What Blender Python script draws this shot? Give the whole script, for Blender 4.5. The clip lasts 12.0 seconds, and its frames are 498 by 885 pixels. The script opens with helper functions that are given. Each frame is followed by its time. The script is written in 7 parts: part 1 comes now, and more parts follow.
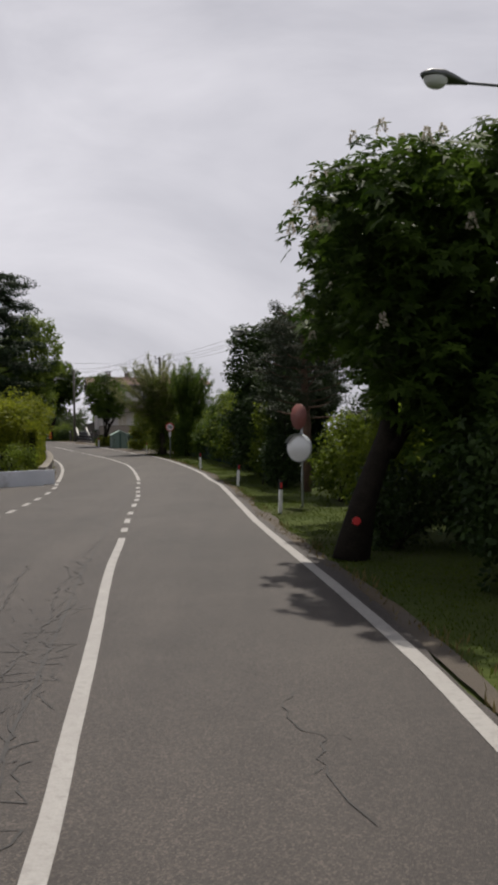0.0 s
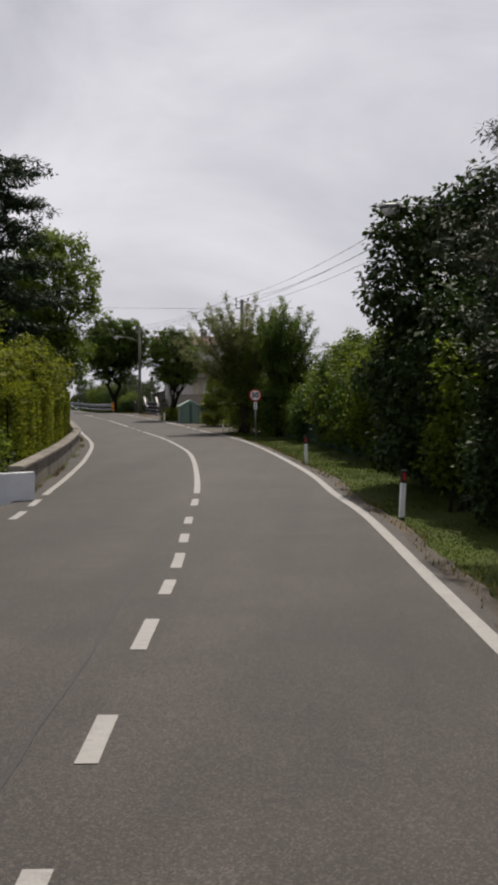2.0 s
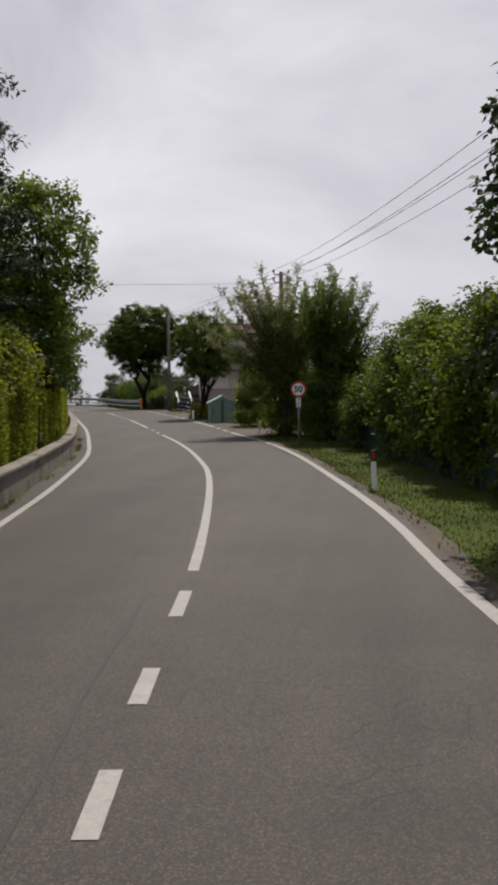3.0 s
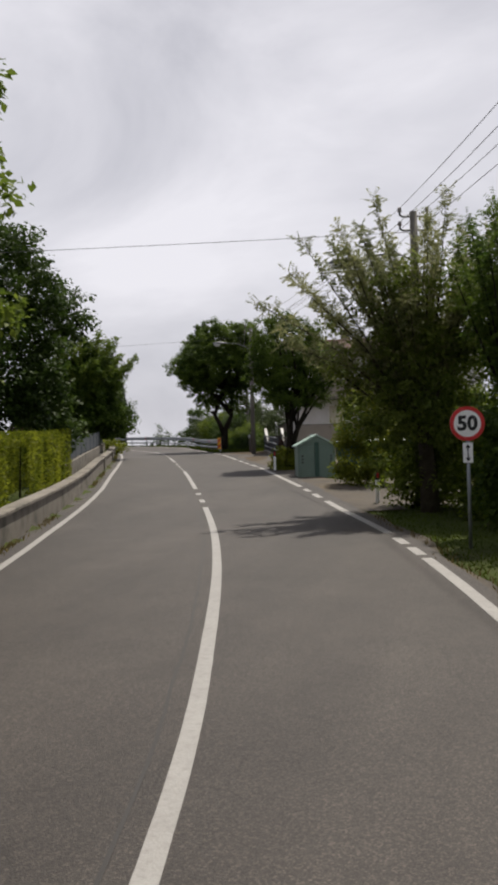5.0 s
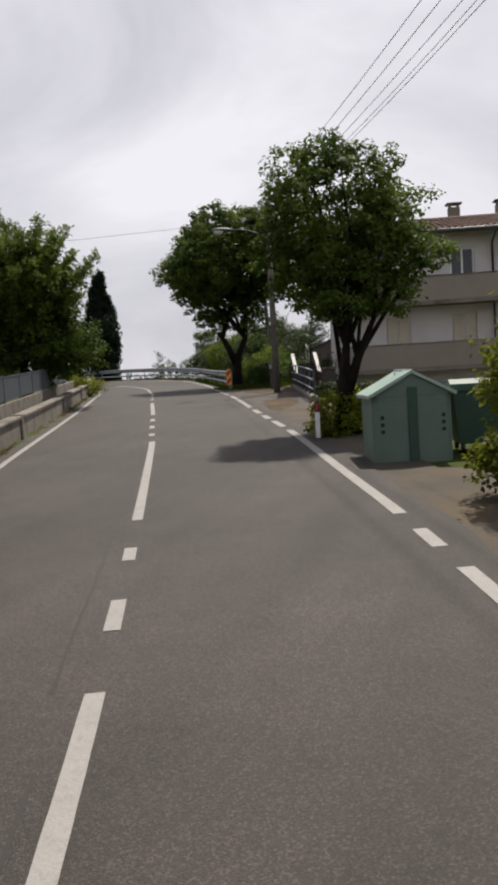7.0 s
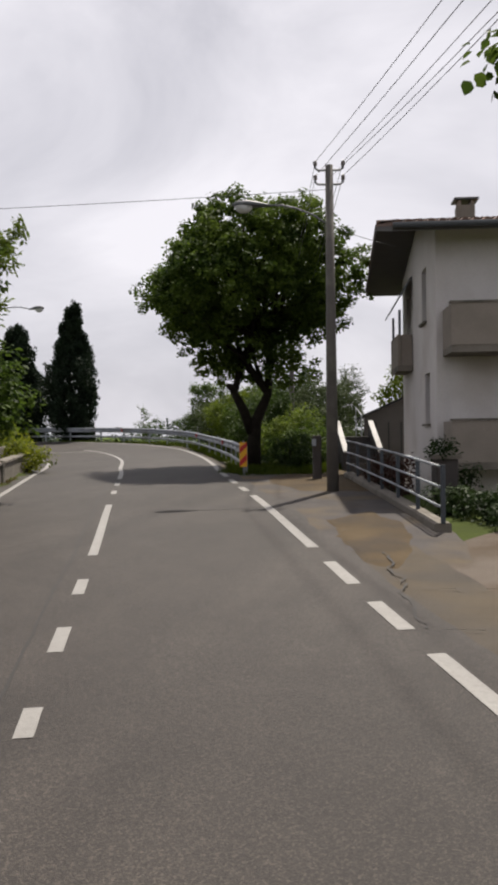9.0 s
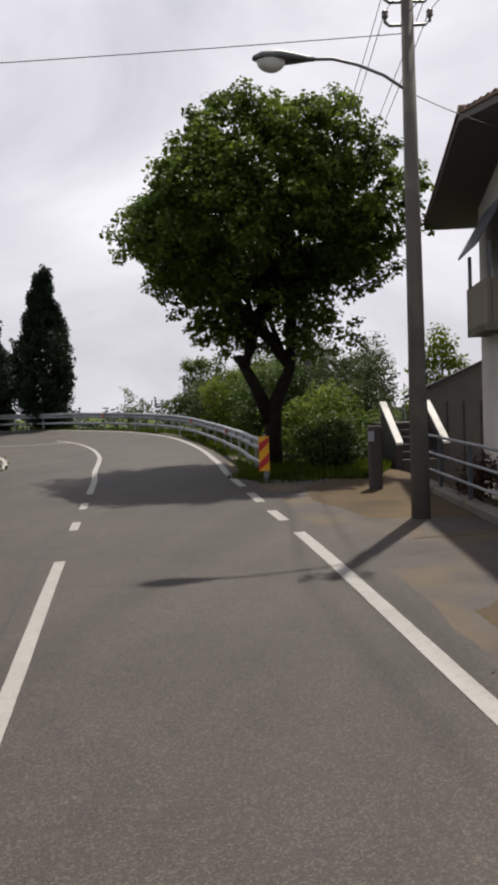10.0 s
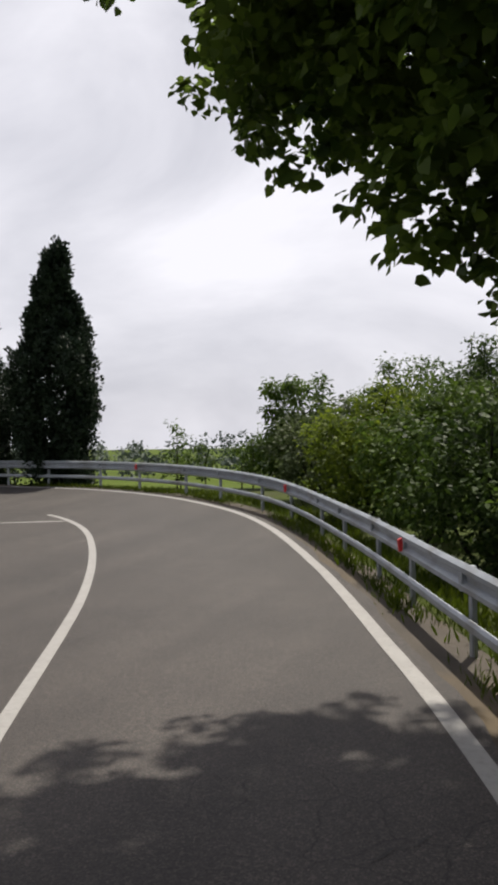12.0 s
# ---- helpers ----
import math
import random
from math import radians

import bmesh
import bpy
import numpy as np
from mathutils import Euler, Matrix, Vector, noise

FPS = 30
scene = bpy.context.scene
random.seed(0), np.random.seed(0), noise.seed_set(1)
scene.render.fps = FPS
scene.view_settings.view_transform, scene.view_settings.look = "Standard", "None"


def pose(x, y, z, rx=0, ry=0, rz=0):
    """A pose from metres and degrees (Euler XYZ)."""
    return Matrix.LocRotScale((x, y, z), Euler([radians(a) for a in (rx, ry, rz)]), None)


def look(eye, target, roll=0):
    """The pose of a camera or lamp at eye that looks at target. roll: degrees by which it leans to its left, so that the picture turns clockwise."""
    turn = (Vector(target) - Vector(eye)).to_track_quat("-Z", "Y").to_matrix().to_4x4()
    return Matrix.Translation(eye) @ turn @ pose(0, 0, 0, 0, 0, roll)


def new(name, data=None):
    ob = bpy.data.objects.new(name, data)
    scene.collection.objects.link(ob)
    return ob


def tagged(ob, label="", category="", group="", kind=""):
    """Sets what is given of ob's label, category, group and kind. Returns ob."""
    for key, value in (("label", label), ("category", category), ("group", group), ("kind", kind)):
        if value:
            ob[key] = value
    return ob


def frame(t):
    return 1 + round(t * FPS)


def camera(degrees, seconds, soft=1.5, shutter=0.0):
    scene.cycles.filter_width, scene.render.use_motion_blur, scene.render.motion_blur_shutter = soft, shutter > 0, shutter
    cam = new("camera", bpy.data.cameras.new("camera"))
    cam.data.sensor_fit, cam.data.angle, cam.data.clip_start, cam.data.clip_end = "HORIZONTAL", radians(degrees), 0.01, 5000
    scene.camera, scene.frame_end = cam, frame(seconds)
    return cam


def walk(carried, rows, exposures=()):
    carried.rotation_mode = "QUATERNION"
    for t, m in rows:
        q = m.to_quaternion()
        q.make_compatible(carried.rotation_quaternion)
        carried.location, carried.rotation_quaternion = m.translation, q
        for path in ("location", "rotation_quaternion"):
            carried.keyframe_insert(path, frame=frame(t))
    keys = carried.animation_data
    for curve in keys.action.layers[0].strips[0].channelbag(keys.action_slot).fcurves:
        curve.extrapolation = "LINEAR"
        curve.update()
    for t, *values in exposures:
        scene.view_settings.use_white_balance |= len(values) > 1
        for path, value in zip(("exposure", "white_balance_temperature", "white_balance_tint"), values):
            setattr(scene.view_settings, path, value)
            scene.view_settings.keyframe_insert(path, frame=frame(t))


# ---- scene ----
cam = camera(33.2, 12.0, soft=3.7)
PATH = [
    (0, (0.506, 0.145, 1.543), (0.4891, 2.1445, 1.5524), -0.83),
    (0.5, (-0.083, 4.497, 1.58), (-0.1365, 6.4958, 1.5861), 0.63),
    (1, (-0.515, 8.753, 1.616), (-0.5945, 10.7517, 1.6105), -1.85),
    (1.5, (-0.922, 12.952, 1.682), (-1.0623, 14.9465, 1.6556), -2.19),
    (2, (-1.325, 17.109, 1.805), (-1.5414, 19.0964, 1.7491), -0.29),
    (2.5, (-1.707, 21.245, 1.939), (-1.9834, 23.224, 1.859), -0.4),
    (4.5, (-3.96, 37.648, 2.499), (-4.4548, 39.5858, 2.4998), -1.49),
    (5, (-4.747, 41.696, 2.572), (-5.3206, 43.6122, 2.5907), -1.53),
    (5.5, (-5.664, 45.697, 2.711), (-6.2444, 47.6085, 2.6097), -1.81),
    (6, (-6.732, 49.621, 2.892), (-7.3542, 51.5127, 2.7092), -3.16),
    (6.5, (-7.931, 53.458, 3.038), (-8.5725, 55.3433, 2.8519), -3.76),
    (8.5, (-13.595, 67.914, 3.645), (-14.1929, 69.8222, 3.6198), -1.35),
    (9, (-15.043, 71.387, 3.799), (-15.6542, 73.2913, 3.7737), -0.76),
    (9.5, (-16.521, 74.846, 3.951), (-17.1072, 76.7575, 3.8972), -1.8),
    (10, (-18.042, 78.335, 4.114), (-18.629, 80.2448, 4.0317), -2.09),
    (10.5, (-19.622, 81.914, 4.279), (-20.2273, 83.8191, 4.2021), -2.05),
    (11, (-21.261, 85.669, 4.423), (-21.8813, 87.5705, 4.3984), -1.18),
    (11.5, (-22.989, 89.696, 4.562), (-23.6475, 91.5845, 4.5629), -0.66),
    (12, (-24.845, 94.111, 4.717), (-25.5756, 95.9732, 4.7196), -1.05),
]
walk(cam, [(t, look(eye, target, roll)) for t, eye, target, roll in PATH], [(0, 0.0, 6670, 11), (2.5, 0.05, 6700, 11), (5, 0.18, 6680, 10), (9, 0.3, 6740, 11), (12, 0.38, 6660, 10)])

# ---- light ----
SUN_TO = Vector((0.06, 0.46, 0.886)).normalized()
world = bpy.data.worlds.new("world")
scene.world = world
world.use_nodes = True
wn, wl = world.node_tree.nodes, world.node_tree.links
wn.clear()
w_out = wn.new("ShaderNodeOutputWorld")
w_bg = wn.new("ShaderNodeBackground")
w_sky = wn.new("ShaderNodeTexSky")
w_sky.sky_type, w_sky.sun_disc = "NISHITA", False
w_sky.sun_elevation = math.asin(SUN_TO.z)
w_sky.sun_rotation = math.atan2(SUN_TO.x, SUN_TO.y)
w_sky.dust_density, w_sky.air_density = 3.0, 1.0
w_tc = wn.new("ShaderNodeTexCoord")
w_map = wn.new("ShaderNodeMapping")
w_map.inputs["Scale"].default_value = (1.0, 1.0, 2.0)
w_noise = wn.new("ShaderNodeTexNoise")
w_noise.inputs["Scale"].default_value, w_noise.inputs["Detail"].default_value = 2.0, 6.0
w_noise.inputs["Roughness"].default_value, w_noise.inputs["Distortion"].default_value = 0.55, 0.5
w_ramp = wn.new("ShaderNodeValToRGB")
w_ramp.color_ramp.elements[0].position, w_ramp.color_ramp.elements[0].color = 0.32, (5.5, 5.6, 6.35, 1)
w_ramp.color_ramp.elements[1].position, w_ramp.color_ramp.elements[1].color = 0.68, (9.3, 9.3, 10.1, 1)
w_mix = wn.new("ShaderNodeMix")
w_mix.data_type = "RGBA"
# haze and thin cloud low down, thinner overhead
w_sep = wn.new("ShaderNodeSeparateXYZ")
w_high = wn.new("ShaderNodeMapRange")
w_high.interpolation_type = "SMOOTHSTEP"
w_high.inputs["From Min"].default_value, w_high.inputs["From Max"].default_value = 0.5, 0.95
w_high.inputs["To Min"].default_value, w_high.inputs["To Max"].default_value = 0.93, 0.4
wl.new(w_tc.outputs["Generated"], w_sep.inputs["Vector"])
wl.new(w_sep.outputs["Z"], w_high.inputs["Value"])
wl.new(w_high.outputs["Result"], w_mix.inputs["Factor"])
wl.new(w_tc.outputs["Generated"], w_map.inputs["Vector"])
wl.new(w_map.outputs["Vector"], w_noise.inputs["Vector"])
wl.new(w_noise.outputs["Fac"], w_ramp.inputs["Fac"])
wl.new(w_sky.outputs["Color"], w_mix.inputs["A"])
wl.new(w_ramp.outputs["Color"], w_mix.inputs["B"])
wl.new(w_mix.outputs["Result"], w_bg.inputs["Color"])
w_bg.inputs["Strength"].default_value = 0.082
wl.new(w_bg.outputs["Background"], w_out.inputs["Surface"])
sun = new("sun", bpy.data.lights.new("sun", "SUN"))
sun.data.energy, sun.data.angle, sun.data.color = 4.6, radians(1.0), (1.0, 0.95, 0.87)
sun.matrix_world = look(SUN_TO * 60, (0, 0, 0))

# ---- materials ----
def node_mat(name):
    m = bpy.data.materials.new(name)
    m.use_nodes = True
    n = m.node_tree.nodes
    return m, n, m.node_tree.links, n["Principled BSDF"]


def surface(name, dark, light, scale=6.0, rough=0.85, metal=0.0, bump=0.3, fine=60.0, spots=None, spot_scale=1.2, island=0.0, bump_scale=None, spec=0.4):
    """A surface whose colour runs between two tones at a coarse and a fine scale, with optional stains and relief."""
    m, n, l, p = node_mat(name)
    tc = n.new("ShaderNodeTexCoord")
    a = n.new("ShaderNodeTexNoise")
    a.inputs["Scale"].default_value, a.inputs["Detail"].default_value = scale, 8
    b = n.new("ShaderNodeTexNoise")
    b.inputs["Scale"].default_value, b.inputs["Detail"].default_value = fine, 4
    l.new(tc.outputs["Object"], a.inputs["Vector"])
    l.new(tc.outputs["Object"], b.inputs["Vector"])
    add = n.new("ShaderNodeMath")
    add.operation = "MULTIPLY_ADD"
    add.inputs[1].default_value = 0.5
    half = n.new("ShaderNodeMath")
    half.operation = "MULTIPLY"
    half.inputs[1].default_value = 0.5
    l.new(b.outputs["Fac"], half.inputs[0])
    l.new(a.outputs["Fac"], add.inputs[0])
    l.new(half.outputs[0], add.inputs[2])
    r = n.new("ShaderNodeValToRGB")
    r.color_ramp.elements[0].position, r.color_ramp.elements[0].color = 0.32, (*dark, 1)
    r.color_ramp.elements[1].position, r.color_ramp.elements[1].color = 0.68, (*light, 1)
    source = add.outputs[0]
    if island:
        g = n.new("ShaderNodeNewGeometry")
        k = n.new("ShaderNodeMath")
        k.operation = "MULTIPLY_ADD"
        k.inputs[1].default_value, k.inputs[2].default_value = island, -island / 2
        l.new(g.outputs["Random Per Island"], k.inputs[0])
        s = n.new("ShaderNodeMath")
        l.new(source, s.inputs[0])
        l.new(k.outputs[0], s.inputs[1])
        source = s.outputs[0]
    l.new(source, r.inputs["Fac"])
    colour = r.outputs["Color"]
    if spots:
        v = n.new("ShaderNodeTexNoise")
        v.inputs["Scale"].default_value, v.inputs["Detail"].default_value = spot_scale, 6
        l.new(tc.outputs["Object"], v.inputs["Vector"])
        vr = n.new("ShaderNodeValToRGB")
        vr.color_ramp.elements[0].position, vr.color_ramp.elements[1].position = 0.5, 0.72
        vr.color_ramp.elements[0].color = (0, 0, 0, 1)
        l.new(v.outputs["Fac"], vr.inputs["Fac"])
        mx = n.new("ShaderNodeMix")
        mx.data_type = "RGBA"
        mx.inputs["B"].default_value = (*spots, 1)
        l.new(vr.outputs["Color"], mx.inputs["Factor"])
        l.new(colour, mx.inputs["A"])
        colour = mx.outputs["Result"]
    l.new(colour, p.inputs["Base Color"])
    p.inputs["Roughness"].default_value, p.inputs["Metallic"].default_value = rough, metal
    p.inputs["Specular IOR Level"].default_value = spec
    if bump:
        bn = n.new("ShaderNodeBump")
        bn.inputs["Strength"].default_value, bn.inputs["Distance"].default_value = bump, 0.01
        l.new(b.outputs["Fac"], bn.inputs["Height"])
        l.new(bn.outputs["Normal"], p.inputs["Normal"])
    return m


def leaf_mat(name, dark, light, through_part=0.35):
    """Leaves: each one its own tone, with light coming through the blade."""
    m, n, l, p = node_mat(name)
    g = n.new("ShaderNodeNewGeometry")
    tc = n.new("ShaderNodeTexCoord")
    a = n.new("ShaderNodeTexNoise")
    a.inputs["Scale"].default_value, a.inputs["Detail"].default_value = 0.9, 3
    l.new(tc.outputs["Object"], a.inputs["Vector"])
    s = n.new("ShaderNodeMath")
    s.operation = "MULTIPLY_ADD"
    s.inputs[1].default_value = 0.45
    l.new(g.outputs["Random Per Island"], s.inputs[0])
    off = n.new("ShaderNodeMath")
    off.operation = "MULTIPLY_ADD"
    off.inputs[1].default_value, off.inputs[2].default_value = 1.5, -0.48
    l.new(a.outputs["Fac"], off.inputs[0])
    l.new(off.outputs[0], s.inputs[2])
    r = n.new("ShaderNodeValToRGB")
    r.color_ramp.elements[0].position, r.color_ramp.elements[0].color = 0.1, (*dark, 1)
    r.color_ramp.elements[1].position, r.color_ramp.elements[1].color = 0.9, (*light, 1)
    l.new(s.outputs[0], r.inputs["Fac"])
    l.new(r.outputs["Color"], p.inputs["Base Color"])
    p.inputs["Roughness"].default_value = 0.55
    p.inputs["Specular IOR Level"].default_value = 0.14
    t = n.new("ShaderNodeBsdfTranslucent")
    l.new(r.outputs["Color"], t.inputs["Color"])
    mix = n.new("ShaderNodeMixShader")
    mix.inputs["Fac"].default_value = through_part
    out = n["Material Output"]
    l.new(p.outputs[0], mix.inputs[1])
    l.new(t.outputs[0], mix.inputs[2])
    l.new(mix.outputs[0], out.inputs["Surface"])
    return m


def plain(name, colour, rough=0.5, metal=0.0, var=0.12):
    d = tuple(c * (1 - var) for c in colour)
    e = tuple(min(1, c * (1 + var)) for c in colour)
    return surface(name, d, e, 3.0, rough, metal, 0.08, 90.0)


def asphalt_mat():
    m, n, l, p = node_mat("asphalt")
    tc = n.new("ShaderNodeTexCoord")

    def nz(scale, detail=5, rough=0.55):
        t = n.new("ShaderNodeTexNoise")
        t.inputs["Scale"].default_value, t.inputs["Detail"].default_value, t.inputs["Roughness"].default_value = scale, detail, rough
        l.new(tc.outputs["Object"], t.inputs["Vector"])
        return t.outputs["Fac"]

    def ramp(src, p0, c0, p1, c1):
        r = n.new("ShaderNodeValToRGB")
        r.color_ramp.elements[0].position, r.color_ramp.elements[0].color = p0, (*c0, 1)
        r.color_ramp.elements[1].position, r.color_ramp.elements[1].color = p1, (*c1, 1)
        l.new(src, r.inputs["Fac"])
        return r.outputs["Color"]

    def mult(a, b, f=1.0):
        x = n.new("ShaderNodeMix")
        x.data_type, x.blend_type = "RGBA", "MULTIPLY"
        x.inputs["Factor"].default_value = f
        l.new(a, x.inputs["A"])
        l.new(b, x.inputs["B"])
        return x.outputs["Result"]

    base = ramp(nz(0.35, 6), 0.3, ASPH_DARK, 0.7, ASPH_LIGHT)
    patch = ramp(nz(1.7, 5), 0.3, (0.86, 0.85, 0.85), 0.7, (1.08, 1.08, 1.07))
    vo = n.new("ShaderNodeTexVoronoi")
    vo.inputs["Scale"].default_value = 110.0
    l.new(tc.outputs["Object"], vo.inputs["Vector"])
    stones = ramp(vo.outputs["Distance"], 0.0, (1.35, 1.32, 1.28), 0.75, (0.72, 0.72, 0.72))
    # single stones of differing tone, and long streaks worn by the wheels
    vs = n.new("ShaderNodeTexVoronoi")
    vs.inputs["Scale"].default_value = 78.0
    l.new(tc.outputs["Object"], vs.inputs["Vector"])
    bw = n.new("ShaderNodeRGBToBW")
    l.new(vs.outputs["Color"], bw.inputs["Color"])
    pebbles = ramp(bw.outputs["Val"], 0.22, (0.6, 0.6, 0.6), 0.66, (1.14, 1.12, 1.1))
    bright = pebbles.node.color_ramp.elements.new(0.82)
    bright.color = (2.2, 2.14, 2.04, 1)
    mp = n.new("ShaderNodeMapping")
    mp.inputs["Rotation"].default_value = (0, 0, radians(-16))
    mp.inputs["Scale"].default_value = (1.1, 0.05, 1.0)
    l.new(tc.outputs["Object"], mp.inputs["Vector"])
    sn = n.new("ShaderNodeTexNoise")
    sn.inputs["Scale"].default_value, sn.inputs["Detail"].default_value = 1.0, 5
    l.new(mp.outputs["Vector"], sn.inputs["Vector"])
    streak = ramp(sn.outputs["Fac"], 0.32, (0.8, 0.79, 0.79), 0.68, (1.18, 1.18, 1.17))
    grain = ramp(nz(70, 3), 0.3, (0.75, 0.75, 0.75), 0.7, (1.22, 1.21, 1.2))
    # crazed cracks that come and go
    cr = n.new("ShaderNodeTexVoronoi")
    cr.feature = "DISTANCE_TO_EDGE"
    cr.inputs["Scale"].default_value = 2.1
    wob = n.new("ShaderNodeTexNoise")
    wob.inputs["Scale"].default_value, wob.inputs["Detail"].default_value = 3.0, 6
    l.new(tc.outputs["Object"], wob.inputs["Vector"])
    vm = n.new("ShaderNodeMix")
    vm.data_type = "VECTOR"
    vm.inputs["Factor"].default_value = 0.16
    l.new(tc.outputs["Object"], vm.inputs["A"])
    l.new(wob.outputs["Color"], vm.inputs["B"])
    l.new(vm.outputs["Result"], cr.inputs["Vector"])
    crack = ramp(cr.outputs["Distance"], 0.0, (0.35, 0.35, 0.35), 0.014, (1, 1, 1))
    where = n.new("ShaderNodeValToRGB")
    where.color_ramp.elements[0].position, where.color_ramp.elements[0].color = 0.56, (0, 0, 0, 1)
    where.color_ramp.elements[1].position, where.color_ramp.elements[1].color = 0.66, (1, 1, 1, 1)
    l.new(nz(0.22, 4), where.inputs["Fac"])
    one = mult(mult(mult(mult(mult(base, patch), stones, 0.65), grain, 0.6), pebbles, 0.7), streak)
    cm = n.new("ShaderNodeMix")
    cm.data_type, cm.blend_type = "RGBA", "MULTIPLY"
    l.new(where.outputs["Color"], cm.inputs["Factor"])
    l.new(one, cm.inputs["A"])
    l.new(crack, cm.inputs["B"])
    l.new(cm.outputs["Result"], p.inputs["Base Color"])
    p.inputs["Roughness"].default_value = 0.72
    p.inputs["Specular IOR Level"].default_value = 0.35
    bn = n.new("ShaderNodeBump")
    bn.inputs["Strength"].default_value, bn.inputs["Distance"].default_value = 0.5, 0.006
    l.new(vo.outputs["Distance"], bn.inputs["Height"])
    l.new(bn.outputs["Normal"], p.inputs["Normal"])
    return m


ASPH_DARK, ASPH_LIGHT = (0.0303, 0.026, 0.0235), (0.0436, 0.0375, 0.0338)
M_ASPHALT = asphalt_mat()
M_PAINT = surface("road_paint", (0.2125, 0.204, 0.1913), (0.2805, 0.272, 0.255), 3.0, 0.6, 0, 0.4, 60.0, (0.2, 0.19, 0.18), 16.0)
M_GRASS = surface("meadow", (0.024, 0.038, 0.006), (0.056, 0.072, 0.012), 0.6, 0.95, 0, 0.8, 14.0, (0.036, 0.038, 0.014), 0.35, spec=0.15)
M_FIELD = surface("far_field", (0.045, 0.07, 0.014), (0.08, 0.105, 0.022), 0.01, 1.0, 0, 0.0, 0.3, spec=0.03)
M_GRAVEL = surface("gravel", (0.038, 0.031, 0.024), (0.078, 0.064, 0.048), 1.2, 0.9, 0, 0.9, 70.0, (0.088, 0.064, 0.034), 0.5)
M_FENCE = plain("fence_paint", (0.055, 0.066, 0.078), 0.6)
M_NET = surface("green_netting", (0.012, 0.026, 0.02), (0.026, 0.048, 0.038), 3.0, 0.85, 0, 0.4, 120.0, spec=0.15)
M_LAMP = plain("lamp_housing", (0.1, 0.105, 0.11), 0.5)
M_PAVE = surface("worn_pavement", (0.036, 0.031, 0.03), (0.078, 0.068, 0.062), 1.3, 0.9, 0, 0.9, 50.0, (0.105, 0.075, 0.038), 0.55)
M_DRIVE = surface("driveway_gravel", (0.085, 0.07, 0.058), (0.155, 0.13, 0.108), 0.8, 0.95, 0, 0.8, 60.0, (0.075, 0.055, 0.036), 0.6, spec=0.15)
M_DIRT = surface("dry_dirt", (0.046, 0.033, 0.02), (0.115, 0.085, 0.05), 0.9, 0.95, 0, 0.9, 45.0, (0.055, 0.045, 0.036), 0.8, spec=0.15)
M_CONCRETE = surface("concrete", (0.12, 0.105, 0.084), (0.21, 0.188, 0.158), 1.4, 0.85, 0, 0.5, 50.0, (0.06, 0.056, 0.042), 1.6)
M_WALLPAINT = surface("painted_wall", (0.468, 0.486, 0.504), (0.648, 0.666, 0.684), 1.2, 0.8, 0, 0.3, 40.0, (0.28, 0.27, 0.25), 1.3)
M_PLASTER = surface("plaster", (0.5, 0.47, 0.45), (0.62, 0.59, 0.565), 0.8, 0.85, 0, 0.3, 40.0, (0.46, 0.42, 0.385), 0.6)
M_PLASTER_B = surface("balcony_plaster", (0.2, 0.172, 0.142), (0.27, 0.235, 0.2), 0.9, 0.85, 0, 0.3, 40.0, (0.19, 0.165, 0.135), 0.9)
M_TILE = surface("roof_tile", (0.1, 0.058, 0.044), (0.205, 0.125, 0.095), 2.0, 0.8, 0, 0.5, 20.0, (0.13, 0.09, 0.065), 0.8, 0.35)
M_SOFFIT = plain("soffit_wood", (0.09, 0.082, 0.08), 0.7)
M_SHUTTER = plain("shutter", (0.13, 0.14, 0.16), 0.5)
M_CURTAIN = plain("curtain", (0.5, 0.45, 0.36), 0.8)
M_DARK = plain("dark_interior", (0.03, 0.03, 0.032), 0.7)
M_STEEL = surface("galvanised_steel", (0.22, 0.24, 0.26), (0.34, 0.36, 0.385), 2.5, 0.5, 0.7, 0.15, 60.0, (0.18, 0.18, 0.175), 1.5)
M_GREY = plain("grey_paint", (0.3, 0.32, 0.34), 0.5)
M_STRAP = plain("stair_stone", (0.05, 0.046, 0.044), 0.8)
M_DGREY = plain("dark_grey_paint", (0.06, 0.065, 0.07), 0.45)
M_BLACK = plain("black", (0.015, 0.015, 0.016), 0.5)
M_WHITE = plain("white_enamel", (0.78, 0.78, 0.77), 0.35)
M_COPING = surface("white_coping", (0.5, 0.49, 0.47), (0.66, 0.65, 0.63), 3.0, 0.7, 0, 0.3, 40.0, (0.4, 0.38, 0.35), 2.0)
M_RED = plain("red_enamel", (0.5, 0.03, 0.03), 0.35)
M_YELLOW = plain("yellow_enamel", (0.8, 0.42, 0.02), 0.35)
M_BIN = surface("green_plastic", (0.095, 0.145, 0.12), (0.145, 0.2, 0.168), 2.0, 0.5, 0, 0.1, 50.0, (0.12, 0.17, 0.13), 1.6)
M_BIN_TOP = surface("sunlit_green_plastic", (0.26, 0.36, 0.31), (0.36, 0.46, 0.405), 2.0, 0.45, 0, 0.1, 50.0)
M_BIN_D = plain("dark_green_plastic", (0.035, 0.075, 0.06), 0.5)
M_WIRE = plain("wire", (0.09, 0.09, 0.1), 0.6)
M_INSUL = plain("insulator", (0.12, 0.1, 0.09), 0.3)
M_POLE = surface("pole_concrete", (0.075, 0.067, 0.059), (0.13, 0.119, 0.106), 2.0, 0.85, 0, 0.4, 50.0, (0.15, 0.14, 0.115), 2.2)
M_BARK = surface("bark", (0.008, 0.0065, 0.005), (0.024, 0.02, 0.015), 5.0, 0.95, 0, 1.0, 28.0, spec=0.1)
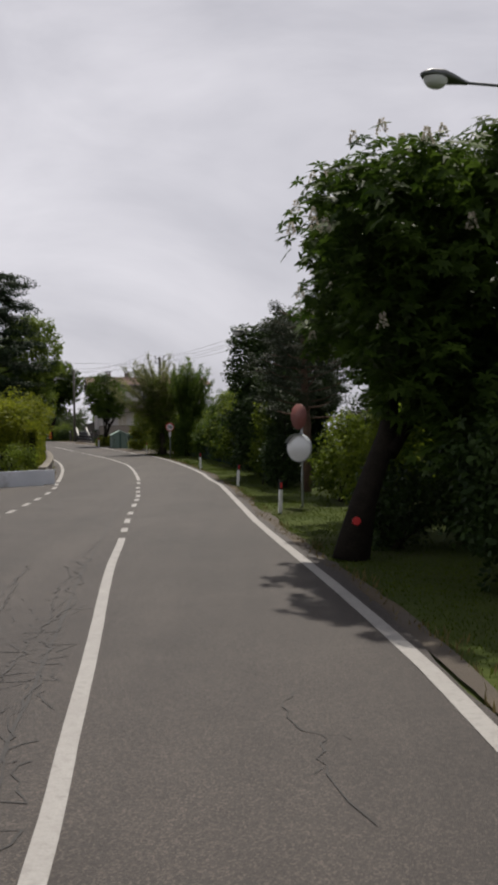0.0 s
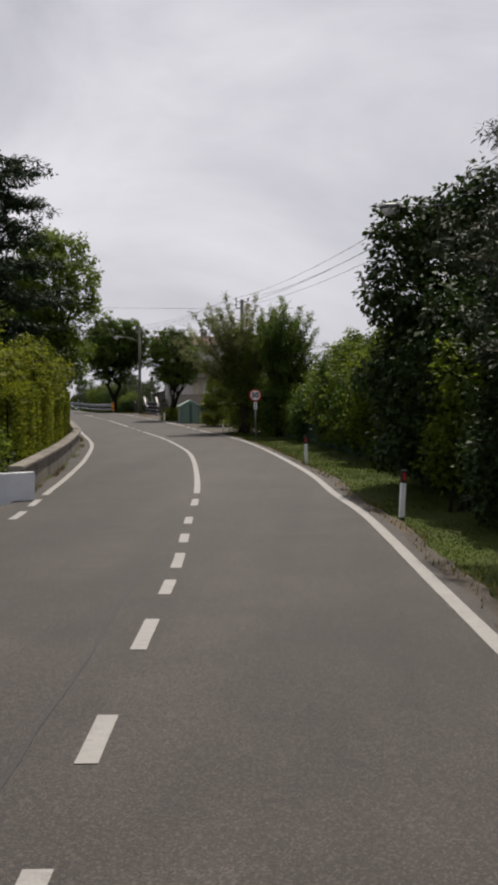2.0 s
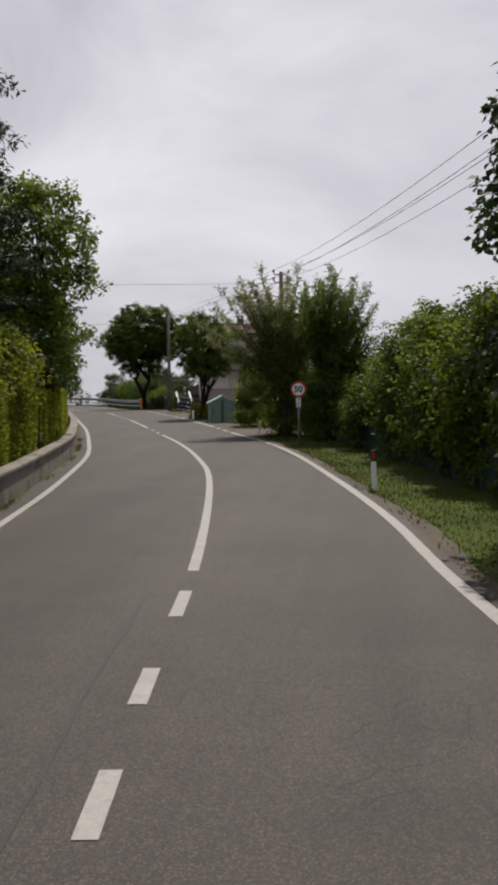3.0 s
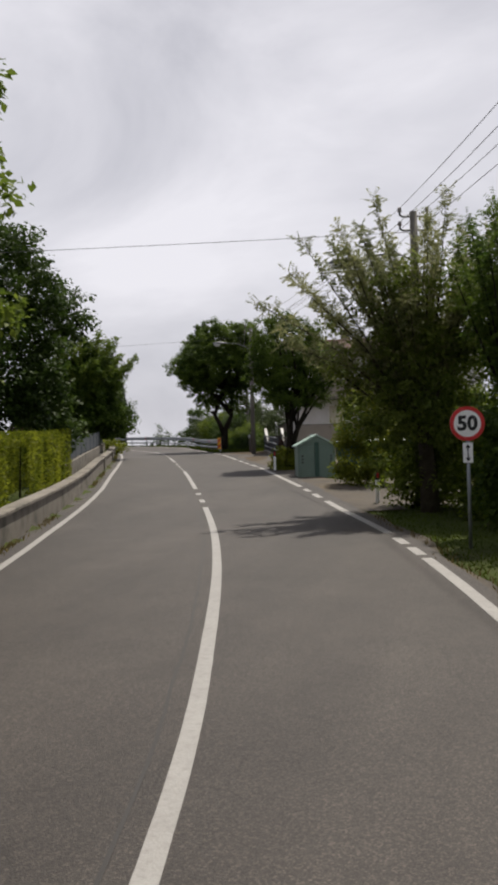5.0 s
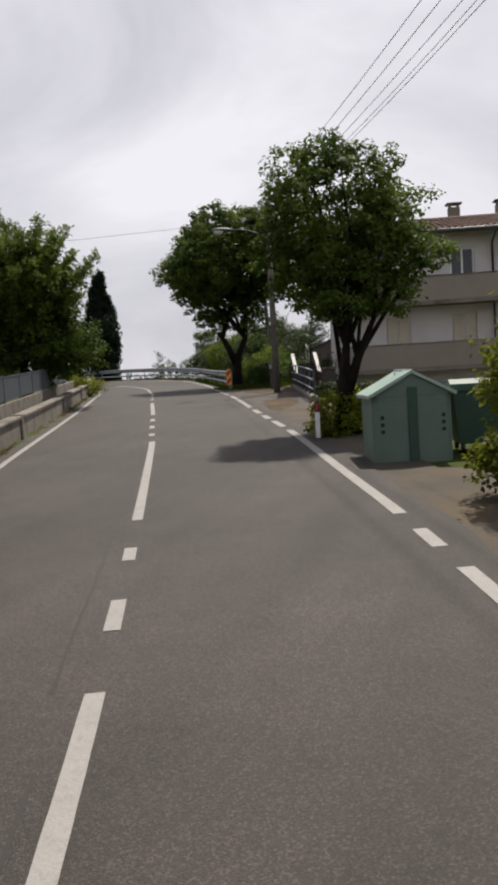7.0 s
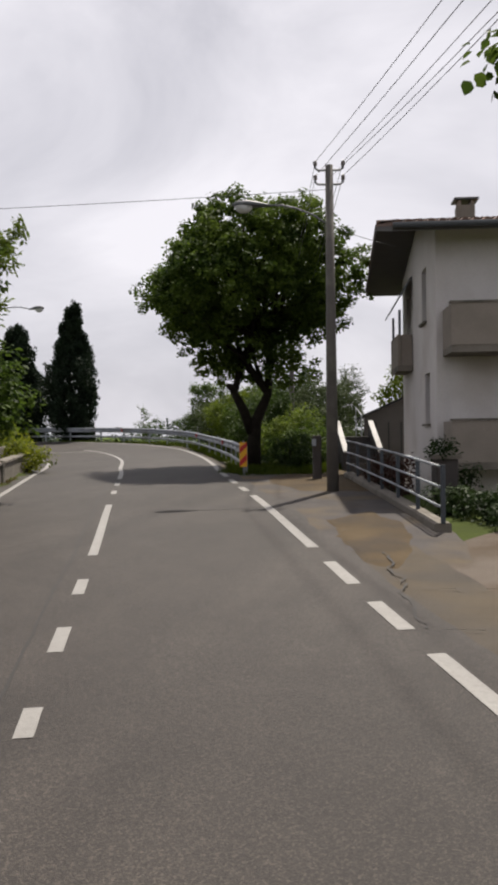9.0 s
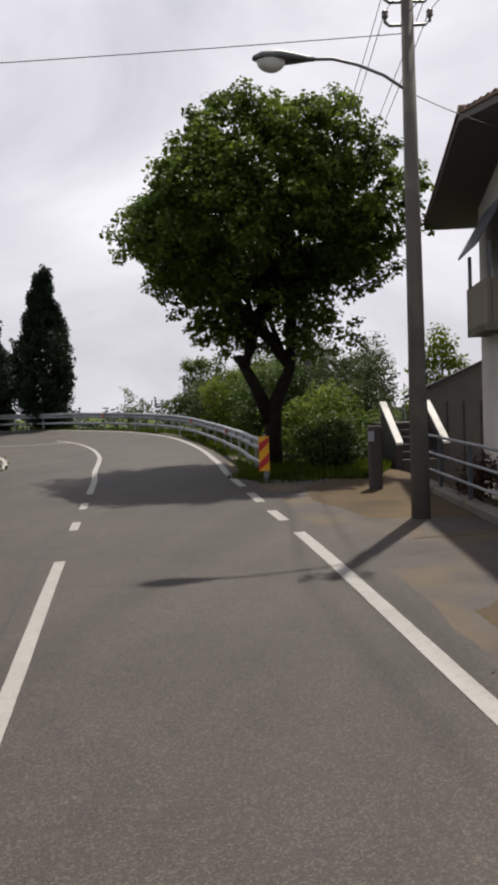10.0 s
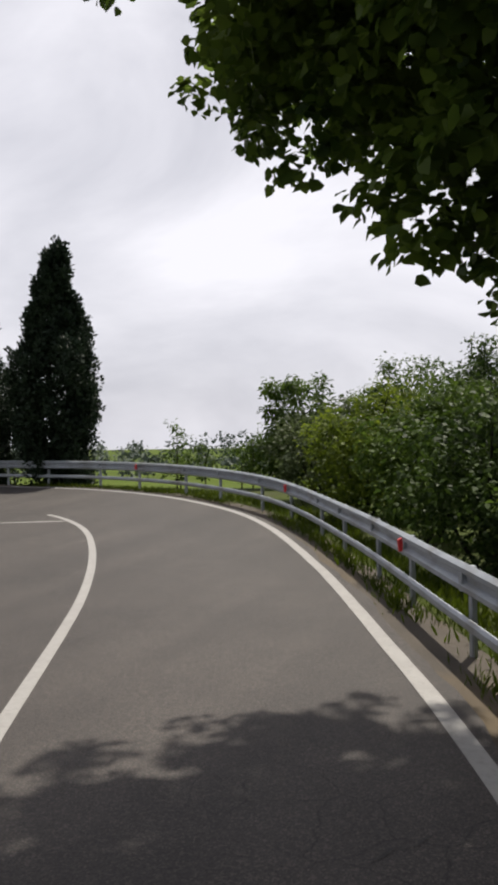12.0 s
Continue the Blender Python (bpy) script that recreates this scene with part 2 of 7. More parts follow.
M_PALEBARK = surface("elm_bark", (0.03, 0.024, 0.017), (0.075, 0.062, 0.046), 5.0, 0.95, 0, 1.0, 28.0, spec=0.1)
M_PINEBARK = surface("pine_bark", (0.0525, 0.0315, 0.021), (0.1275, 0.075, 0.051), 5.0, 0.95, 0, 1.0, 24.0)
M_GLASS = surface("window_glass", (0.03, 0.035, 0.04), (0.06, 0.065, 0.075), 0.8, 0.08, 0, 0.0, 10.0)
M_LENS = plain("lamp_glass", (0.55, 0.56, 0.57), 0.15)
L_CHESTNUT = leaf_mat("chestnut_leaf", (0.016, 0.034, 0.0055), (0.066, 0.11, 0.015), 0.4)
L_LINDEN = leaf_mat("linden_leaf", (0.02, 0.042, 0.008), (0.12, 0.175, 0.026), 0.5)
L_OAK = leaf_mat("oak_leaf", (0.02, 0.042, 0.007), (0.09, 0.14, 0.02), 0.45)
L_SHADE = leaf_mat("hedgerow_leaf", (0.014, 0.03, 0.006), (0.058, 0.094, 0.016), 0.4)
L_SLOPE = leaf_mat("grey_green_leaf", (0.026, 0.042, 0.014), (0.085, 0.11, 0.042), 0.4)
L_HEDGE = leaf_mat("hedge_leaf", (0.065, 0.088, 0.008), (0.215, 0.235, 0.02), 0.58)
L_BUSH = leaf_mat("bush_leaf", (0.042, 0.07, 0.007), (0.155, 0.2, 0.02), 0.6)
L_DARKBUSH = leaf_mat("laurel_leaf", (0.01, 0.022, 0.006), (0.036, 0.062, 0.013), 0.3)
L_PINE = leaf_mat("pine_needle", (0.016, 0.024, 0.0128), (0.044, 0.056, 0.0288), 0.2)
L_CEDAR = leaf_mat("cedar_needle", (0.0102, 0.0221, 0.0102), (0.0306, 0.051, 0.02125), 0.2)
L_CYPRESS = leaf_mat("cypress_leaf", (0.008, 0.016, 0.009), (0.022, 0.036, 0.018), 0.15)
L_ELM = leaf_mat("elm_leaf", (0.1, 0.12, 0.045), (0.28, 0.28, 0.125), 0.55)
# darker elm leaf tone for the shaded inside of the crown
L_ELMCORE = leaf_mat("elm_shaded_leaf", (0.055, 0.085, 0.014), (0.19, 0.23, 0.045), 0.6)
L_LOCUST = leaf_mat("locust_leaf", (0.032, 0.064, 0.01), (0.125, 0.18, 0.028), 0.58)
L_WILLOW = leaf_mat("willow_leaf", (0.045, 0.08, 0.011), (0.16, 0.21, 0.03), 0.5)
L_BLOSSOM = leaf_mat("blossom", (0.42, 0.38, 0.3), (0.62, 0.57, 0.48), 0.2)
L_GRASS = leaf_mat("grass_blade", (0.03, 0.05, 0.004), (0.085, 0.115, 0.01), 0.45)
L_DRY = leaf_mat("dry_grass", (0.091, 0.0715, 0.026), (0.195, 0.156, 0.065))
L_REDLEAF = leaf_mat("red_leaf", (0.032, 0.016, 0.0128), (0.08, 0.04, 0.032))
# leaf colour greyed and blued to carry the haze of distance
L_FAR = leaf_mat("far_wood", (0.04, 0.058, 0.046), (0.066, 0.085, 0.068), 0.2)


# ---- building helpers ----
def thing(name, x, y, z, label, category, group="", kind=""):
    e = new(name)
    e.location = (x, y, z)
    return tagged(e, label, category, group, kind)


def under(ob, parent):
    ob.parent = parent
    ob.matrix_parent_inverse = Matrix.Translation(parent.location).inverted() if parent.data is None else Matrix()
    return ob


def mesh_of(name, verts, faces, mat, smooth=False):
    me = bpy.data.meshes.new(name)
    me.from_pydata([tuple(v) for v in verts], [], faces)
    me.materials.append(mat)
    if smooth:
        me.polygons.foreach_set("use_smooth", [True] * len(me.polygons))
    me.update()
    return me


def quads_of(name, verts, mat):
    """A mesh of loose quads from an array of corners, four after four."""
    v = np.ascontiguousarray(verts, dtype=np.float32).reshape(-1, 3)
    n = len(v) // 4
    me = bpy.data.meshes.new(name)
    me.vertices.add(len(v))
    me.vertices.foreach_set("co", v.ravel())
    me.loops.add(len(v))
    me.loops.foreach_set("vertex_index", np.arange(len(v), dtype=np.int32))
    me.polygons.add(n)
    me.polygons.foreach_set("loop_start", np.arange(0, 4 * n, 4, dtype=np.int32))
    me.polygons.foreach_set("loop_total", np.full(n, 4, dtype=np.int32))
    me.materials.append(mat)
    me.update(calc_edges=True)
    return me


def leaves_of(name, verts, mat):
    """A mesh of loose six-cornered leaves."""
    v = np.ascontiguousarray(verts, dtype=np.float32).reshape(-1, 3)
    n = len(v) // 6
    me = bpy.data.meshes.new(name)
    me.vertices.add(len(v))
    me.vertices.foreach_set("co", v.ravel())
    me.loops.add(len(v))
    me.loops.foreach_set("vertex_index", np.arange(len(v), dtype=np.int32))
    me.polygons.add(n)
    me.polygons.foreach_set("loop_start", np.arange(0, 6 * n, 6, dtype=np.int32))
    me.polygons.foreach_set("loop_total", np.full(n, 6, dtype=np.int32))
    me.materials.append(mat)
    me.update(calc_edges=True)
    return me


def part(name, me, parent, label=""):
    return tagged(under(new(name, me), parent), label)


class Build:
    """Collects boxes, tubes and strips into one mesh."""

    def __init__(self):
        self.v, self.f = [], []

    def add(self, verts, faces):
        o = len(self.v)
        self.v += [tuple(p) for p in verts]
        self.f += [tuple(i + o for i in f) for f in faces]
        return self

    def box(self, m, sx, sy, sz, bevel=0.0):
        """A box with its base at the pose m, sx by sy by sz, its upright edges cut off by bevel."""
        hx, hy, b = sx / 2, sy / 2, bevel
        if b:
            ring = [(-hx + b, -hy), (hx - b, -hy), (hx, -hy + b), (hx, hy - b), (hx - b, hy), (-hx + b, hy), (-hx, hy - b), (-hx, -hy + b)]
        else:
            ring = [(-hx, -hy), (hx, -hy), (hx, hy), (-hx, hy)]
        return self.prism(m, ring, 0, sz, b * 0.6)

    def prism(self, m, ring, z0, z1, chamfer=0.0):
        n = len(ring)
        lv = [(z0, 1.0)] + ([(z1 - chamfer, 1.0), (z1, None)] if chamfer else [(z1, 1.0)])
        verts, cx, cy = [], sum(p[0] for p in ring) / n, sum(p[1] for p in ring) / n
        for z, k in lv:
            for x, y in ring:
                if k is None:
                    d = math.hypot(x - cx, y - cy) or 1
                    x, y = x - (x - cx) / d * chamfer, y - (y - cy) / d * chamfer
                verts.append(m @ Vector((x, y, z)))
        faces = [tuple(reversed(range(n)))]
        for j in range(len(lv) - 1):
            faces += [(j * n + i, j * n + (i + 1) % n, (j + 1) * n + (i + 1) % n, (j + 1) * n + i) for i in range(n)]
        faces.append(tuple((len(lv) - 1) * n + i for i in range(n)))
        return self.add(verts, faces)

    def tube(self, pts, radii, sides=8, cap=True):
        pts = [Vector(p) for p in pts]
        if not isinstance(radii, (list, tuple)):
            radii = [radii] * len(pts)
        verts, faces, up = [], [], Vector((0.13, 0.21, 0.97))
        for i, p in enumerate(pts):
            d = (pts[min(i + 1, len(pts) - 1)] - pts[max(i - 1, 0)]).normalized()
            s = d.cross(up if abs(d.dot(up)) < 0.95 else Vector((1, 0, 0))).normalized()
            t = d.cross(s)
            for k in range(sides):
                a = 2 * math.pi * k / sides
                verts.append(p + (s * math.cos(a) + t * math.sin(a)) * radii[i])
        for i in range(len(pts) - 1):
            for k in range(sides):
                k2 = (k + 1) % sides
                faces.append((i * sides + k, i * sides + k2, (i + 1) * sides + k2, (i + 1) * sides + k))
        if cap:
            faces += [tuple(reversed(range(sides))), tuple((len(pts) - 1) * sides + k for k in range(sides))]
        return self.add(verts, faces)

    def sweep(self, path, profile, closed=False):
        """Sweeps an open profile of (sideways, up) along a level path of points."""
        n, verts, faces = len(profile), [], []
        pts = [Vector(p) for p in path]
        for i, p in enumerate(pts):
            d = pts[min(i + 1, len(pts) - 1)] - pts[max(i - 1, 0)]
            s = Vector((d.y, -d.x, 0)).normalized()
            verts += [p + s * a + Vector((0, 0, b)) for a, b in profile]
        for i in range(len(pts) - 1):
            for k in range(n if closed else n - 1):
                k2 = (k + 1) % n
                faces.append((i * n + k, i * n + k2, (i + 1) * n + k2, (i + 1) * n + k))
        if closed:
            faces += [tuple(range(n)), tuple((len(pts) - 1) * n + k for k in reversed(range(n)))]
        return self.add(verts, faces)

    def disc(self, m, r, thick, sides=28, r2=None):
        ring = [(r * math.cos(2 * math.pi * i / sides), r * math.sin(2 * math.pi * i / sides)) for i in range(sides)]
        return self.prism(m, ring, 0, thick, 0)

    def mesh(self, name, mat, smooth=False):
        me = mesh_of(name, self.v, self.f, mat, smooth)
        bm = bmesh.new()
        bm.from_mesh(me)
        bmesh.ops.recalc_face_normals(bm, faces=bm.faces)
        bm.to_mesh(me)
        bm.free()
        return me


# ---- the lie of the land ----
PROFILE = [(-60, -1.6), (0, -0.62), (8, -0.42), (15, -0.27), (21, -0.19), (28, -0.06), (35, 0.17), (45, 0.56), (62, 1.13), (75, 1.75), (82, 2.04), (88, 2.28), (95, 2.47), (105, 2.6), (111, 2.74), (117, 3.15), (125, 3.6), (140, 3.9), (400, 4.0)]
_y = np.arange(-60, 400, 0.25)
_z = np.interp(_y, [a for a, b in PROFILE], [b for a, b in PROFILE])
_k = np.hanning(25)
_z = np.convolve(np.pad(_z, 12, mode="edge"), _k / _k.sum(), mode="valid")


def gz(y):
    return np.interp(y, _y, _z)


def spline(points, step=0.5):
    """A smooth line through the points, cut at even steps."""
    p = np.array(points, float)
    q = np.vstack([2 * p[0] - p[1], p, 2 * p[-1] - p[-2]])
    out = []
    for i in range(1, len(q) - 2):
        t = np.linspace(0, 1, 24, endpoint=False)[:, None]
        a, b, c, d = q[i - 1], q[i], q[i + 1], q[i + 2]
        out.append(0.5 * (2 * b + (c - a) * t + (2 * a - 5 * b + 4 * c - d) * t ** 2 + (3 * b - a - 3 * c + d) * t ** 3))
    out.append(p[-1:])
    o = np.vstack(out)
    s = np.concatenate([[0], np.cumsum(np.hypot(*np.diff(o, axis=0).T))])
    u = np.arange(0, s[-1], step)
    return np.stack([np.interp(u, s, o[:, 0]), np.interp(u, s, o[:, 1])], 1)


def shifted(line, d):
    """The line moved d metres to its right."""
    g = np.gradient(line, axis=0)
    n = np.stack([g[:, 1], -g[:, 0]], 1) / np.hypot(g[:, 0], g[:, 1])[:, None]
    return line + n * np.asarray(d, float).reshape(-1, 1)


EDGE_R = spline([(4.4, -30), (3.2, -10), (2.55, 0), (2.1, 6.1), (1.95, 7.9), (1.56, 11.2), (0.95, 15.8), (0.45, 20), (-0.08, 25.2), (-0.8, 31.6), (-1.47, 35.4), (-2.05, 39), (-3.0, 43.4), (-4.78, 50.8), (-6.5, 56.5), (-8.4, 61.4), (-10.6, 66.9), (-12.1, 70.4), (-14.6, 76.2), (-16.3, 79.8), (-17.9, 83.3), (-20.5, 89), (-22.5, 93.2), (-24.2, 97), (-26.1, 101.6), (-28.7, 107), (-31.4, 111.9), (-34.2, 115.1), (-38.2, 117.8), (-43, 119.3), (-50, 119.6), (-60, 117)])
CENTRE = spline([(2.4, -30), (0.75, -10), (-0.2, 0), (-0.64, 4.3), (-0.83, 5.8), (-1.18, 8.6), (-1.77, 13), (-2.12, 16.2), (-2.6, 20), (-3.05, 24), (-3.45, 27.7), (-3.95, 31.2), (-4.5, 35.3), (-5.5, 40.9), (-6.59, 46), (-7.71, 49.9), (-8.9, 53.6), (-10.3, 57.5), (-12.05, 61.9), (-14.2, 67), (-17.45, 74.5), (-18.4, 76.6), (-20.9, 82.2), (-23.5, 87.8), (-27.2, 95.8), (-28.7, 98.75), (-31.4, 104.3), (-34.0, 108.7), (-36.2, 111.6), (-38.6, 113.4), (-42, 114.6), (-50, 115), (-60, 112.5)])
EDGE_L = spline([(-2.4, -30), (-3.8, -10), (-4.5, 0), (-5.4, 12), (-6.0, 20), (-6.5, 26), (-7.05, 31), (-7.8, 35), (-8.5, 38.6), (-9.65, 43.8), (-11.6, 51), (-14.0, 57.8), (-17.2, 66.2), (-20.1, 73), (-23.1, 80), (-26.3, 87.2), (-30.4, 95.8), (-32.4, 99.8), (-34.6, 103.4), (-37.8, 107), (-42, 109.3), (-50, 110.5), (-60, 108.2)])

# the painted lines lie a hand's width off the lanes' true middle and edge here and there
CENTRE[:, 0] += np.interp(CENTRE[:, 1], [5, 11, 17, 25, 60, 74, 79, 86], [0.035, 0.0, 0.0, 0.03, 0.035, 0.05, 0.0, -0.03])
EDGE_R[:, 0] += np.interp(EDGE_R[:, 1], [95, 99, 103, 107], [0.0, -0.1, -0.08, 0.03])


def x_at(line, y):
    """The line's x at y, on its part that runs up the road."""
    n = int(np.argmax(line[:, 1] > 112)) or len(line)
    return np.interp(y, line[:n, 1], line[:n, 0])


def on(line, y0, y1):
    """The stretch of a line between two y."""
    n = int(np.argmax(line[:, 1]))
    y = np.arange(y0, y1 + 1e-6, 0.25)
    return np.stack([np.interp(y, line[:n, 1], line[:n, 0]), y], 1)


def smooth(a, b, x):
    t = np.clip((x - a) / (b - a), 0, 1)
    return t * t * (3 - 2 * t)


def land(x, y):
    """Height of the open ground."""
    x, y = np.asarray(x, float), np.asarray(y, float)
    base = gz(np.clip(y, -60, 118)) - 0.07
    right = x - x_at(EDGE_R, np.clip(y, -25, 110))
    left = x_at(EDGE_L, np.clip(y, -25, 104)) - x
    # garden ground behind the wall
    base = base + 0.5 * smooth(0.7, 1.4, left) * smooth(34.5, 36, y) * (1 - smooth(98, 101, y))
    # yard below the house, slope outside the bend
    base = base - 2.2 * smooth(4.2, 8.5, right) * smooth(80, 88, y)
    px, py = x + 37, y - 104
    out = np.hypot(px, py) - 17.5
    bend = smooth(100, 106, y) + 0 * x
    base = base - bend * np.clip(smooth(0.0, 14, out) * 3.2, 0, 4)
    far = np.hypot(x + 20, y - 60)
    base = base * (1 - smooth(75, 220, far)) + (-4.0) * smooth(75, 220, far)
    base = base - 10 * smooth(200, 700, far)
    return base


def ground_sheet():
    xs = np.unique(np.concatenate([np.linspace(-2500, -75, 26), np.arange(-75, 35, 0.8), np.linspace(35, 2500, 26)]))
    ys = np.unique(np.concatenate([np.linspace(-1200, -30, 16), np.arange(-30, 150, 0.8), np.linspace(150, 3600, 34)]))
    gx, gy = np.meshgrid(xs, ys)
    z = land(gx, gy)
    v = np.stack([gx, gy, z], -1).reshape(-1, 3)
    w = len(xs)
    i = (np.arange(len(ys) - 1)[:, None] * w + np.arange(w - 1)[None, :]).ravel()
    me = mesh_of("ground", v, np.stack([i, i + 1, i + w + 1, i + w], 1).tolist(), M_GRASS, True)
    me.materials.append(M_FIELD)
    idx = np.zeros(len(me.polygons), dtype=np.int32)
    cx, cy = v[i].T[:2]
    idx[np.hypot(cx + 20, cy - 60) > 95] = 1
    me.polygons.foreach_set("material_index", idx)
    tagged(new("ground", me), "green meadow ground with bare patches beside the road", "ground", kind="structure")


def ribbon(name, a, b, lift, mat, cols=8, zf=None):
    """A sheet between two lines of as many points."""
    n = len(a)
    t = np.linspace(0, 1, cols)[None, :, None]
    p = a[:, None, :] * (1 - t) + b[:, None, :] * t
    z = (zf or (lambda x, y: gz(y)))(p[..., 0], p[..., 1]) + lift
    v = np.concatenate([p, z[..., None]], -1).reshape(-1, 3)
    i = (np.arange(n - 1)[:, None] * cols + np.arange(cols - 1)[None, :]).ravel()
    return mesh_of(name, v, np.stack([i, i + 1, i + cols + 1, i + cols], 1).tolist(), mat, True)


def resample(line, n):
    s = np.concatenate([[0], np.cumsum(np.hypot(*np.diff(line, axis=0).T))])
    u = np.linspace(0, s[-1], n)
    return np.stack([np.interp(u, s, line[:, 0]), np.interp(u, s, line[:, 1])], 1)


def ragged(line, amount, seed):
    r = np.random.RandomState(seed)
    w = np.convolve(r.normal(0, 1, len(line) + 6), np.ones(7) / 7, mode="valid")
    return shifted(line, 0) + (shifted(line, 1) - line) * (w * amount)[:, None]


def road():
    n = 420
    outer = ragged(resample(shifted(EDGE_R, np.where((EDGE_R[:, 1] > 61) & (EDGE_R[:, 1] < 96), 0.42, 0.24)), n), 0.12, 3)
    inner = resample(shifted(EDGE_L, -0.5), n)
    return tagged(new("road", ribbon("road", inner, outer, 0.0, M_ASPHALT, 14)), "worn grey asphalt country road with fine cracks", "road", kind="structure")


def mark(name, line, width, label, group):
    """One painted line, laid on the asphalt, its ends cut square."""
    line = np.asarray(line)
    r = np.random.RandomState(int(abs(line[0, 1] * 97)) % 9973)
    w = width / 2 * (1 + r.uniform(-0.025, 0.025, (len(line), 2)))
    g = np.gradient(line, axis=0)
    nn = np.stack([g[:, 1], -g[:, 0]], 1) / np.hypot(g[:, 0], g[:, 1])[:, None]
    me = ribbon(name, line - nn * w[:, :1], line + nn * w[:, 1:], 0.006, M_PAINT, 3)
    tagged(new(name, me), label, "road marking", group, "structure")


def dash(line, y, half):
    return resample(on(line, y - half, y + half), 6)


def markings():
    lab = "worn white painted %s line on the asphalt"
    for y0, y1 in ((-28, 16.85), (35.2, 61.95), (66.97, 75.0), (82.13, 87.85), (93.9, 113.3)):
        mark("centre_line", on(CENTRE, y0, y1), 0.14, lab % "solid centre", "centre lines")
    for y, h in ((18.3, 0.48), (20.17, 0.53), (22.22, 0.49), (24.45, 0.5), (26.38, 0.4), (27.97, 0.54), (29.7, 0.45), (31.42, 0.42), (33.75, 0.52), (63.5, 0.42), (65.47, 0.37), (76.5, 0.36), (78.25, 0.38), (80.35, 0.45), (90.2, 0.46), (92.26, 0.4)):
        mark("centre_dash", dash(CENTRE, y, h), 0.14, lab % "short dashed centre", "centre dashes")
    mark("junction_line", spline([(-37.0, 112.2), (-38.6, 111.7), (-41, 110.9), (-46, 110.2)], 0.3), 0.14, lab % "branching", "centre lines")
    for y0, y1 in ((-28, 54.6), (57.2, 63.25), (67.3, 76.5), (83.3, 89.9)):
        mark("edge_line", on(EDGE_R, y0, y1), 0.17, lab % "solid edge", "edge lines")
    tail = EDGE_R[int(np.argmax(EDGE_R[:, 1] > 94.8)):]
    mark("edge_line", tail, 0.17, lab % "curving edge", "edge lines")
    for y, h in ((55.2, 0.42), (56.3, 0.42), (64.55, 0.5), (66.2, 0.42), (77.85, 0.78), (79.85, 0.6), (81.75, 0.7), (91.3, 0.53), (93.45, 0.68)):
        mark("edge_dash", dash(EDGE_R, y, h), 0.17, lab % "dashed edge", "edge dashes")
    lt = EDGE_L[int(np.argmax(EDGE_L[:, 1] > 34.5)):]
    mark("edge_line", lt, 0.15, lab % "curving edge", "edge lines")
    for y in (19, 21, 23, 25.2, 27.2, 29.5, 31.8, 33.5):
        mark("edge_dash", dash(EDGE_L, y, 0.5), 0.15, lab % "dashed edge", "edge dashes")


# ---- plants ----
def unit(v):
    return v / np.maximum(np.linalg.norm(v, axis=-1, keepdims=True), 1e-9)


def facing(way, nor, r):
    """Blade directions and sideways vectors; with nor given the blades lie square to it."""
    if nor is None:
        way = unit(way)
        side = unit(np.cross(way, r.normal(0, 1, way.shape)))
        return way, side, np.cross(way, side)
    nor = unit(nor)
    way = unit(way - nor * np.sum(way * nor, 1, keepdims=True) * 0.85)
    side = unit(np.cross(way, nor))
    return way, side, np.cross(side, way)


def blades(pos, way, size, width, r, fold=0.12, nor=None):
    """Kite-shaped leaves at pos that point along way."""
    way, side, nor = facing(way, nor, r)
    size = size[:, None]
    a = pos
    b = pos + way * size * 0.45 + side * size * width + nor * size * fold
    c = pos + way * size
    d = pos + way * size * 0.45 - side * size * width + nor * size * fold
    return np.stack([a, b, c, d], 1)


def broad_blades(pos, way, size, width, r, fold=0.1, nor=None):
    """Broad leaves with a drawn-out tip and rounded shoulders, slightly bent."""
    way, side, nor = facing(way, nor, r)
    s = size[:, None]
    w = s * width * r.uniform(0.85, 1.15, (len(pos), 1))
    tip = pos + way * s - nor * s * r.uniform(0.0, 0.22, (len(pos), 1))
    return np.stack([pos, pos + way * s * 0.2 + side * w * 0.86 + nor * s * fold, pos + way * s * 0.58 + side * w * 0.8 + nor * s * fold, tip, pos + way * s * 0.58 - side * w * 0.8 + nor * s * fold, pos + way * s * 0.2 - side * w * 0.86 + nor * s * fold], 1)


def clumps(shapes, spacing, r, shell=0.45):
    """Clump centres spread through ellipsoids (cx, cy, cz, rx, ry, rz), denser towards their skin."""
    out = []
    for cx, cy, cz, rx, ry, rz in shapes:
        n = max(3, int(4.2 * rx * ry * rz / spacing ** 3))
        d = unit(r.normal(0, 1, (n, 3)))
        q = (shell + (1 - shell) * r.uniform(0, 1, (n, 1)) ** 0.6)
        ph = r.uniform(0, 6.28, 3)
        wob = 1 + 0.13 * np.sin(d[:, :1] * 5 + ph[0]) + 0.11 * np.sin(d[:, 1:2] * 6 + ph[1]) + 0.1 * np.sin(d[:, 2:] * 7 + ph[2])
        out.append(np.array([cx, cy, cz]) + d * q * wob * 0.88 * np.array([rx, ry, rz]))
    return np.vstack(out)


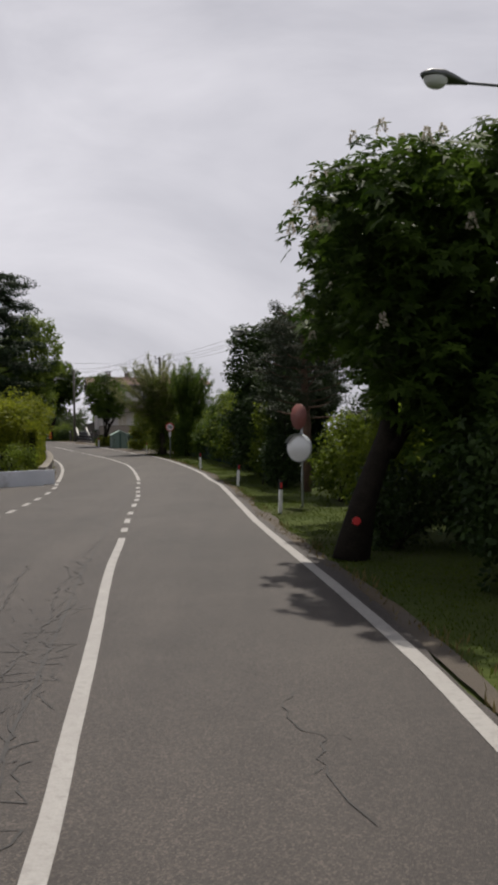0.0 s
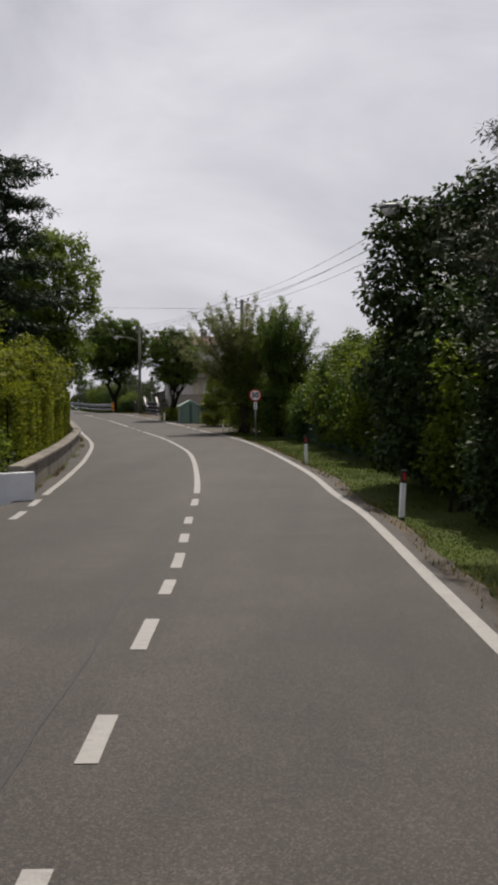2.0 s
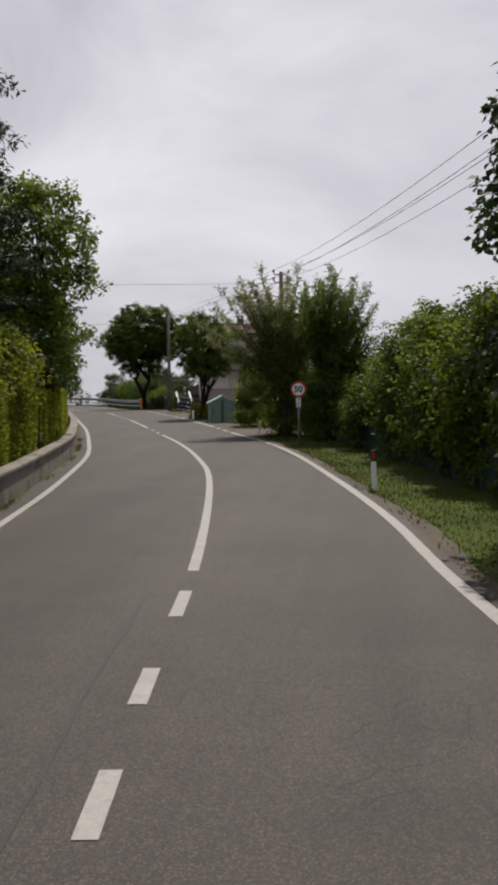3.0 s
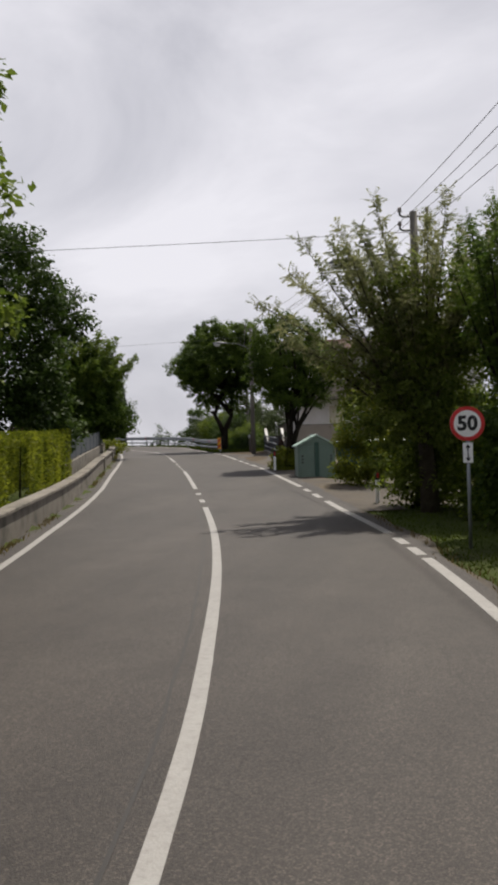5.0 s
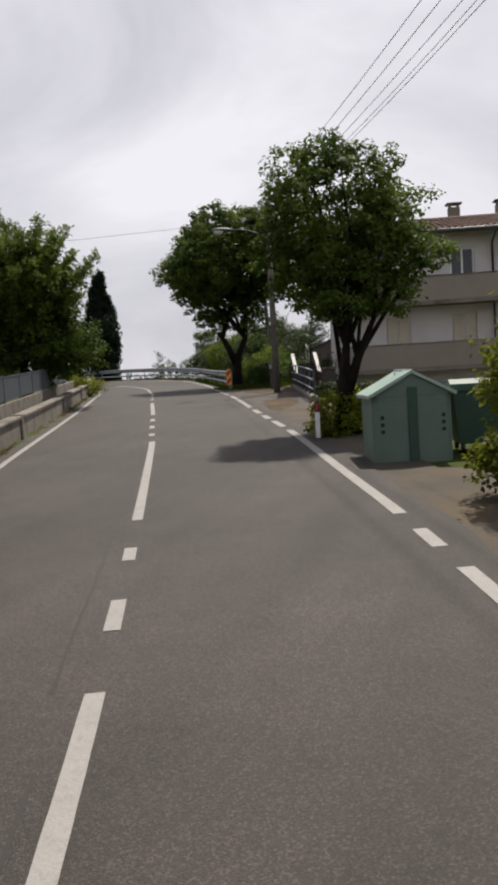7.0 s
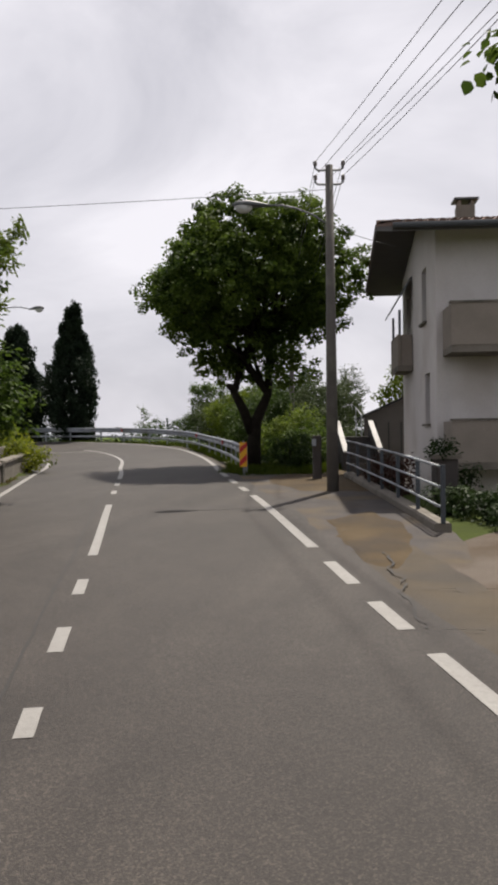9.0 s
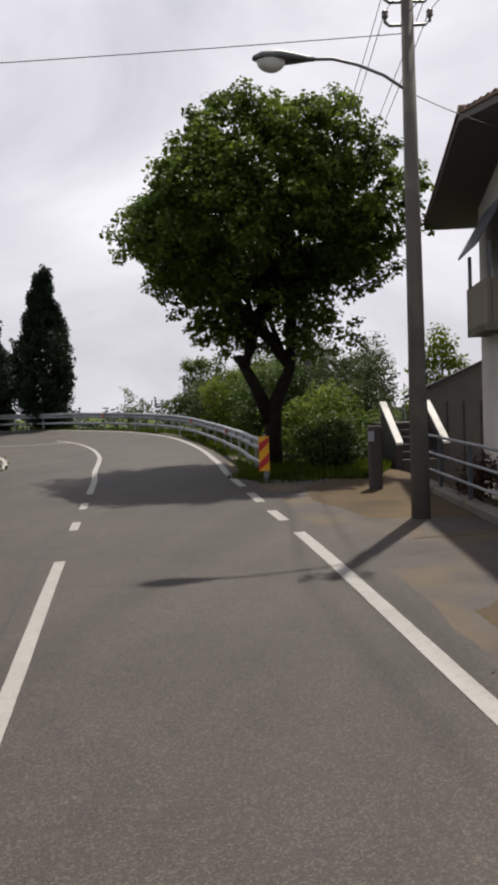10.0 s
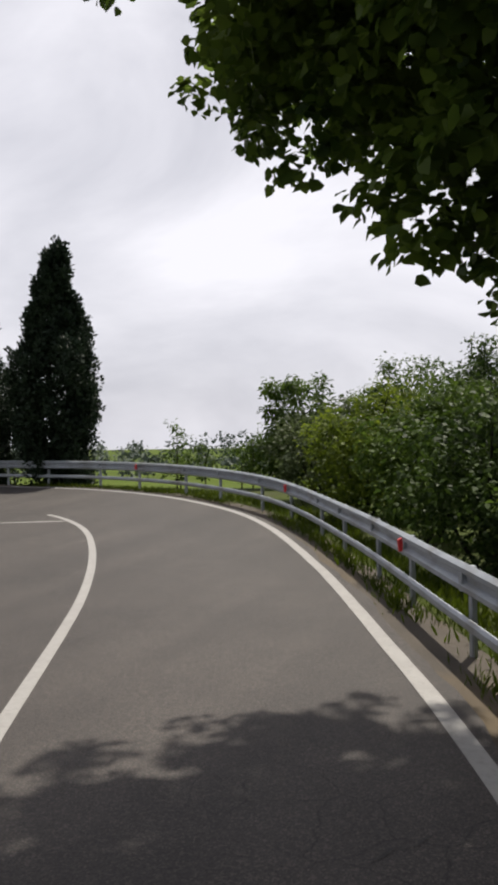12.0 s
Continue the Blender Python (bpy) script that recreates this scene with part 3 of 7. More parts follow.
def knots_on(shapes, lump, r):
    """Lump centres spread evenly over the skin of ellipsoids, those inside a neighbour left out."""
    out = []
    for j, (cx, cy, cz, rx, ry, rz) in enumerate(shapes):
        area = 4.2 * (rx * ry + ry * rz + rx * rz)
        n = max(5, int(area / (lump * 1.05) ** 2))
        i = np.arange(n) + 0.5
        z = 1 - 2 * i / n
        a = i * 2.399963 + r.uniform(0, 6.28)
        s = np.sqrt(1 - z * z)
        d = np.stack([s * np.cos(a), s * np.sin(a), np.where(z < 0, z * 0.8, z)], 1)
        p = np.array([cx, cy, cz]) + d * r.uniform(0.8, 1.06, (n, 1)) * np.array([rx, ry, rz]) + r.normal(0, lump * 0.12, (n, 3))
        keep = np.ones(n, bool)
        for k, q in enumerate(shapes):
            if k != j:
                keep &= np.linalg.norm((p - np.array(q[:3])) / np.array(q[3:]), axis=1) > 0.72
        out.append(p[keep])
    return np.vstack(out)


def foliage(name, centres, per, radius, size, width, mat, r, droop=0.3, flat=0.75, broad=False, ordered=True):
    n = len(centres) * per
    c = np.repeat(centres, per, 0)
    rad = np.repeat(radius * r.uniform(0.7, 1.3, len(centres)), per)[:, None]
    d = unit(r.normal(0, 1, (n, 3)))
    pos = c + d * rad * (r.uniform(0, 1, (n, 1)) ** 0.5) * np.array([1, 1, flat])
    way = d + r.normal(0, 0.6, (n, 3)) + np.array([0, 0, -droop])
    nor = (d * 0.7 + np.array([0, 0, 0.75]) + r.normal(0, 0.42, (n, 3))) if ordered else None
    if broad:
        return leaves_of(name, broad_blades(pos, way, size * r.uniform(0.6, 1.2, n), width, r, 0.1, nor), mat)
    return quads_of(name, blades(pos, way, size * r.uniform(0.65, 1.25, n), width, r, 0.12, nor), mat)


def limbs(b, start, r0, targets, r, sag=0.15, sides=5):
    """Tapered, bent limbs from a start to each target."""
    s = np.array(start)
    for t in targets:
        m1 = s + (t - s) * 0.35 + r.normal(0, 0.12, 3) + np.array([0, 0, sag])
        m2 = s + (t - s) * 0.7 + r.normal(0, 0.12, 3) + np.array([0, 0, sag * 0.7])
        b.tube([s, m1, m2, t], [r0, r0 * 0.7, r0 * 0.42, r0 * 0.12], sides, False)


def tree(name, label, category, base, stems, shapes, leaf, bark, spacing=0.6, per=34, radius=0.42, size=0.2, width=0.3, seed=1, trunk_r=0.2, shell=0.45, droop=0.3, limb_count=16, group="", lump=0.0, broad=False, thin=0.1, hand=False):
    """stems: lists of points from the ground up; shapes: ellipsoids of the crown."""
    r = np.random.RandomState(seed)
    t = thing(name, *base, label, category, group)
    b = Build()
    if lump:
        knots = knots_on(shapes, lump, r)
        knots = knots[r.uniform(0, 1, len(knots)) > thin]
        size_of = lump * r.uniform(0.55, 1.22, len(knots))
        shapes = [(p[0], p[1], p[2], q, q, q * 0.72) for p, q in zip(knots, size_of)]
    cs = clumps(shapes, spacing, r, shell)
    for k, stem in enumerate(stems):
        n = len(stem)
        rad = [trunk_r * (1.25 if i == 0 and k == 0 else 1.0) * (1 - 0.62 * i / max(1, n - 1)) * (1 if k == 0 else 0.66) for i in range(n)]
        b.tube(stem, rad, 10, True)
        if stem[-1][2] - stem[0][2] < 0.5:
            continue
        near = cs[np.argsort(np.linalg.norm(cs - np.array(stem[-1]), axis=1))]
        pick = near[:: max(1, len(near) // max(1, limb_count // len(stems)))][: limb_count // len(stems) + 1]
        limbs(b, stem[-1], trunk_r * 0.34, pick, r)
        if n > 2:
            limbs(b, stem[-2], trunk_r * 0.3, pick[1::3], r)
    part("trunk", b.mesh("trunk", bark, True), t)
    if hand:
        part("crown", palmate("crown", cs, per, radius, size, leaf, r), t)
    else:
        part("crown", foliage("crown", cs, per, radius, size, width, leaf, r, droop, 0.75, broad), t)
    return t, cs, r


def palmate(name, centres, per, radius, size, mat, r):
    """Hand-shaped leaves of six drooping leaflets."""
    n = len(centres) * per
    c = np.repeat(centres, per, 0)
    d = unit(r.normal(0, 1, (n, 3)))
    pos = c + d * radius * r.uniform(0.5, 1.15, (n, 1)) * np.array([1, 1, 0.8])
    axis = unit(d * 0.6 + np.array([0, 0, 0.8]) + r.normal(0, 0.25, (n, 3)))
    e = unit(np.cross(axis, r.normal(0, 1, (n, 3))))
    f = np.cross(axis, e)
    out = []
    for k in range(6):
        a = 2 * math.pi * k / 6 + 0.3
        way = e * math.cos(a) + f * math.sin(a) - np.array([0, 0, 0.55])
        sz = size * r.uniform(0.7, 1.15, n) * (0.7 if k == 0 else 1.0)
        out.append(blades(pos, way, sz, 0.2, r, 0.06, axis))
    return quads_of(name, np.concatenate(out), mat)


def shoot_tree(name, label, base, shoots, leaf, seed, size, core=(), core_leaf=None, trunk_r=0.2, z_fork=(1.0, 2.2), bark=M_BARK):
    """A many-stemmed tree of long shoots (x, y, z of their tips) set with rows of narrow leaves, round a dense core."""
    r = np.random.RandomState(seed)
    x, y = base
    z = float(land(x, y))
    t = thing(name, x, y, z, label, "tree")
    b = Build()
    b.tube([(x, y, z - 0.1), (x - 0.05, y, z + z_fork[0]), (x - 0.1, y, z + z_fork[1])], [trunk_r * 1.2, trunk_r, trunk_r * 0.7], 10)
    leaves = []
    for e in shoots:
        e = np.array(e, float)
        s = np.array([x - 0.1, y, z + r.uniform(*z_fork)])
        m1 = s + (e - s) * 0.5 + np.array([0, 0, 0.3]) + r.normal(0, 0.1, 3)
        b.tube([tuple(s), tuple(m1), tuple(e)], [0.04, 0.022, 0.005], 5, False)
        ln = np.linalg.norm(e - s)
        for f in np.linspace(0.16, 1.0, max(8, int(ln * 8))):
            q = s * (1 - f) ** 2 + 2 * (m1 * 2 - (s + e) / 2) * f * (1 - f) + e * f * f
            for _ in range(3):
                way = unit(r.normal(0, 1, 3) + (e - m1) / ln * 0.9 + np.array([0, 0, 0.1]))
                run = r.uniform(0.16, 0.34)
                k = np.linspace(0.15, 1, 6)[:, None]
                side = unit(np.cross(way, np.array([0, 0, 1.0])) + r.normal(0, 0.2, 3))
                for sg in (-1, 1):
                    leaves.append((q + way * run * k, np.repeat((side * sg + way * 0.5 - np.array([0, 0, 0.55]))[None], 6, 0)))
    pos = np.concatenate([p for p, w in leaves])
    way = np.concatenate([w for p, w in leaves])
    part("trunk", b.mesh("trunk", bark, True), t)
    part("crown", quads_of("crown", blades(pos, way, size * r.uniform(0.7, 1.25, len(pos)), 0.19, r, 0.06), leaf), t)
    # inner leaves get a darker colour that stands for shade within the crown
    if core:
        part("inner_crown", foliage("inner_crown", clumps(core, 0.5, r, 0.3), 40, 0.3, size * 1.3, 0.3, core_leaf, r, 0.3), t, "denser foliage, leaf colour darkened for shade inside the crown")
    return t


def shrub(name, label, category, x, y, shapes, leaf, seed, spacing=0.45, per=36, radius=0.34, size=0.13, width=0.32, stems=5, group="", shell=0.35, z=None):
    r = np.random.RandomState(seed)
    z = float(land(x, y)) if z is None else z
    t = thing(name, x, y, z, label, category, group)
    cs = clumps(shapes, spacing, r, shell)
    b = Build()
    pick = cs[r.choice(len(cs), min(stems, len(cs)), replace=False)]
    for p in pick:
        b.tube([(x + r.normal(0, 0.12), y + r.normal(0, 0.12), z - 0.05), tuple((np.array([x, y, z]) * 0.5 + p * 0.5) + r.normal(0, 0.08, 3)), tuple(p)], [0.045, 0.03, 0.01], 5, False)
    part("branchwork", b.mesh("branchwork", M_BARK), t)
    part("foliage", foliage("foliage", cs, per, radius, size, width, leaf, r, 0.15), t)
    return t


def hedge(name, label, line, z0, height, depth, leaf, seed, size=0.07, density=950):
    """A clipped hedge along a line: leaves in a wavy box shell."""
    r = np.random.RandomState(seed)
    line = np.asarray(line)
    ln = np.sum(np.hypot(*np.diff(line, axis=0).T))
    n = int(ln * (height + depth) * density)
    i = r.uniform(0, len(line) - 1.001, n)
    k = i.astype(int)
    f = (i - k)[:, None]
    p = line[k] * (1 - f) + line[k + 1] * f
    g = unit(line[np.minimum(k + 1, len(line) - 1)] - line[k])
    nr = np.stack([g[:, 1], -g[:, 0]], 1)
    u = r.uniform(-1, 1, n)
    top = r.uniform(0, 1, n) < depth / (depth + 1.7 * height)
    across = np.where(top, u, np.sign(u) * (1 - np.abs(r.normal(0, 0.12, n)))) * depth / 2
    zz = np.where(top, 1 - np.abs(r.normal(0, 0.04, n)), r.uniform(0.02, 1, n)) * height
    wav = 1 + 0.06 * np.sin(i * 0.9 + seed) + 0.04 * np.sin(i * 2.3)
    pos = np.stack([p[:, 0] + nr[:, 0] * across * wav, p[:, 1] + nr[:, 1] * across * wav, z0(p[:, 1]) + zz * wav], 1)
    way = np.stack([nr[:, 0] * np.sign(across), nr[:, 1] * np.sign(across), np.where(top, 1.0, 0.3)], 1) + r.normal(0, 0.6, (n, 3))
    mid = line[len(line) // 2]
    t = thing(name, mid[0], mid[1], float(z0(mid[1])), label, "hedge")
    part("foliage", quads_of("foliage", blades(pos, way, size * r.uniform(0.6, 1.3, n), 0.36, r), leaf), t)
    b = Build()
    core = [(float(a), float(c), float(z0(c))) for a, c in line[::3]]
    for a in core:
        b.tube([a, (a[0] + r.normal(0, 0.05), a[1] + r.normal(0, 0.05), a[2] + height * 0.85)], [0.03, 0.012], 5, False)
    tagged(part("branchwork", b.mesh("branchwork", M_BARK), t), kind="stuff")
    return t


def grass(name, label, pts, heights, mat, seed, width=0.09):
    """Loose blades; pts are their feet."""
    r = np.random.RandomState(seed)
    n = len(pts)
    way = np.stack([r.normal(0, 0.35, n), r.normal(0, 0.35, n), np.ones(n)], 1)
    tagged(new(name, quads_of(name, blades(pts, way, heights, width, r, 0.05), mat)), label, "grass", kind="stuff")


def verge_points(n, y0, y1, d0, d1, seed, line=EDGE_R, side=1):
    r = np.random.RandomState(seed)
    y = r.uniform(y0, y1, n)
    d = d0 + (d1 - d0) * r.uniform(0, 1, n) ** 1.2 + 0.12 * np.sin(y * 1.7) * side
    x = x_at(line, y) + side * d
    keep = np.sin(x * 2.1 + y * 0.7) + np.sin(y * 1.9 - x) + r.normal(0, 0.9, n) > -1.2
    x, y = x[keep], y[keep]
    return np.stack([x, y, land(x, y) - 0.01], 1)


# ---- setting ----
ground_sheet()
road()
markings()


def tar_seam():
    """The dark joint between the two lanes' asphalt."""
    for y0, y1, off in ((4, 34, -0.42), (36, 61, -0.24), (62, 92, -0.3)):
        base = shifted(on(CENTRE, y0, y1), off)
        base = ragged(base, 0.03, int(y0) + 1)
        tagged(new("tar_seam", ribbon("tar_seam", base, shifted(base, 0.028), 0.004, M_TAR, 2)), "dark open joint between the asphalt lanes", "road joint", kind="structure")


M_TAR = plain("tar", (0.02, 0.018, 0.017), 0.7)
tar_seam()


def asphalt_cracks():
    """Jagged open cracks with short side branches."""
    r = np.random.RandomState(31)

    def run(x, y, dx, dy, steps, width):
        pts = [(x, y)]
        for _ in range(steps):
            x += dx + r.normal(0, 0.04)
            y += dy + r.normal(0, 0.03)
            pts.append((x, y))
        p = np.array(pts)
        w = width * (0.5 + r.uniform(0, 1, (len(p), 1)))
        tagged(new("asphalt_crack", ribbon("asphalt_crack", p - np.array([[0.5, 0.12]]) * w, p + np.array([[0.5, 0.12]]) * w, 0.007, M_TAR, 2)), "open jagged crack in the asphalt", "road crack", kind="structure")
        return p

    for off, y0, steps in ((-0.35, 5.0, 70), (-0.75, 5.4, 60), (-1.3, 7.0, 50), (-0.5, 12.0, 40), (-1.7, 6.2, 46)):
        p = run(float(x_at(CENTRE, y0)) + off, y0, -0.014, 0.13, steps, 0.017)
        for k in range(4, len(p) - 6, 9):
            run(p[k, 0], p[k, 1], r.choice((-0.06, 0.06)), r.uniform(-0.02, 0.07), 4, 0.012)
    p = run(0.78, 6.9, 0.02, -0.12, 19, 0.012)
    run(p[8, 0], p[8, 1], 0.09, -0.03, 6, 0.008)
    run(p[13, 0], p[13, 1], -0.08, -0.04, 5, 0.008)
    run(-16.85, 83.1, 0.036, -0.127, 29, 0.026)
    run(-16.3, 81.0, 0.085, 0.01, 16, 0.024)
    run(-15.8, 79.3, 0.09, 0.03, 9, 0.02)
    for x, y, steps in ((-25.9, 98.4, 22), (-18.2, 84.5, 18), (-21.5, 92.5, 20)):
        run(x, y, 0.07, 0.06, steps, 0.014)

    # crazed patch beside the centre line
    v, f = [], []
    nodes = {}
    for i in range(7):
        for j in range(34):
            y = 3.2 + j * 0.24 + r.normal(0, 0.05)
            nodes[i, j] = (float(x_at(CENTRE, y)) - 0.22 - i * 0.26 + r.normal(0, 0.06), y)
    for i in range(7):
        for j in range(34):
            for di, dj in ((1, 0), (0, 1)):
                if (i + di, j + dj) not in nodes or r.uniform() > (0.62 if dj else 0.45) * (1.25 - j / 34):
                    continue
                a, c = np.array(nodes[i, j]), np.array(nodes[i + di, j + dj])
                mid = (a + c) / 2 + r.normal(0, 0.03, 2)
                for p, q in ((a, mid), (mid, c)):
                    n = unit(np.array([-(q - p)[1], (q - p)[0]])) * r.uniform(0.004, 0.011)
                    o = len(v)
                    v += [(*(p - n), gz(p[1]) + 0.0045), (*(p + n), gz(p[1]) + 0.0045), (*(q + n), gz(q[1]) + 0.0045), (*(q - n), gz(q[1]) + 0.0045)]
                    f.append((o, o + 1, o + 2, o + 3))
    tagged(new("asphalt_crack", mesh_of("asphalt_crack", v, f, M_TAR)), "network of fine open cracks in the asphalt", "road crack", kind="structure")


asphalt_cracks()


def flat_patch(name, corners, mat, label, lift=0.0, category="ground"):
    """A patch of other ground beside the road, with a wavering rim."""
    r = np.random.RandomState(len(name))
    c = np.array(corners, float)
    ring = resample(np.vstack([c, c[:1]]), 90)[:-1]
    w = np.convolve(r.normal(0, 1, 95), np.ones(7) / 7, mode="valid")[:89]
    mid = ring.mean(0)
    ring = ring + unit(ring - mid) * (w * 0.22)[:, None]
    verts, faces, rings = [], [], 7
    for k in range(rings):
        f = 1 - k / rings
        for x, y in mid + (ring - mid) * f:
            verts.append((x, y, max(float(land(x, y)) + 0.02, float(gz(y)) - 0.045 if abs(x - x_at(EDGE_R, y)) < 3.2 else -99) + lift - (0.03 if k == 0 else 0)))
    n = len(ring)
    for k in range(rings - 1):
        faces += [(k * n + i, k * n + (i + 1) % n, (k + 1) * n + (i + 1) % n, (k + 1) * n + i) for i in range(n)]
    faces.append(tuple((rings - 1) * n + i for i in range(n)))
    tagged(new(name, mesh_of(name, verts, faces, mat, True)), label, category, kind="structure")


flat_patch("gravel_layby", [(-8.0, 61.9), (-11.0, 69.0), (-12.9, 72.8), (-10.6, 71.0), (-4.5, 70.2), (-3.4, 63.2)], M_GRAVEL, "dusty gravel layby beside the road")
flat_patch("driveway", [(-13.9, 77.2), (-16.8, 82.2), (-15.7, 85.4), (-14.4, 90.4), (-6.5, 92.4), (-5.5, 80.5), (-9.5, 76.6)], M_DRIVE, "pale gravel driveway leading down to the house")
flat_patch("pavement", [(-16.9, 81.8), (-20.9, 90.6), (-22.6, 94.6), (-20.6, 97.2), (-16.1, 85.6), (-15.2, 82.0)], M_PAVE, "patched grey-brown pavement with dry dirt and grass on it", 0.012, "pavement")
flat_patch("dirt_yard", [(-20.2, 90.6), (-21.6, 93.2), (-22.3, 95.2), (-22.0, 97.0), (-21.2, 99.6), (-18.8, 100.2), (-18.3, 95.0), (-18.2, 91.0)], M_DIRT, "dry tan dirt in front of the garden steps", 0.024)
flat_patch("dirt_spill", [(-18.45, 86.3), (-17.75, 87.6), (-16.9, 85.8), (-16.4, 83.4), (-16.5, 82.0), (-17.0, 82.3), (-17.6, 84.0)], M_DIRT, "dry tan dirt and straw strewn on the pavement", 0.036)
flat_patch("side_yard", [(-4.9, -12), (-5.5, 12), (-6.4, 25), (-7.5, 33.6), (-14, 31.5), (-30, 26), (-30, -12)], M_ASPHALT, "cracked asphalt forecourt beside the road", 0.05)


def kerb_strip():
    """Soil and grit between asphalt and verge."""
    a = ragged(resample(shifted(on(EDGE_R, -20, 62), 0.2), 220), 0.06, 8)
    c = ragged(resample(shifted(on(EDGE_R, -20, 62), 0.46), 220), 0.2, 9)
    tagged(new("verge_soil", ribbon("verge_soil", a, c, -0.03, M_GRAVEL, 4)), "strip of bare soil and grit along the asphalt", "soil", kind="structure")
    for y0, y1, wide, mat in ((61, 83.4, 1.5, M_GRAVEL), (83.0, 90.5, 1.3, M_PAVE)):
        a = ragged(resample(shifted(on(EDGE_R, y0, y1), 0.26), 90), 0.05, 38)
        c = ragged(resample(shifted(on(EDGE_R, y0, y1), wide), 90), 0.15, 39)
        tagged(new("shoulder", ribbon("shoulder", a, c, -0.024 if mat is M_GRAVEL else -0.02, mat, 5)), "dusty grit shoulder beside the asphalt", "soil", kind="structure")
    a = ragged(resample(shifted(EDGE_R[int(np.argmax(EDGE_R[:, 1] > 95)):], 0.16), 120), 0.03, 18)
    c = ragged(resample(shifted(EDGE_R[int(np.argmax(EDGE_R[:, 1] > 95)):], 0.85), 120), 0.12, 19)
    tagged(new("bend_soil", ribbon("bend_soil", a, c, -0.03, M_GRAVEL, 4)), "strip of bare soil under the guard rail", "soil", kind="structure")


kerb_strip()


def bend_verge():
    """Trodden earth between the pavement's end and the tree at the bend."""
    a = ragged(resample(shifted(on(EDGE_R, 89, 100), 0.3), 60), 0.05, 28)
    c = ragged(resample(shifted(on(EDGE_R, 89, 100), 2.6), 60), 0.25, 29)
    tagged(new("bend_verge", ribbon("bend_verge", a, c, -0.026, M_PAVE, 6)), "trodden brown earth beside the road at the bend", "soil", kind="structure")


bend_verge()


# ---- retaining wall on the inner side ----
def retaining_wall():
    """Low concrete wall with a coping, pilasters and a painted return at its start."""
    t = thing("retaining_wall", -12.6, 53, float(gz(53)), "low weathered concrete retaining wall with a flat coping", "wall", kind="structure")
    line = shifted(EDGE_L[int(np.argmax(EDGE_L[:, 1] > 34.3)):int(np.argmax(EDGE_L[:, 1] > 100.5))], -0.62)
    b = Build()
    b.sweep([(x, y, gz(y) - 0.15) for x, y in line[::2]], [(0.12, 0), (0.12, 0.72), (-0.12, 0.72), (-0.12, 0)], True)
    part("wall_body", b.mesh("wall_body", M_CONCRETE), t)
    n = len(line)
    step = 8
    for i in range(0, n - step, step):
        b = Build()
        seg = [(x, y, gz(y) + 0.572) for x, y in line[i:i + step + 1]]
        seg[-1] = tuple(np.array(seg[-1]) * 0.997 + np.array(seg[-2]) * 0.003)
        b.sweep(seg, [(0.17, 0), (0.17, 0.055), (0.15, 0.075), (-0.15, 0.075), (-0.17, 0.055), (-0.17, 0)], True)
        part("coping", b.mesh("coping", M_CONCRETE), t)
    # second low tier behind, from where the hedge ends
    i0 = int(np.argmax(line[:, 1] > 66.2))
    b = Build()
    b.sweep([(x, y, gz(y) + 0.4) for x, y in shifted(line[i0:], -0.62)[::2]], [(0.1, 0), (0.1, 0.5), (-0.1, 0.5), (-0.1, 0)], True)
    part("upper_tier", b.mesh("upper_tier", M_CONCRETE), t)
    for y in (76.4, 84.5, 92.0):
        x = float(np.interp(y, line[:, 1], line[:, 0]))
        part("pilaster", Build().box(pose(x + 0.02, y, float(gz(y)) - 0.1, 0, 0, 23), 0.34, 0.3, 0.78, 0.03).mesh("pilaster", M_CONCRETE), t, "rust-stained concrete pilaster")
    # painted return towards the forecourt
    b = Build()
    b.sweep([(-7.75, 34.1, gz(34) - 0.2), (-9.4, 33.0, gz(33) - 0.2), (-12.5, 31.6, gz(32) - 0.2), (-17, 30.2, gz(30) - 0.2)], [(0.12, 0), (0.12, 0.78), (-0.12, 0.78), (-0.12, 0)], True)
    part("return_wall", b.mesh("return_wall", M_WALLPAINT), t, "pale grey painted end of the wall")
    return line


WALL = retaining_wall()


def mesh_fence():
    """Grey panel fence standing on the wall past the hedge."""
    i0, i1 = int(np.argmax(WALL[:, 1] > 66.3)), int(np.argmax(WALL[:, 1] > 96))
    line = shifted(WALL, -0.62)[i0:i1]
    t = thing("panel_fence", float(line[0, 0]), float(line[0, 1]), float(gz(line[0, 1])) + 0.9, "grey mesh panel fence on the retaining wall", "fence")
    for i in range(0, len(line) - 5, 5):
        x, y = line[i]
        part("fence_post", Build().tube([(x, y, gz(y) + 0.88), (x, y, gz(y) + 1.72)], 0.03, 8).mesh("fence_post", M_FENCE), t)
        seg = line[i:i + 6]
        b = Build()
        b.sweep([(p, q, gz(q) + 0.96) for p, q in seg], [(0.008, 0), (0.008, 0.67), (-0.008, 0.67), (-0.008, 0)], True)
        part("panel", b.mesh("panel", M_FENCE), t)
        b = Build()
        b.sweep([(p, q, gz(q) + 1.632) for p, q in seg], [(0.02, 0), (0.02, 0.035), (-0.02, 0.035), (-0.02, 0)], True)
        part("top_rail", b.mesh("top_rail", M_FENCE), t)


mesh_fence()


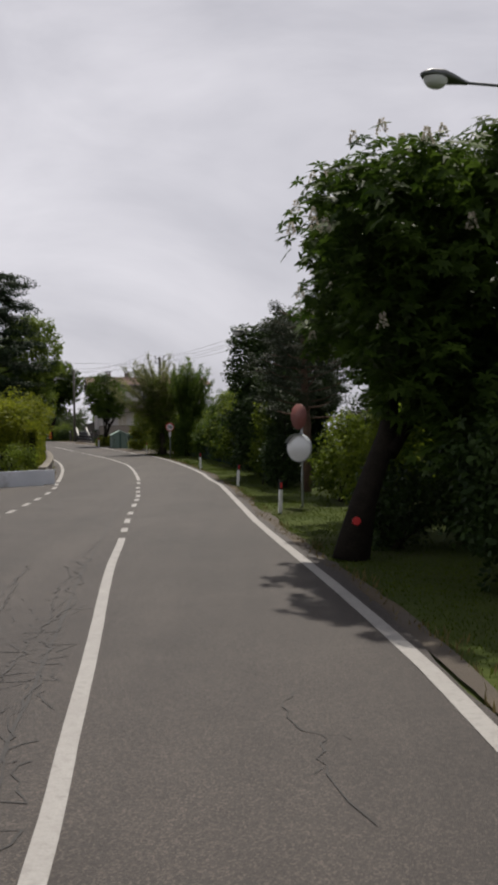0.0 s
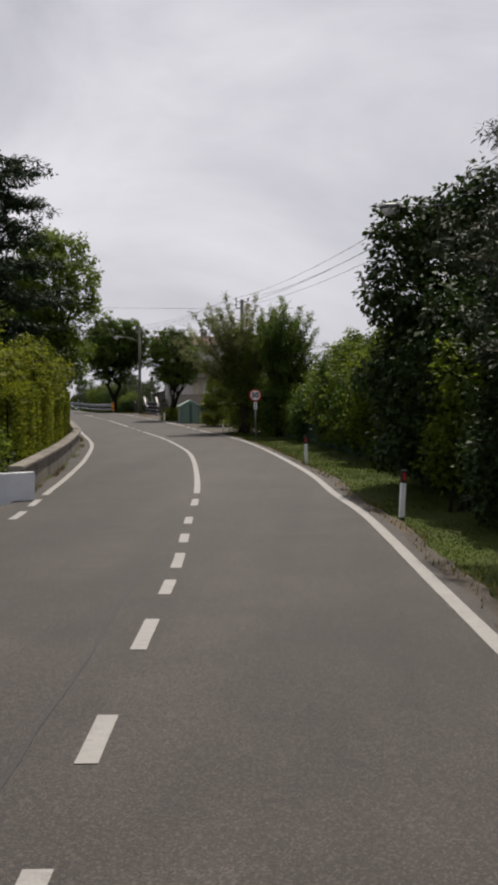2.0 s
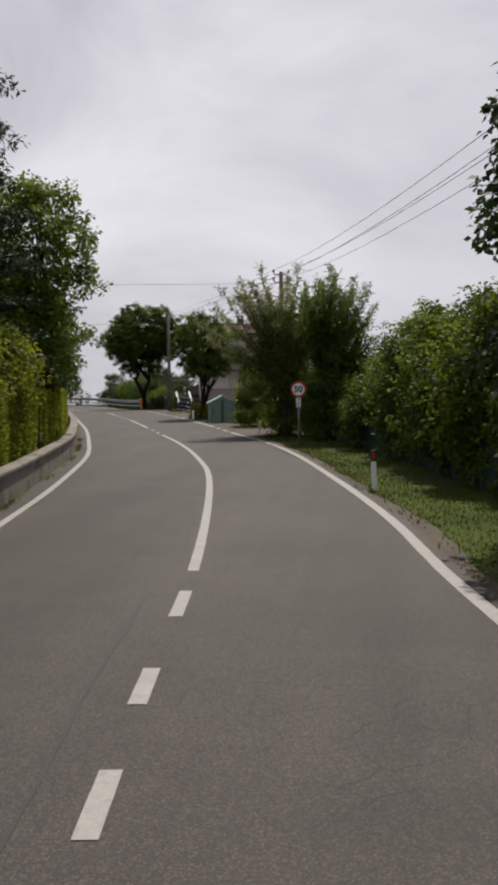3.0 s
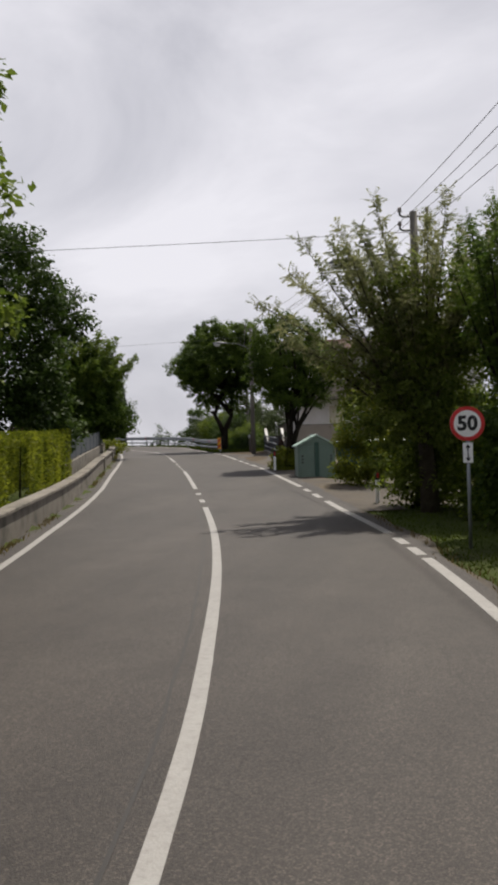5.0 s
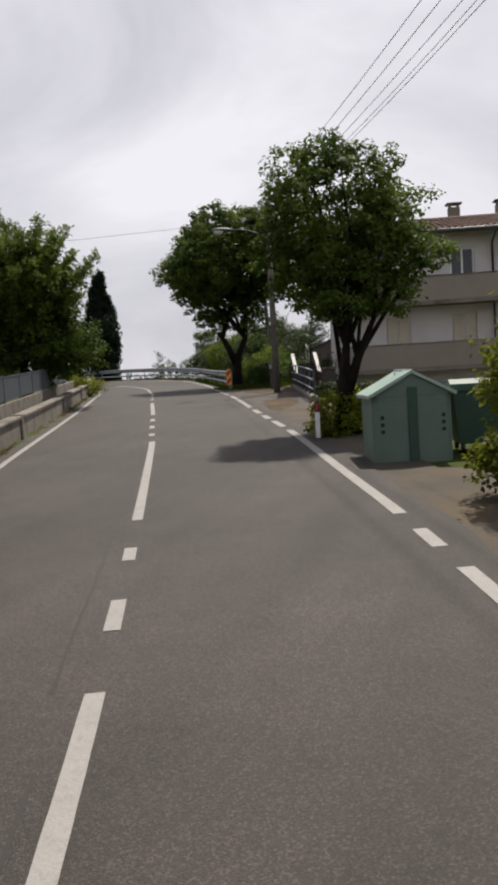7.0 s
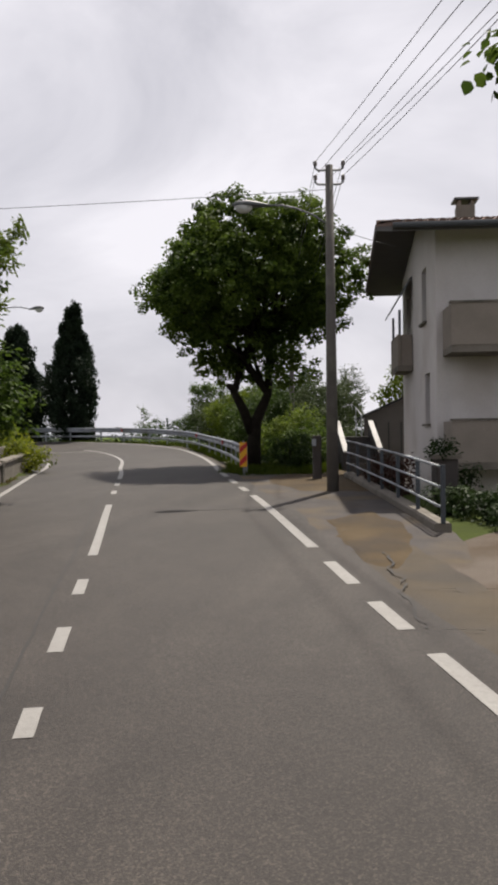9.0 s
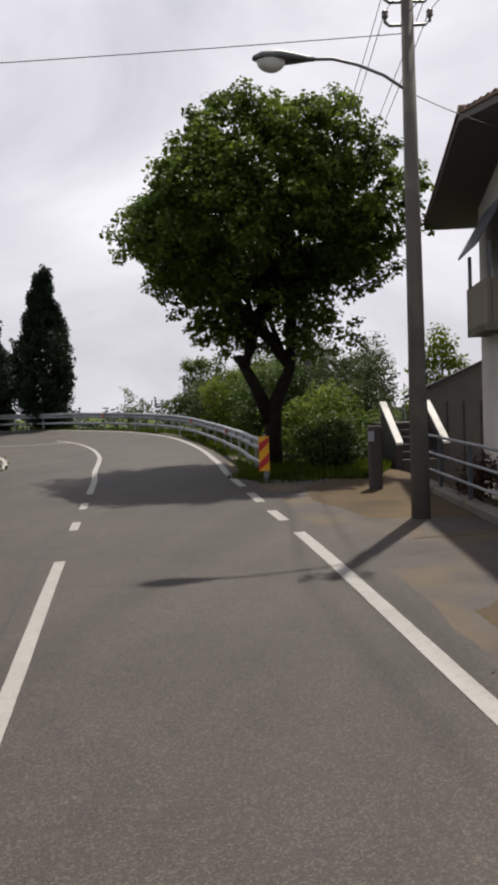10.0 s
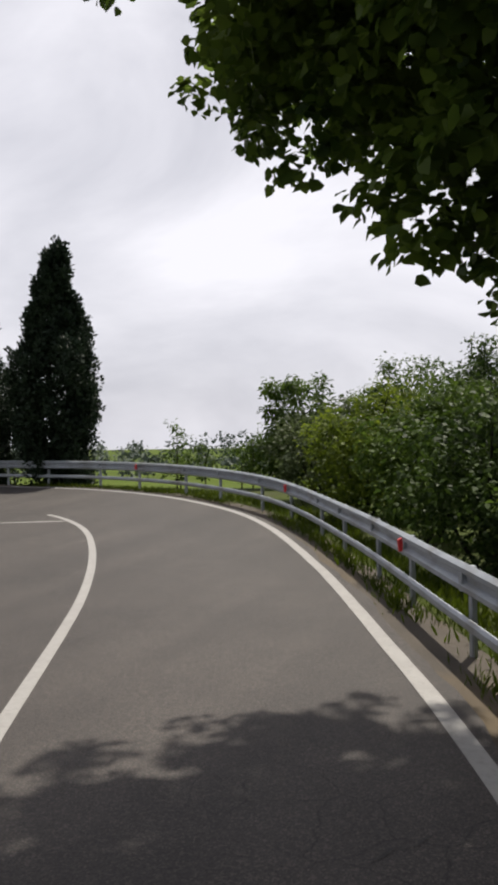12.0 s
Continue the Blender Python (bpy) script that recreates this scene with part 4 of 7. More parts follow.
def net_fence():
    """Low fence of dark green netting behind the verge."""
    line = resample(shifted(on(EDGE_R, 37.5, 58), 2.75), 60)
    t = thing("net_fence", float(line[0, 0]), float(line[0, 1]), float(land(*line[0])), "low dark green netting fence in front of the hedgerow", "fence")
    for i in range(0, len(line) - 5, 5):
        x, y = line[i]
        z = float(land(x, y))
        part("fence_post", Build().tube([(x, y, z - 0.1), (x, y, z + 0.98)], 0.022, 8).mesh("fence_post", M_BIN_D), t)
        b = Build()
        b.sweep([(p, q, float(land(p, q)) + 0.02 + 0.012 * math.sin(p * 9)) for p, q in line[i:i + 6]], [(0.006, 0), (0.006, 0.9), (-0.006, 0.9), (-0.006, 0)], True)
        part("netting", b.mesh("netting", M_NET), t)


net_fence()


# ---- guard rail round the bend ----
def guard_rail():
    i0 = int(np.argmax(EDGE_R[:, 1] > 96.3))
    line = shifted(EDGE_R[i0:], 0.72)
    t = thing("guard_rail", float(line[0, 0]), float(line[0, 1]), float(gz(line[0, 1])), "galvanised steel guard rail with a lower rail and red reflectors", "guard rail")

    def zr(p, q):
        return float(gz(q))
    beam = [(-0.02, 0.0), (-0.075, 0.035), (-0.075, 0.085), (-0.015, 0.125), (-0.015, 0.175), (-0.075, 0.215), (-0.075, 0.265), (-0.02, 0.3), (-0.012, 0.3), (-0.065, 0.262), (-0.065, 0.218), (-0.004, 0.178), (-0.004, 0.122), (-0.065, 0.082), (-0.065, 0.038), (-0.012, 0.0)]
    step = 9
    post = Build().box(pose(0, 0, 0), 0.1, 0.06, 1.16, 0.008).mesh("rail_post", M_STEEL)
    block = Build().box(pose(0, 0, 0), 0.14, 0.09, 0.24, 0.012).mesh("spacer", M_STEEL)
    lens = Build().prism(pose(0, 0, 0, 90, 0, 0), [(-0.06, -0.085), (0.06, -0.085), (0.07, 0.07), (0, 0.1), (-0.07, 0.07)], -0.03, 0.03, 0.008).mesh("reflector", M_RED)
    for j, i in enumerate(range(0, len(line) - step, step)):
        seg = line[i:i + step + 1]
        end = 0 if i else 1
        pts = [(p, q, zr(p, q) + 0.61) for p, q in seg]
        part("beam", Build().sweep(pts, beam, True).mesh("beam", M_STEEL), t)
        low = [(p, q, zr(p, q) + 0.28) for p, q in seg]
        part("lower_rail", Build().sweep(low, [(-0.07, 0.0), (-0.1, 0.03), (-0.1, 0.09), (-0.07, 0.12), (-0.055, 0.12), (-0.055, 0.0)], True).mesh("lower_rail", M_STEEL), t)
        for k in (0, 4):
            p, q = seg[k]
            d = seg[k + 1] - seg[k]
            a = math.degrees(math.atan2(d[1], d[0]))
            o = under(new("rail_post", post), t)
            o.matrix_basis = pose(p + 0.06 * math.sin(radians(a)), q - 0.06 * math.cos(radians(a)), zr(p, q) - 0.28, 0, 0, a)
            o = under(new("spacer", block), t)
            o.matrix_basis = pose(p, q, zr(p, q) + 0.63, 0, 0, a + 90)
            if k == 0 and j % 2 == 0:
                o = under(new("reflector", lens), t)
                o["label"] = "red reflector"
                o.matrix_basis = pose(p - 0.06 * math.sin(radians(a)), q + 0.06 * math.cos(radians(a)), zr(p, q) + 0.76, 0, 0, a - 90)


guard_rail()


def striped_board():
    """Obstacle board with slanting yellow and red stripes on a post."""
    x, y = -23.12, 95.95
    z = float(gz(y))
    t = thing("striped_board", x, y, z, "upright yellow and red striped warning board by the tree", "road sign")
    part("post", Build().tube([(x, y + 0.05, z - 0.1), (x, y + 0.05, z + 1.05)], 0.03, 10).mesh("post", M_STEEL), t)
    m = pose(x, y, z + 0.24, 0, 0, 20)
    part("board", Build().box(m @ pose(0, 0.012, 0), 0.23, 0.02, 0.76, 0.004).mesh("board", M_YELLOW), t)
    w = 0.11
    for k in range(-1, 3):
        z0 = -0.02 + k * 0.42
        poly = [(-w, z0), (w, z0 + 0.22), (w, z0 + 0.42), (-w, z0 + 0.2)]
        poly = [(a, min(max(c, 0.01), 0.75)) for a, c in poly]
        if max(c for a, c in poly) - min(c for a, c in poly) < 0.06:
            continue
        v = [m @ Vector((a, -0.003, c)) for a, c in poly] + [m @ Vector((a, 0.0015, c)) for a, c in poly]
        part("stripe", Build().add(v, [(0, 1, 2, 3), (7, 6, 5, 4), (0, 4, 5, 1), (1, 5, 6, 2), (2, 6, 7, 3), (3, 7, 4, 0)]).mesh("stripe", M_RED), t, "red stripe")


striped_board()


# ---- poles, lamps, wires ----
def wire_pole(x, y, top, lean=(0, 0), r0=0.15, label="weathered grey concrete power pole with insulators"):
    z = float(land(x, y))
    t = thing("power_pole", x, y, z, label, "pole", "power poles")
    tx, ty = x + lean[0], y + lean[1]
    part("shaft", Build().tube([(x, y, z - 0.3), (x + (tx - x) * 0.5, y + (ty - y) * 0.5, (z + top) / 2), (tx, ty, top)], [r0, r0 * 0.8, r0 * 0.6], 14).mesh("shaft", M_POLE, True), t)
    for dz in (-0.12, -0.46):
        for s in (-1, 1):
            b = Build()
            b.tube([(tx, ty, top + dz), (tx + s * 0.26, ty + s * 0.08, top + dz), (tx + s * 0.32, ty + s * 0.1, top + dz + 0.05), (tx + s * 0.32, ty + s * 0.1, top + dz + 0.14)], 0.026, 6)
            part("bracket", b.mesh("bracket", M_DGREY), t)
            b = Build()
            b.tube([(tx + s * 0.32, ty + s * 0.1, top + dz + z2) for z2 in (0.1, 0.13, 0.16, 0.19, 0.23)], [0.03, 0.055, 0.04, 0.055, 0.025], 10)
            part("insulator", b.mesh("insulator", M_INSUL, True), t)
    return tx, ty


def street_lamp(name, head, foot, attach, label, pole=True):
    """Cobra-head lamp: head at the end of an arm from attach; foot is where its pole stands."""
    hx, hy, hz = head
    fx, fy = foot
    z = float(land(fx, fy))
    t = thing(name, fx, fy, z, label, "street lamp", "street lamps")
    if pole:
        part("pole", Build().tube([(fx, fy, z - 0.2), (fx, fy, attach)], [0.09, 0.055], 12).mesh("pole", M_STEEL, True), t)
    d = Vector((fx - hx, fy - hy, 0)).normalized()
    h = Vector(head)
    a0 = h + d * 0.72 + Vector((0, 0, 0.0))
    mid = (a0 + Vector((fx, fy, attach))) / 2 + Vector((0, 0, 0.16))
    part("arm", Build().tube([a0, a0.lerp(mid, 0.5) + Vector((0, 0, 0.05)), mid, mid.lerp(Vector((fx, fy, attach)), 0.5) + Vector((0, 0, 0.05)), (fx, fy, attach)], 0.024, 8).mesh("arm", M_LAMP, True), t)
    s = Vector((-d.y, d.x, 0))
    rings, verts, faces = [(-0.1, 0.05, 0.03), (0.02, 0.15, 0.09), (0.26, 0.19, 0.12), (0.5, 0.13, 0.09), (0.74, 0.05, 0.05), (0.82, 0.04, 0.04)], [], []
    n = 12
    for u, w, hh in rings:
        for k in range(n):
            an = 2 * math.pi * k / n
            verts.append(h + d * u + s * (w * math.cos(an)) + Vector((0, 0, max(-0.35 * hh, hh * math.sin(an)))))
    for i in range(len(rings) - 1):
        faces += [(i * n + k, i * n + (k + 1) % n, (i + 1) * n + (k + 1) % n, (i + 1) * n + k) for k in range(n)]
    faces += [tuple(range(n)), tuple((len(rings) - 1) * n + k for k in range(n))]
    part("housing", Build().add(verts, faces).mesh("housing", M_LAMP, True), t)
    verts, faces = [], []
    for j in range(5):
        ph = j / 4 * math.pi / 2
        for k in range(n):
            an = 2 * math.pi * k / n
            verts.append(h + d * (0.17 + 0.22 * math.cos(ph) * math.cos(an)) + s * (0.16 * math.cos(ph) * math.sin(an)) + Vector((0, 0, -0.035 - 0.16 * math.sin(ph))))
    for i in range(4):
        faces += [(i * n + k, i * n + (k + 1) % n, (i + 1) * n + (k + 1) % n, (i + 1) * n + k) for k in range(n)]
    part("lens", Build().add(verts, faces).mesh("lens", M_LENS, True), t, "clear bowl lens")


def wire(a, b, sag, r=0.007, label="dark overhead wire strung between poles"):
    a, b = Vector(a), Vector(b)
    pts = [a.lerp(b, i / 16) - Vector((0, 0, sag * 4 * (i / 16) * (1 - i / 16))) for i in range(17)]
    o = new("overhead_wire", Build().tube(pts, r, 5).mesh("overhead_wire", M_WIRE))
    tagged(o, label, "wire", "overhead wires")


POLES = [(7.3, 16.4, 7.4), (-6.6, 62.4, 8.3), (-19.3, 91.25, 10.2), (-25.2, 109.8, 9.6)]
for x, y, top in POLES:
    wire_pole(x, y, top)
ends = []
for x, y, top in POLES:
    ends.append([(x + s * 0.32, y + s * 0.1, top + dz + 0.2) for dz in (-0.12, -0.46) for s in (-1, 1)])
for j in range(len(ends) - 1):
    for k in range(4):
        wire(ends[j][k], ends[j + 1][k], 1.05 if j == 0 else 0.3)
for k in range(4):
    wire(ends[0][k], (ends[0][k][0] + 14, -32 + k, 9.2), 0.4)
wire((-6.6, 62.4, 7.8), (-34, 57.5, 8.2), 0.1)
wire((-19.3, 91.25, 9.62), (-27, 88.4, 9.15), 0.02)
wire((-27, 88.4, 9.15), (-48, 80.6, 9.2), 0.3)
wire((-19.3, 91.25, 8.75), (-17.9, 92.6, 8.42), 0.04)
wire((-19.3, 91.25, 9.9), (-8.5, 70.0, 9.4), 0.3)
street_lamp("street_lamp", (3.3, 13.4, 7.4), (7.0, 15.2), 7.25, "grey cobra-head street lamp over the verge")
street_lamp("street_lamp", (-0.35, 36.05, 6.5), (2.6, 37.2), 6.55, "grey cobra-head street lamp half hidden by leaves")
street_lamp("street_lamp", (-8.6, 62.3, 7.2), (-6.6, 62.4), 7.1, "grey cobra-head lamp on an arm among the leaves", False)
street_lamp("street_lamp", (-21.35, 90.3, 9.2), (-19.3, 91.25), 8.75, "grey cobra-head lamp on an arm from the power pole", False)
street_lamp("street_lamp", (-35.7, 105.0, 9.6), (-38.6, 105.6), 9.65, "grey cobra-head street lamp at the bend")


# ---- signs and delineators ----
def delineator(x, y, lean=0.0):
    z = float(land(x, y))
    t = thing("delineator_post", x, y, z, "white plastic delineator post with black and red top", "delineator", "delineator posts")
    m = pose(x, y, z - 0.1, 0, lean, 15)
    ring = [(-0.052, 0.026), (-0.044, -0.03), (0.044, -0.03), (0.052, 0.026), (0.026, 0.044), (-0.026, 0.044)]
    part("post", Build().prism(m, ring, 0, 0.72, 0.0).mesh("post", M_WHITE), t)
    part("band", Build().prism(m, [(a * 1.02, c * 1.02) for a, c in ring], 0.722, 0.96, 0.012).mesh("band", M_BLACK), t, "black top band")
    part("reflector", Build().box(m @ pose(0, -0.037, 0.77), 0.05, 0.012, 0.14, 0.003).mesh("reflector", M_RED), t, "red reflector")


for x, y, a in ((1.12, 22.3, 2), (-0.22, 32.4, 3), (-2.35, 43.0, -2), (-7.75, 63.0, 1), (-13.55, 74.7, 0)):
    delineator(x, y, a)


def text_mesh(text, size, depth, mat, bold=0.0):
    c = bpy.data.curves.new("text", "FONT")
    c.body, c.size, c.extrude, c.align_x, c.align_y, c.resolution_u = text, size, depth, "CENTER", "CENTER", 3
    c.offset = bold
    o = bpy.data.objects.new("text", c)
    me = bpy.data.meshes.new_from_object(o)
    bpy.data.objects.remove(o)
    me.materials.clear()
    me.materials.append(mat)
    return me


def speed_sign():
    x, y = -5.24, 55.93
    z = float(land(x, y))
    t = thing("speed_sign", x, y, z, "round speed limit sign with a red rim on a grey post", "road sign")
    part("post", Build().tube([(x, y, z - 0.2), (x, y, z + 2.3)], 0.03, 12).mesh("post", M_STEEL, True), t)
    m = pose(x, y - 0.05, z + 2.06, 90, 0, 13)
    part("plate", Build().disc(m @ pose(0, 0, -0.012), 0.285, 0.012, 36).mesh("plate", M_GREY), t)
    rim, n = Build(), 36
    v = []
    for rad, dz in ((0.285, 0.001), (0.285, 0.006), (0.222, 0.006), (0.222, 0.001)):
        v += [m @ Vector((rad * math.cos(2 * math.pi * k / n), rad * math.sin(2 * math.pi * k / n), dz)) for k in range(n)]
    f = []
    for i in range(4):
        f += [(i * n + k, i * n + (k + 1) % n, ((i + 1) % 4) * n + (k + 1) % n, ((i + 1) % 4) * n + k) for k in range(n)]
    part("rim", rim.add(v, f).mesh("rim", M_RED), t, "red rim")
    part("face", Build().disc(m @ pose(0, 0, 0.001), 0.221, 0.003, 36).mesh("face", M_WHITE), t, "white face")
    o = part("numeral", text_mesh("50", 0.33, 0.002, M_BLACK, 0.012), t, "black figures 50")
    o.matrix_basis = m @ pose(0, -0.005, 0.007)
    m2 = pose(x, y - 0.05, z + 1.58, 90, 0, 13)
    part("lower_plate", Build().box(m2 @ pose(0, 0, -0.01), 0.16, 0.33, 0.01, 0.004).mesh("lower_plate", M_WHITE), t, "small white plate")
    for s in (1, -1):
        b = Build()
        b.box(m2 @ pose(0, s * 0.05, 0.001), 0.022, 0.09, 0.002)
        b.prism(m2, [(-0.042, s * 0.08), (0.042, s * 0.08), (0, s * 0.145)][::s], 0.001, 0.003)
        part("arrow", b.mesh("arrow", M_BLACK), t, "black arrow")


speed_sign()


def mirror_sign():
    """Round traffic mirror with a second disc above it, seen from an angle."""
    x, y = 1.75, 24.2
    z = float(land(x, y))
    t = thing("traffic_mirror", x, y, z, "round convex traffic mirror and a red disc darkened as backlit on one post", "road sign")
    part("post", Build().tube([(x + 0.08, y + 0.08, z - 0.2), (x + 0.08, y + 0.08, z + 2.85)], 0.032, 12).mesh("post", M_GREY, True), t)

    def dish(m, rad, bulge, n=36):
        v, f = [m @ Vector((0, 0, bulge))], []
        for j in range(1, 6):
            for k in range(n):
                a = 2 * math.pi * k / n
                u = j / 5
                v.append(m @ Vector((rad * u * math.cos(a), rad * u * math.sin(a), bulge * (1 - u * u))))
        f += [(0, 1 + k, 1 + (k + 1) % n) for k in range(n)]
        for j in range(4):
            f += [(1 + j * n + k, 1 + (j + 1) * n + k, 1 + (j + 1) * n + (k + 1) % n, 1 + j * n + (k + 1) % n) for k in range(n)]
        return Build().add(v, f)
    m = pose(x - 0.02, y - 0.08, z + 1.68, 90, 0, -34)
    part("mirror", dish(m, 0.385, 0.06).mesh("mirror", M_MIRRORFACE, True), t, "pale convex mirror")
    part("mirror_back", Build().disc(m @ pose(0, 0, -0.06), 0.405, 0.055, 36).mesh("mirror_back", M_GREY), t, "grey backing")
    hood = Build()
    hv, hf = [], []
    for k in range(15):
        a = radians(20 + 140 * k / 14)
        for dz in (-0.02, 0.14):
            hv.append(m @ Vector((0.415 * math.cos(a), 0.415 * math.sin(a), dz)))
    hf = [(2 * k, 2 * k + 1, 2 * k + 3, 2 * k + 2) for k in range(14)]
    part("hood", hood.add(hv, hf).mesh("hood", M_GREY), t, "curved visor")
    m = pose(x + 0.0, y - 0.02, z + 2.58, 90, 0, -56)
    part("disc", Build().disc(m, 0.37, 0.02, 36).mesh("disc", M_BACKLIT_RED, True), t, "red disc in a dark backlit tone")


M_MIRRORFACE = surface("mirror_face", (0.55, 0.56, 0.56), (0.66, 0.67, 0.67), 2.0, 0.3, 0.25, 0.02, 30.0)
# red darkened in the colour itself so the disc reads as backlit
M_BACKLIT_RED = surface("backlit_red", (0.12, 0.035, 0.03), (0.2, 0.07, 0.055), 4.0, 0.6, 0, 0.1, 40.0)
mirror_sign()


# ---- collection bin and wheeled bins ----
def collection_bin():
    x, y, z = -11.3, 72.0, 1.45
    t = thing("recycling_bin", x, y, z, "pale green plastic recycling bank with a gabled lid on the gravel", "recycling bin")
    m = pose(x, y, z, 0, 0, 20)
    w, d, h = 0.68, 0.6, 1.22
    ring = [(-w + 0.1, -d), (w - 0.1, -d), (w, -d + 0.1), (w, d - 0.1), (w - 0.1, d), (-w + 0.1, d), (-w, d - 0.1), (-w, -d + 0.1)]
    part("body", Build().prism(m, ring, 0.06, h, 0.02).mesh("body", M_BIN), t)
    part("skirt", Build().prism(m, [(a * 0.97, c * 0.97) for a, c in ring], 0, 0.058, 0).mesh("skirt", M_BIN_D), t)
    rise = 0.36
    gable = [m @ Vector(p) for dy in (-d, d) for p in ((-w, dy, h - 0.003), (w, dy, h - 0.003), (0, dy, h + rise))]
    part("gable", Build().add(gable, [(0, 1, 2), (5, 4, 3), (0, 3, 4, 1), (1, 4, 5, 2), (2, 5, 3, 0)]).mesh("gable", M_BIN), t)
    # lid slopes in a paler green, sunlight put into the colour
    for s in (-1, 1):
        v = []
        for dy in (-d - 0.05, d + 0.05):
            v += [m @ Vector(p) for p in ((s * (w + 0.07), dy, h - 0.03), (s * (w + 0.07), dy, h + 0.03), (s * 0.01, dy, h + rise + 0.06), (s * 0.01, dy, h + rise + 0.004))]
        part("lid", Build().add(v, [(0, 1, 2, 3), (7, 6, 5, 4), (0, 4, 5, 1), (1, 5, 6, 2), (2, 6, 7, 3), (3, 7, 4, 0)]).mesh("lid", M_BIN_TOP), t, "sloping lid, coloured paler as if sunlit")
    part("front_panel", Build().box(m @ pose(0, -d - 0.012, 0.1), 0.16, 0.03, 1.26, 0.008).mesh("front_panel", M_BIN_D), t, "dark green front strip")
    for s in (-1, 1):
        for k in range(3):
            part("vent", Build().disc(m @ pose(s * 0.52, -d + 0.002, 0.62 + 0.12 * k, 90), 0.035, 0.012, 12).mesh("vent", M_BLACK), t)
    part("hook", Build().tube([m @ Vector((-0.16, 0, h + 0.35)), m @ Vector((-0.16, 0, h + 0.42)), m @ Vector((0.16, 0, h + 0.42)), m @ Vector((0.16, 0, h + 0.35))], 0.02, 8).mesh("hook", M_STEEL), t)


collection_bin()


def wheeled_bin(x, y, turn):
    z = float(land(x, y)) + 0.02
    t = thing("wheeled_bin", x, y, z, "dark green plastic wheeled waste container behind leaves", "waste bin", "wheeled bins")
    m = pose(x, y, z, 0, 0, turn)
    v = []
    for sx, sy, zz in ((0.5, 0.36, 0.14), (0.62, 0.46, 1.05), (0.65, 0.48, 1.08)):
        v += [m @ Vector((a * sx, c * sy, zz)) for a, c in ((-1, -1), (1, -1), (1, 1), (-1, 1))]
    f = [(3, 2, 1, 0)] + [(j * 4 + i, j * 4 + (i + 1) % 4, (j + 1) * 4 + (i + 1) % 4, (j + 1) * 4 + i) for j in range(2) for i in range(4)] + [(8, 9, 10, 11)]
    part("body", Build().add(v, f).mesh("body", M_BIN_D), t)
    lid = Build()
    lid.sweep([m @ Vector((-0.67, 0, 1.085)), m @ Vector((0.67, 0, 1.085))], [(-0.5, 0), (-0.5, 0.03), (-0.3, 0.14), (0.3, 0.2), (0.5, 0.12), (0.5, 0)], True)
    part("lid", lid.mesh("lid", M_BIN_D), t)
    for sx in (-0.45, 0.45):
        for sy in (-0.3, 0.3):
            part("wheel", Build().disc(m @ pose(sx - 0.03, sy, 0.075, 0, 90, 0), 0.075, 0.06, 14).mesh("wheel", M_BLACK), t)


wheeled_bin(-10.0, 72.75, 15)
wheeled_bin(-8.55, 72.6, 12)


# ---- railing along the pavement ----
def railing():
    a, c = np.array([-16.2, 85.3]), np.array([-19.8, 95.8])
    t = thing("railing", float(a[0]), float(a[1]), float(gz(85.3)), "grey tubular steel railing on a concrete kerb", "railing")
    n = 6
    pts = [a + (c - a) * k / n for k in range(n + 1)]
    zz = [float(gz(p[1])) for p in pts]
    b = Build()
    b.sweep([(p[0], p[1], z - 1.6) for p, z in zip(pts, zz)], [(0.14, 0), (0.14, 1.68), (0.11, 1.7), (-0.11, 1.7), (-0.14, 1.68), (-0.14, 0)], True)
    part("kerb", b.mesh("kerb", M_CONCRETE), t, "mossy concrete kerb")
    for p, z in zip(pts, zz):
        part("post", Build().box(pose(p[0], p[1], z + 0.09, 0, 0, 20), 0.07, 0.07, 0.96, 0.01).mesh("post", M_FENCE), t)
    for k in range(n):
        for h, r in ((0.37, 0.022), (0.69, 0.022), (1.02, 0.026)):
            part("rail", Build().tube([(pts[k][0] - 0.05, pts[k][1], zz[k] + h), (pts[k + 1][0] - 0.05, pts[k + 1][1], zz[k + 1] + h)], r, 8).mesh("rail", M_STEEL if h > 1 else M_GREY, True), t)


railing()


def gate_pillar(x, y, low, high, wide, label, cap):
    z = float(gz(y))
    t = thing("gate_pillar", x, y, z + low, label, "pillar")
    part("shaft", Build().box(pose(x, y, z + low, 0, 0, 20), wide, wide, high - low, 0.03).mesh("shaft", M_PAVE), t)
    if cap:
        part("cap", Build().box(pose(x, y, z + high + 0.002, 0, 0, 20), wide + 0.1, wide + 0.1, 0.09, 0.03).mesh("cap", M_CONCRETE), t)
    else:
        part("plate", Build().box(pose(x - 0.05, y - wide / 2 - 0.03, z + high - 0.3, 0, 0, 20), 0.12, 0.02, 0.2, 0.004).mesh("plate", M_GREY), t, "small pale plate")


gate_pillar(-16.45, 88.8, -1.2, 0.9, 0.45, "square dark stone pillar beside the railing end", True)
gate_pillar(-20.5, 94.75, -0.25, 1.22, 0.24, "slim dark stone gate pillar in front of the steps", False)


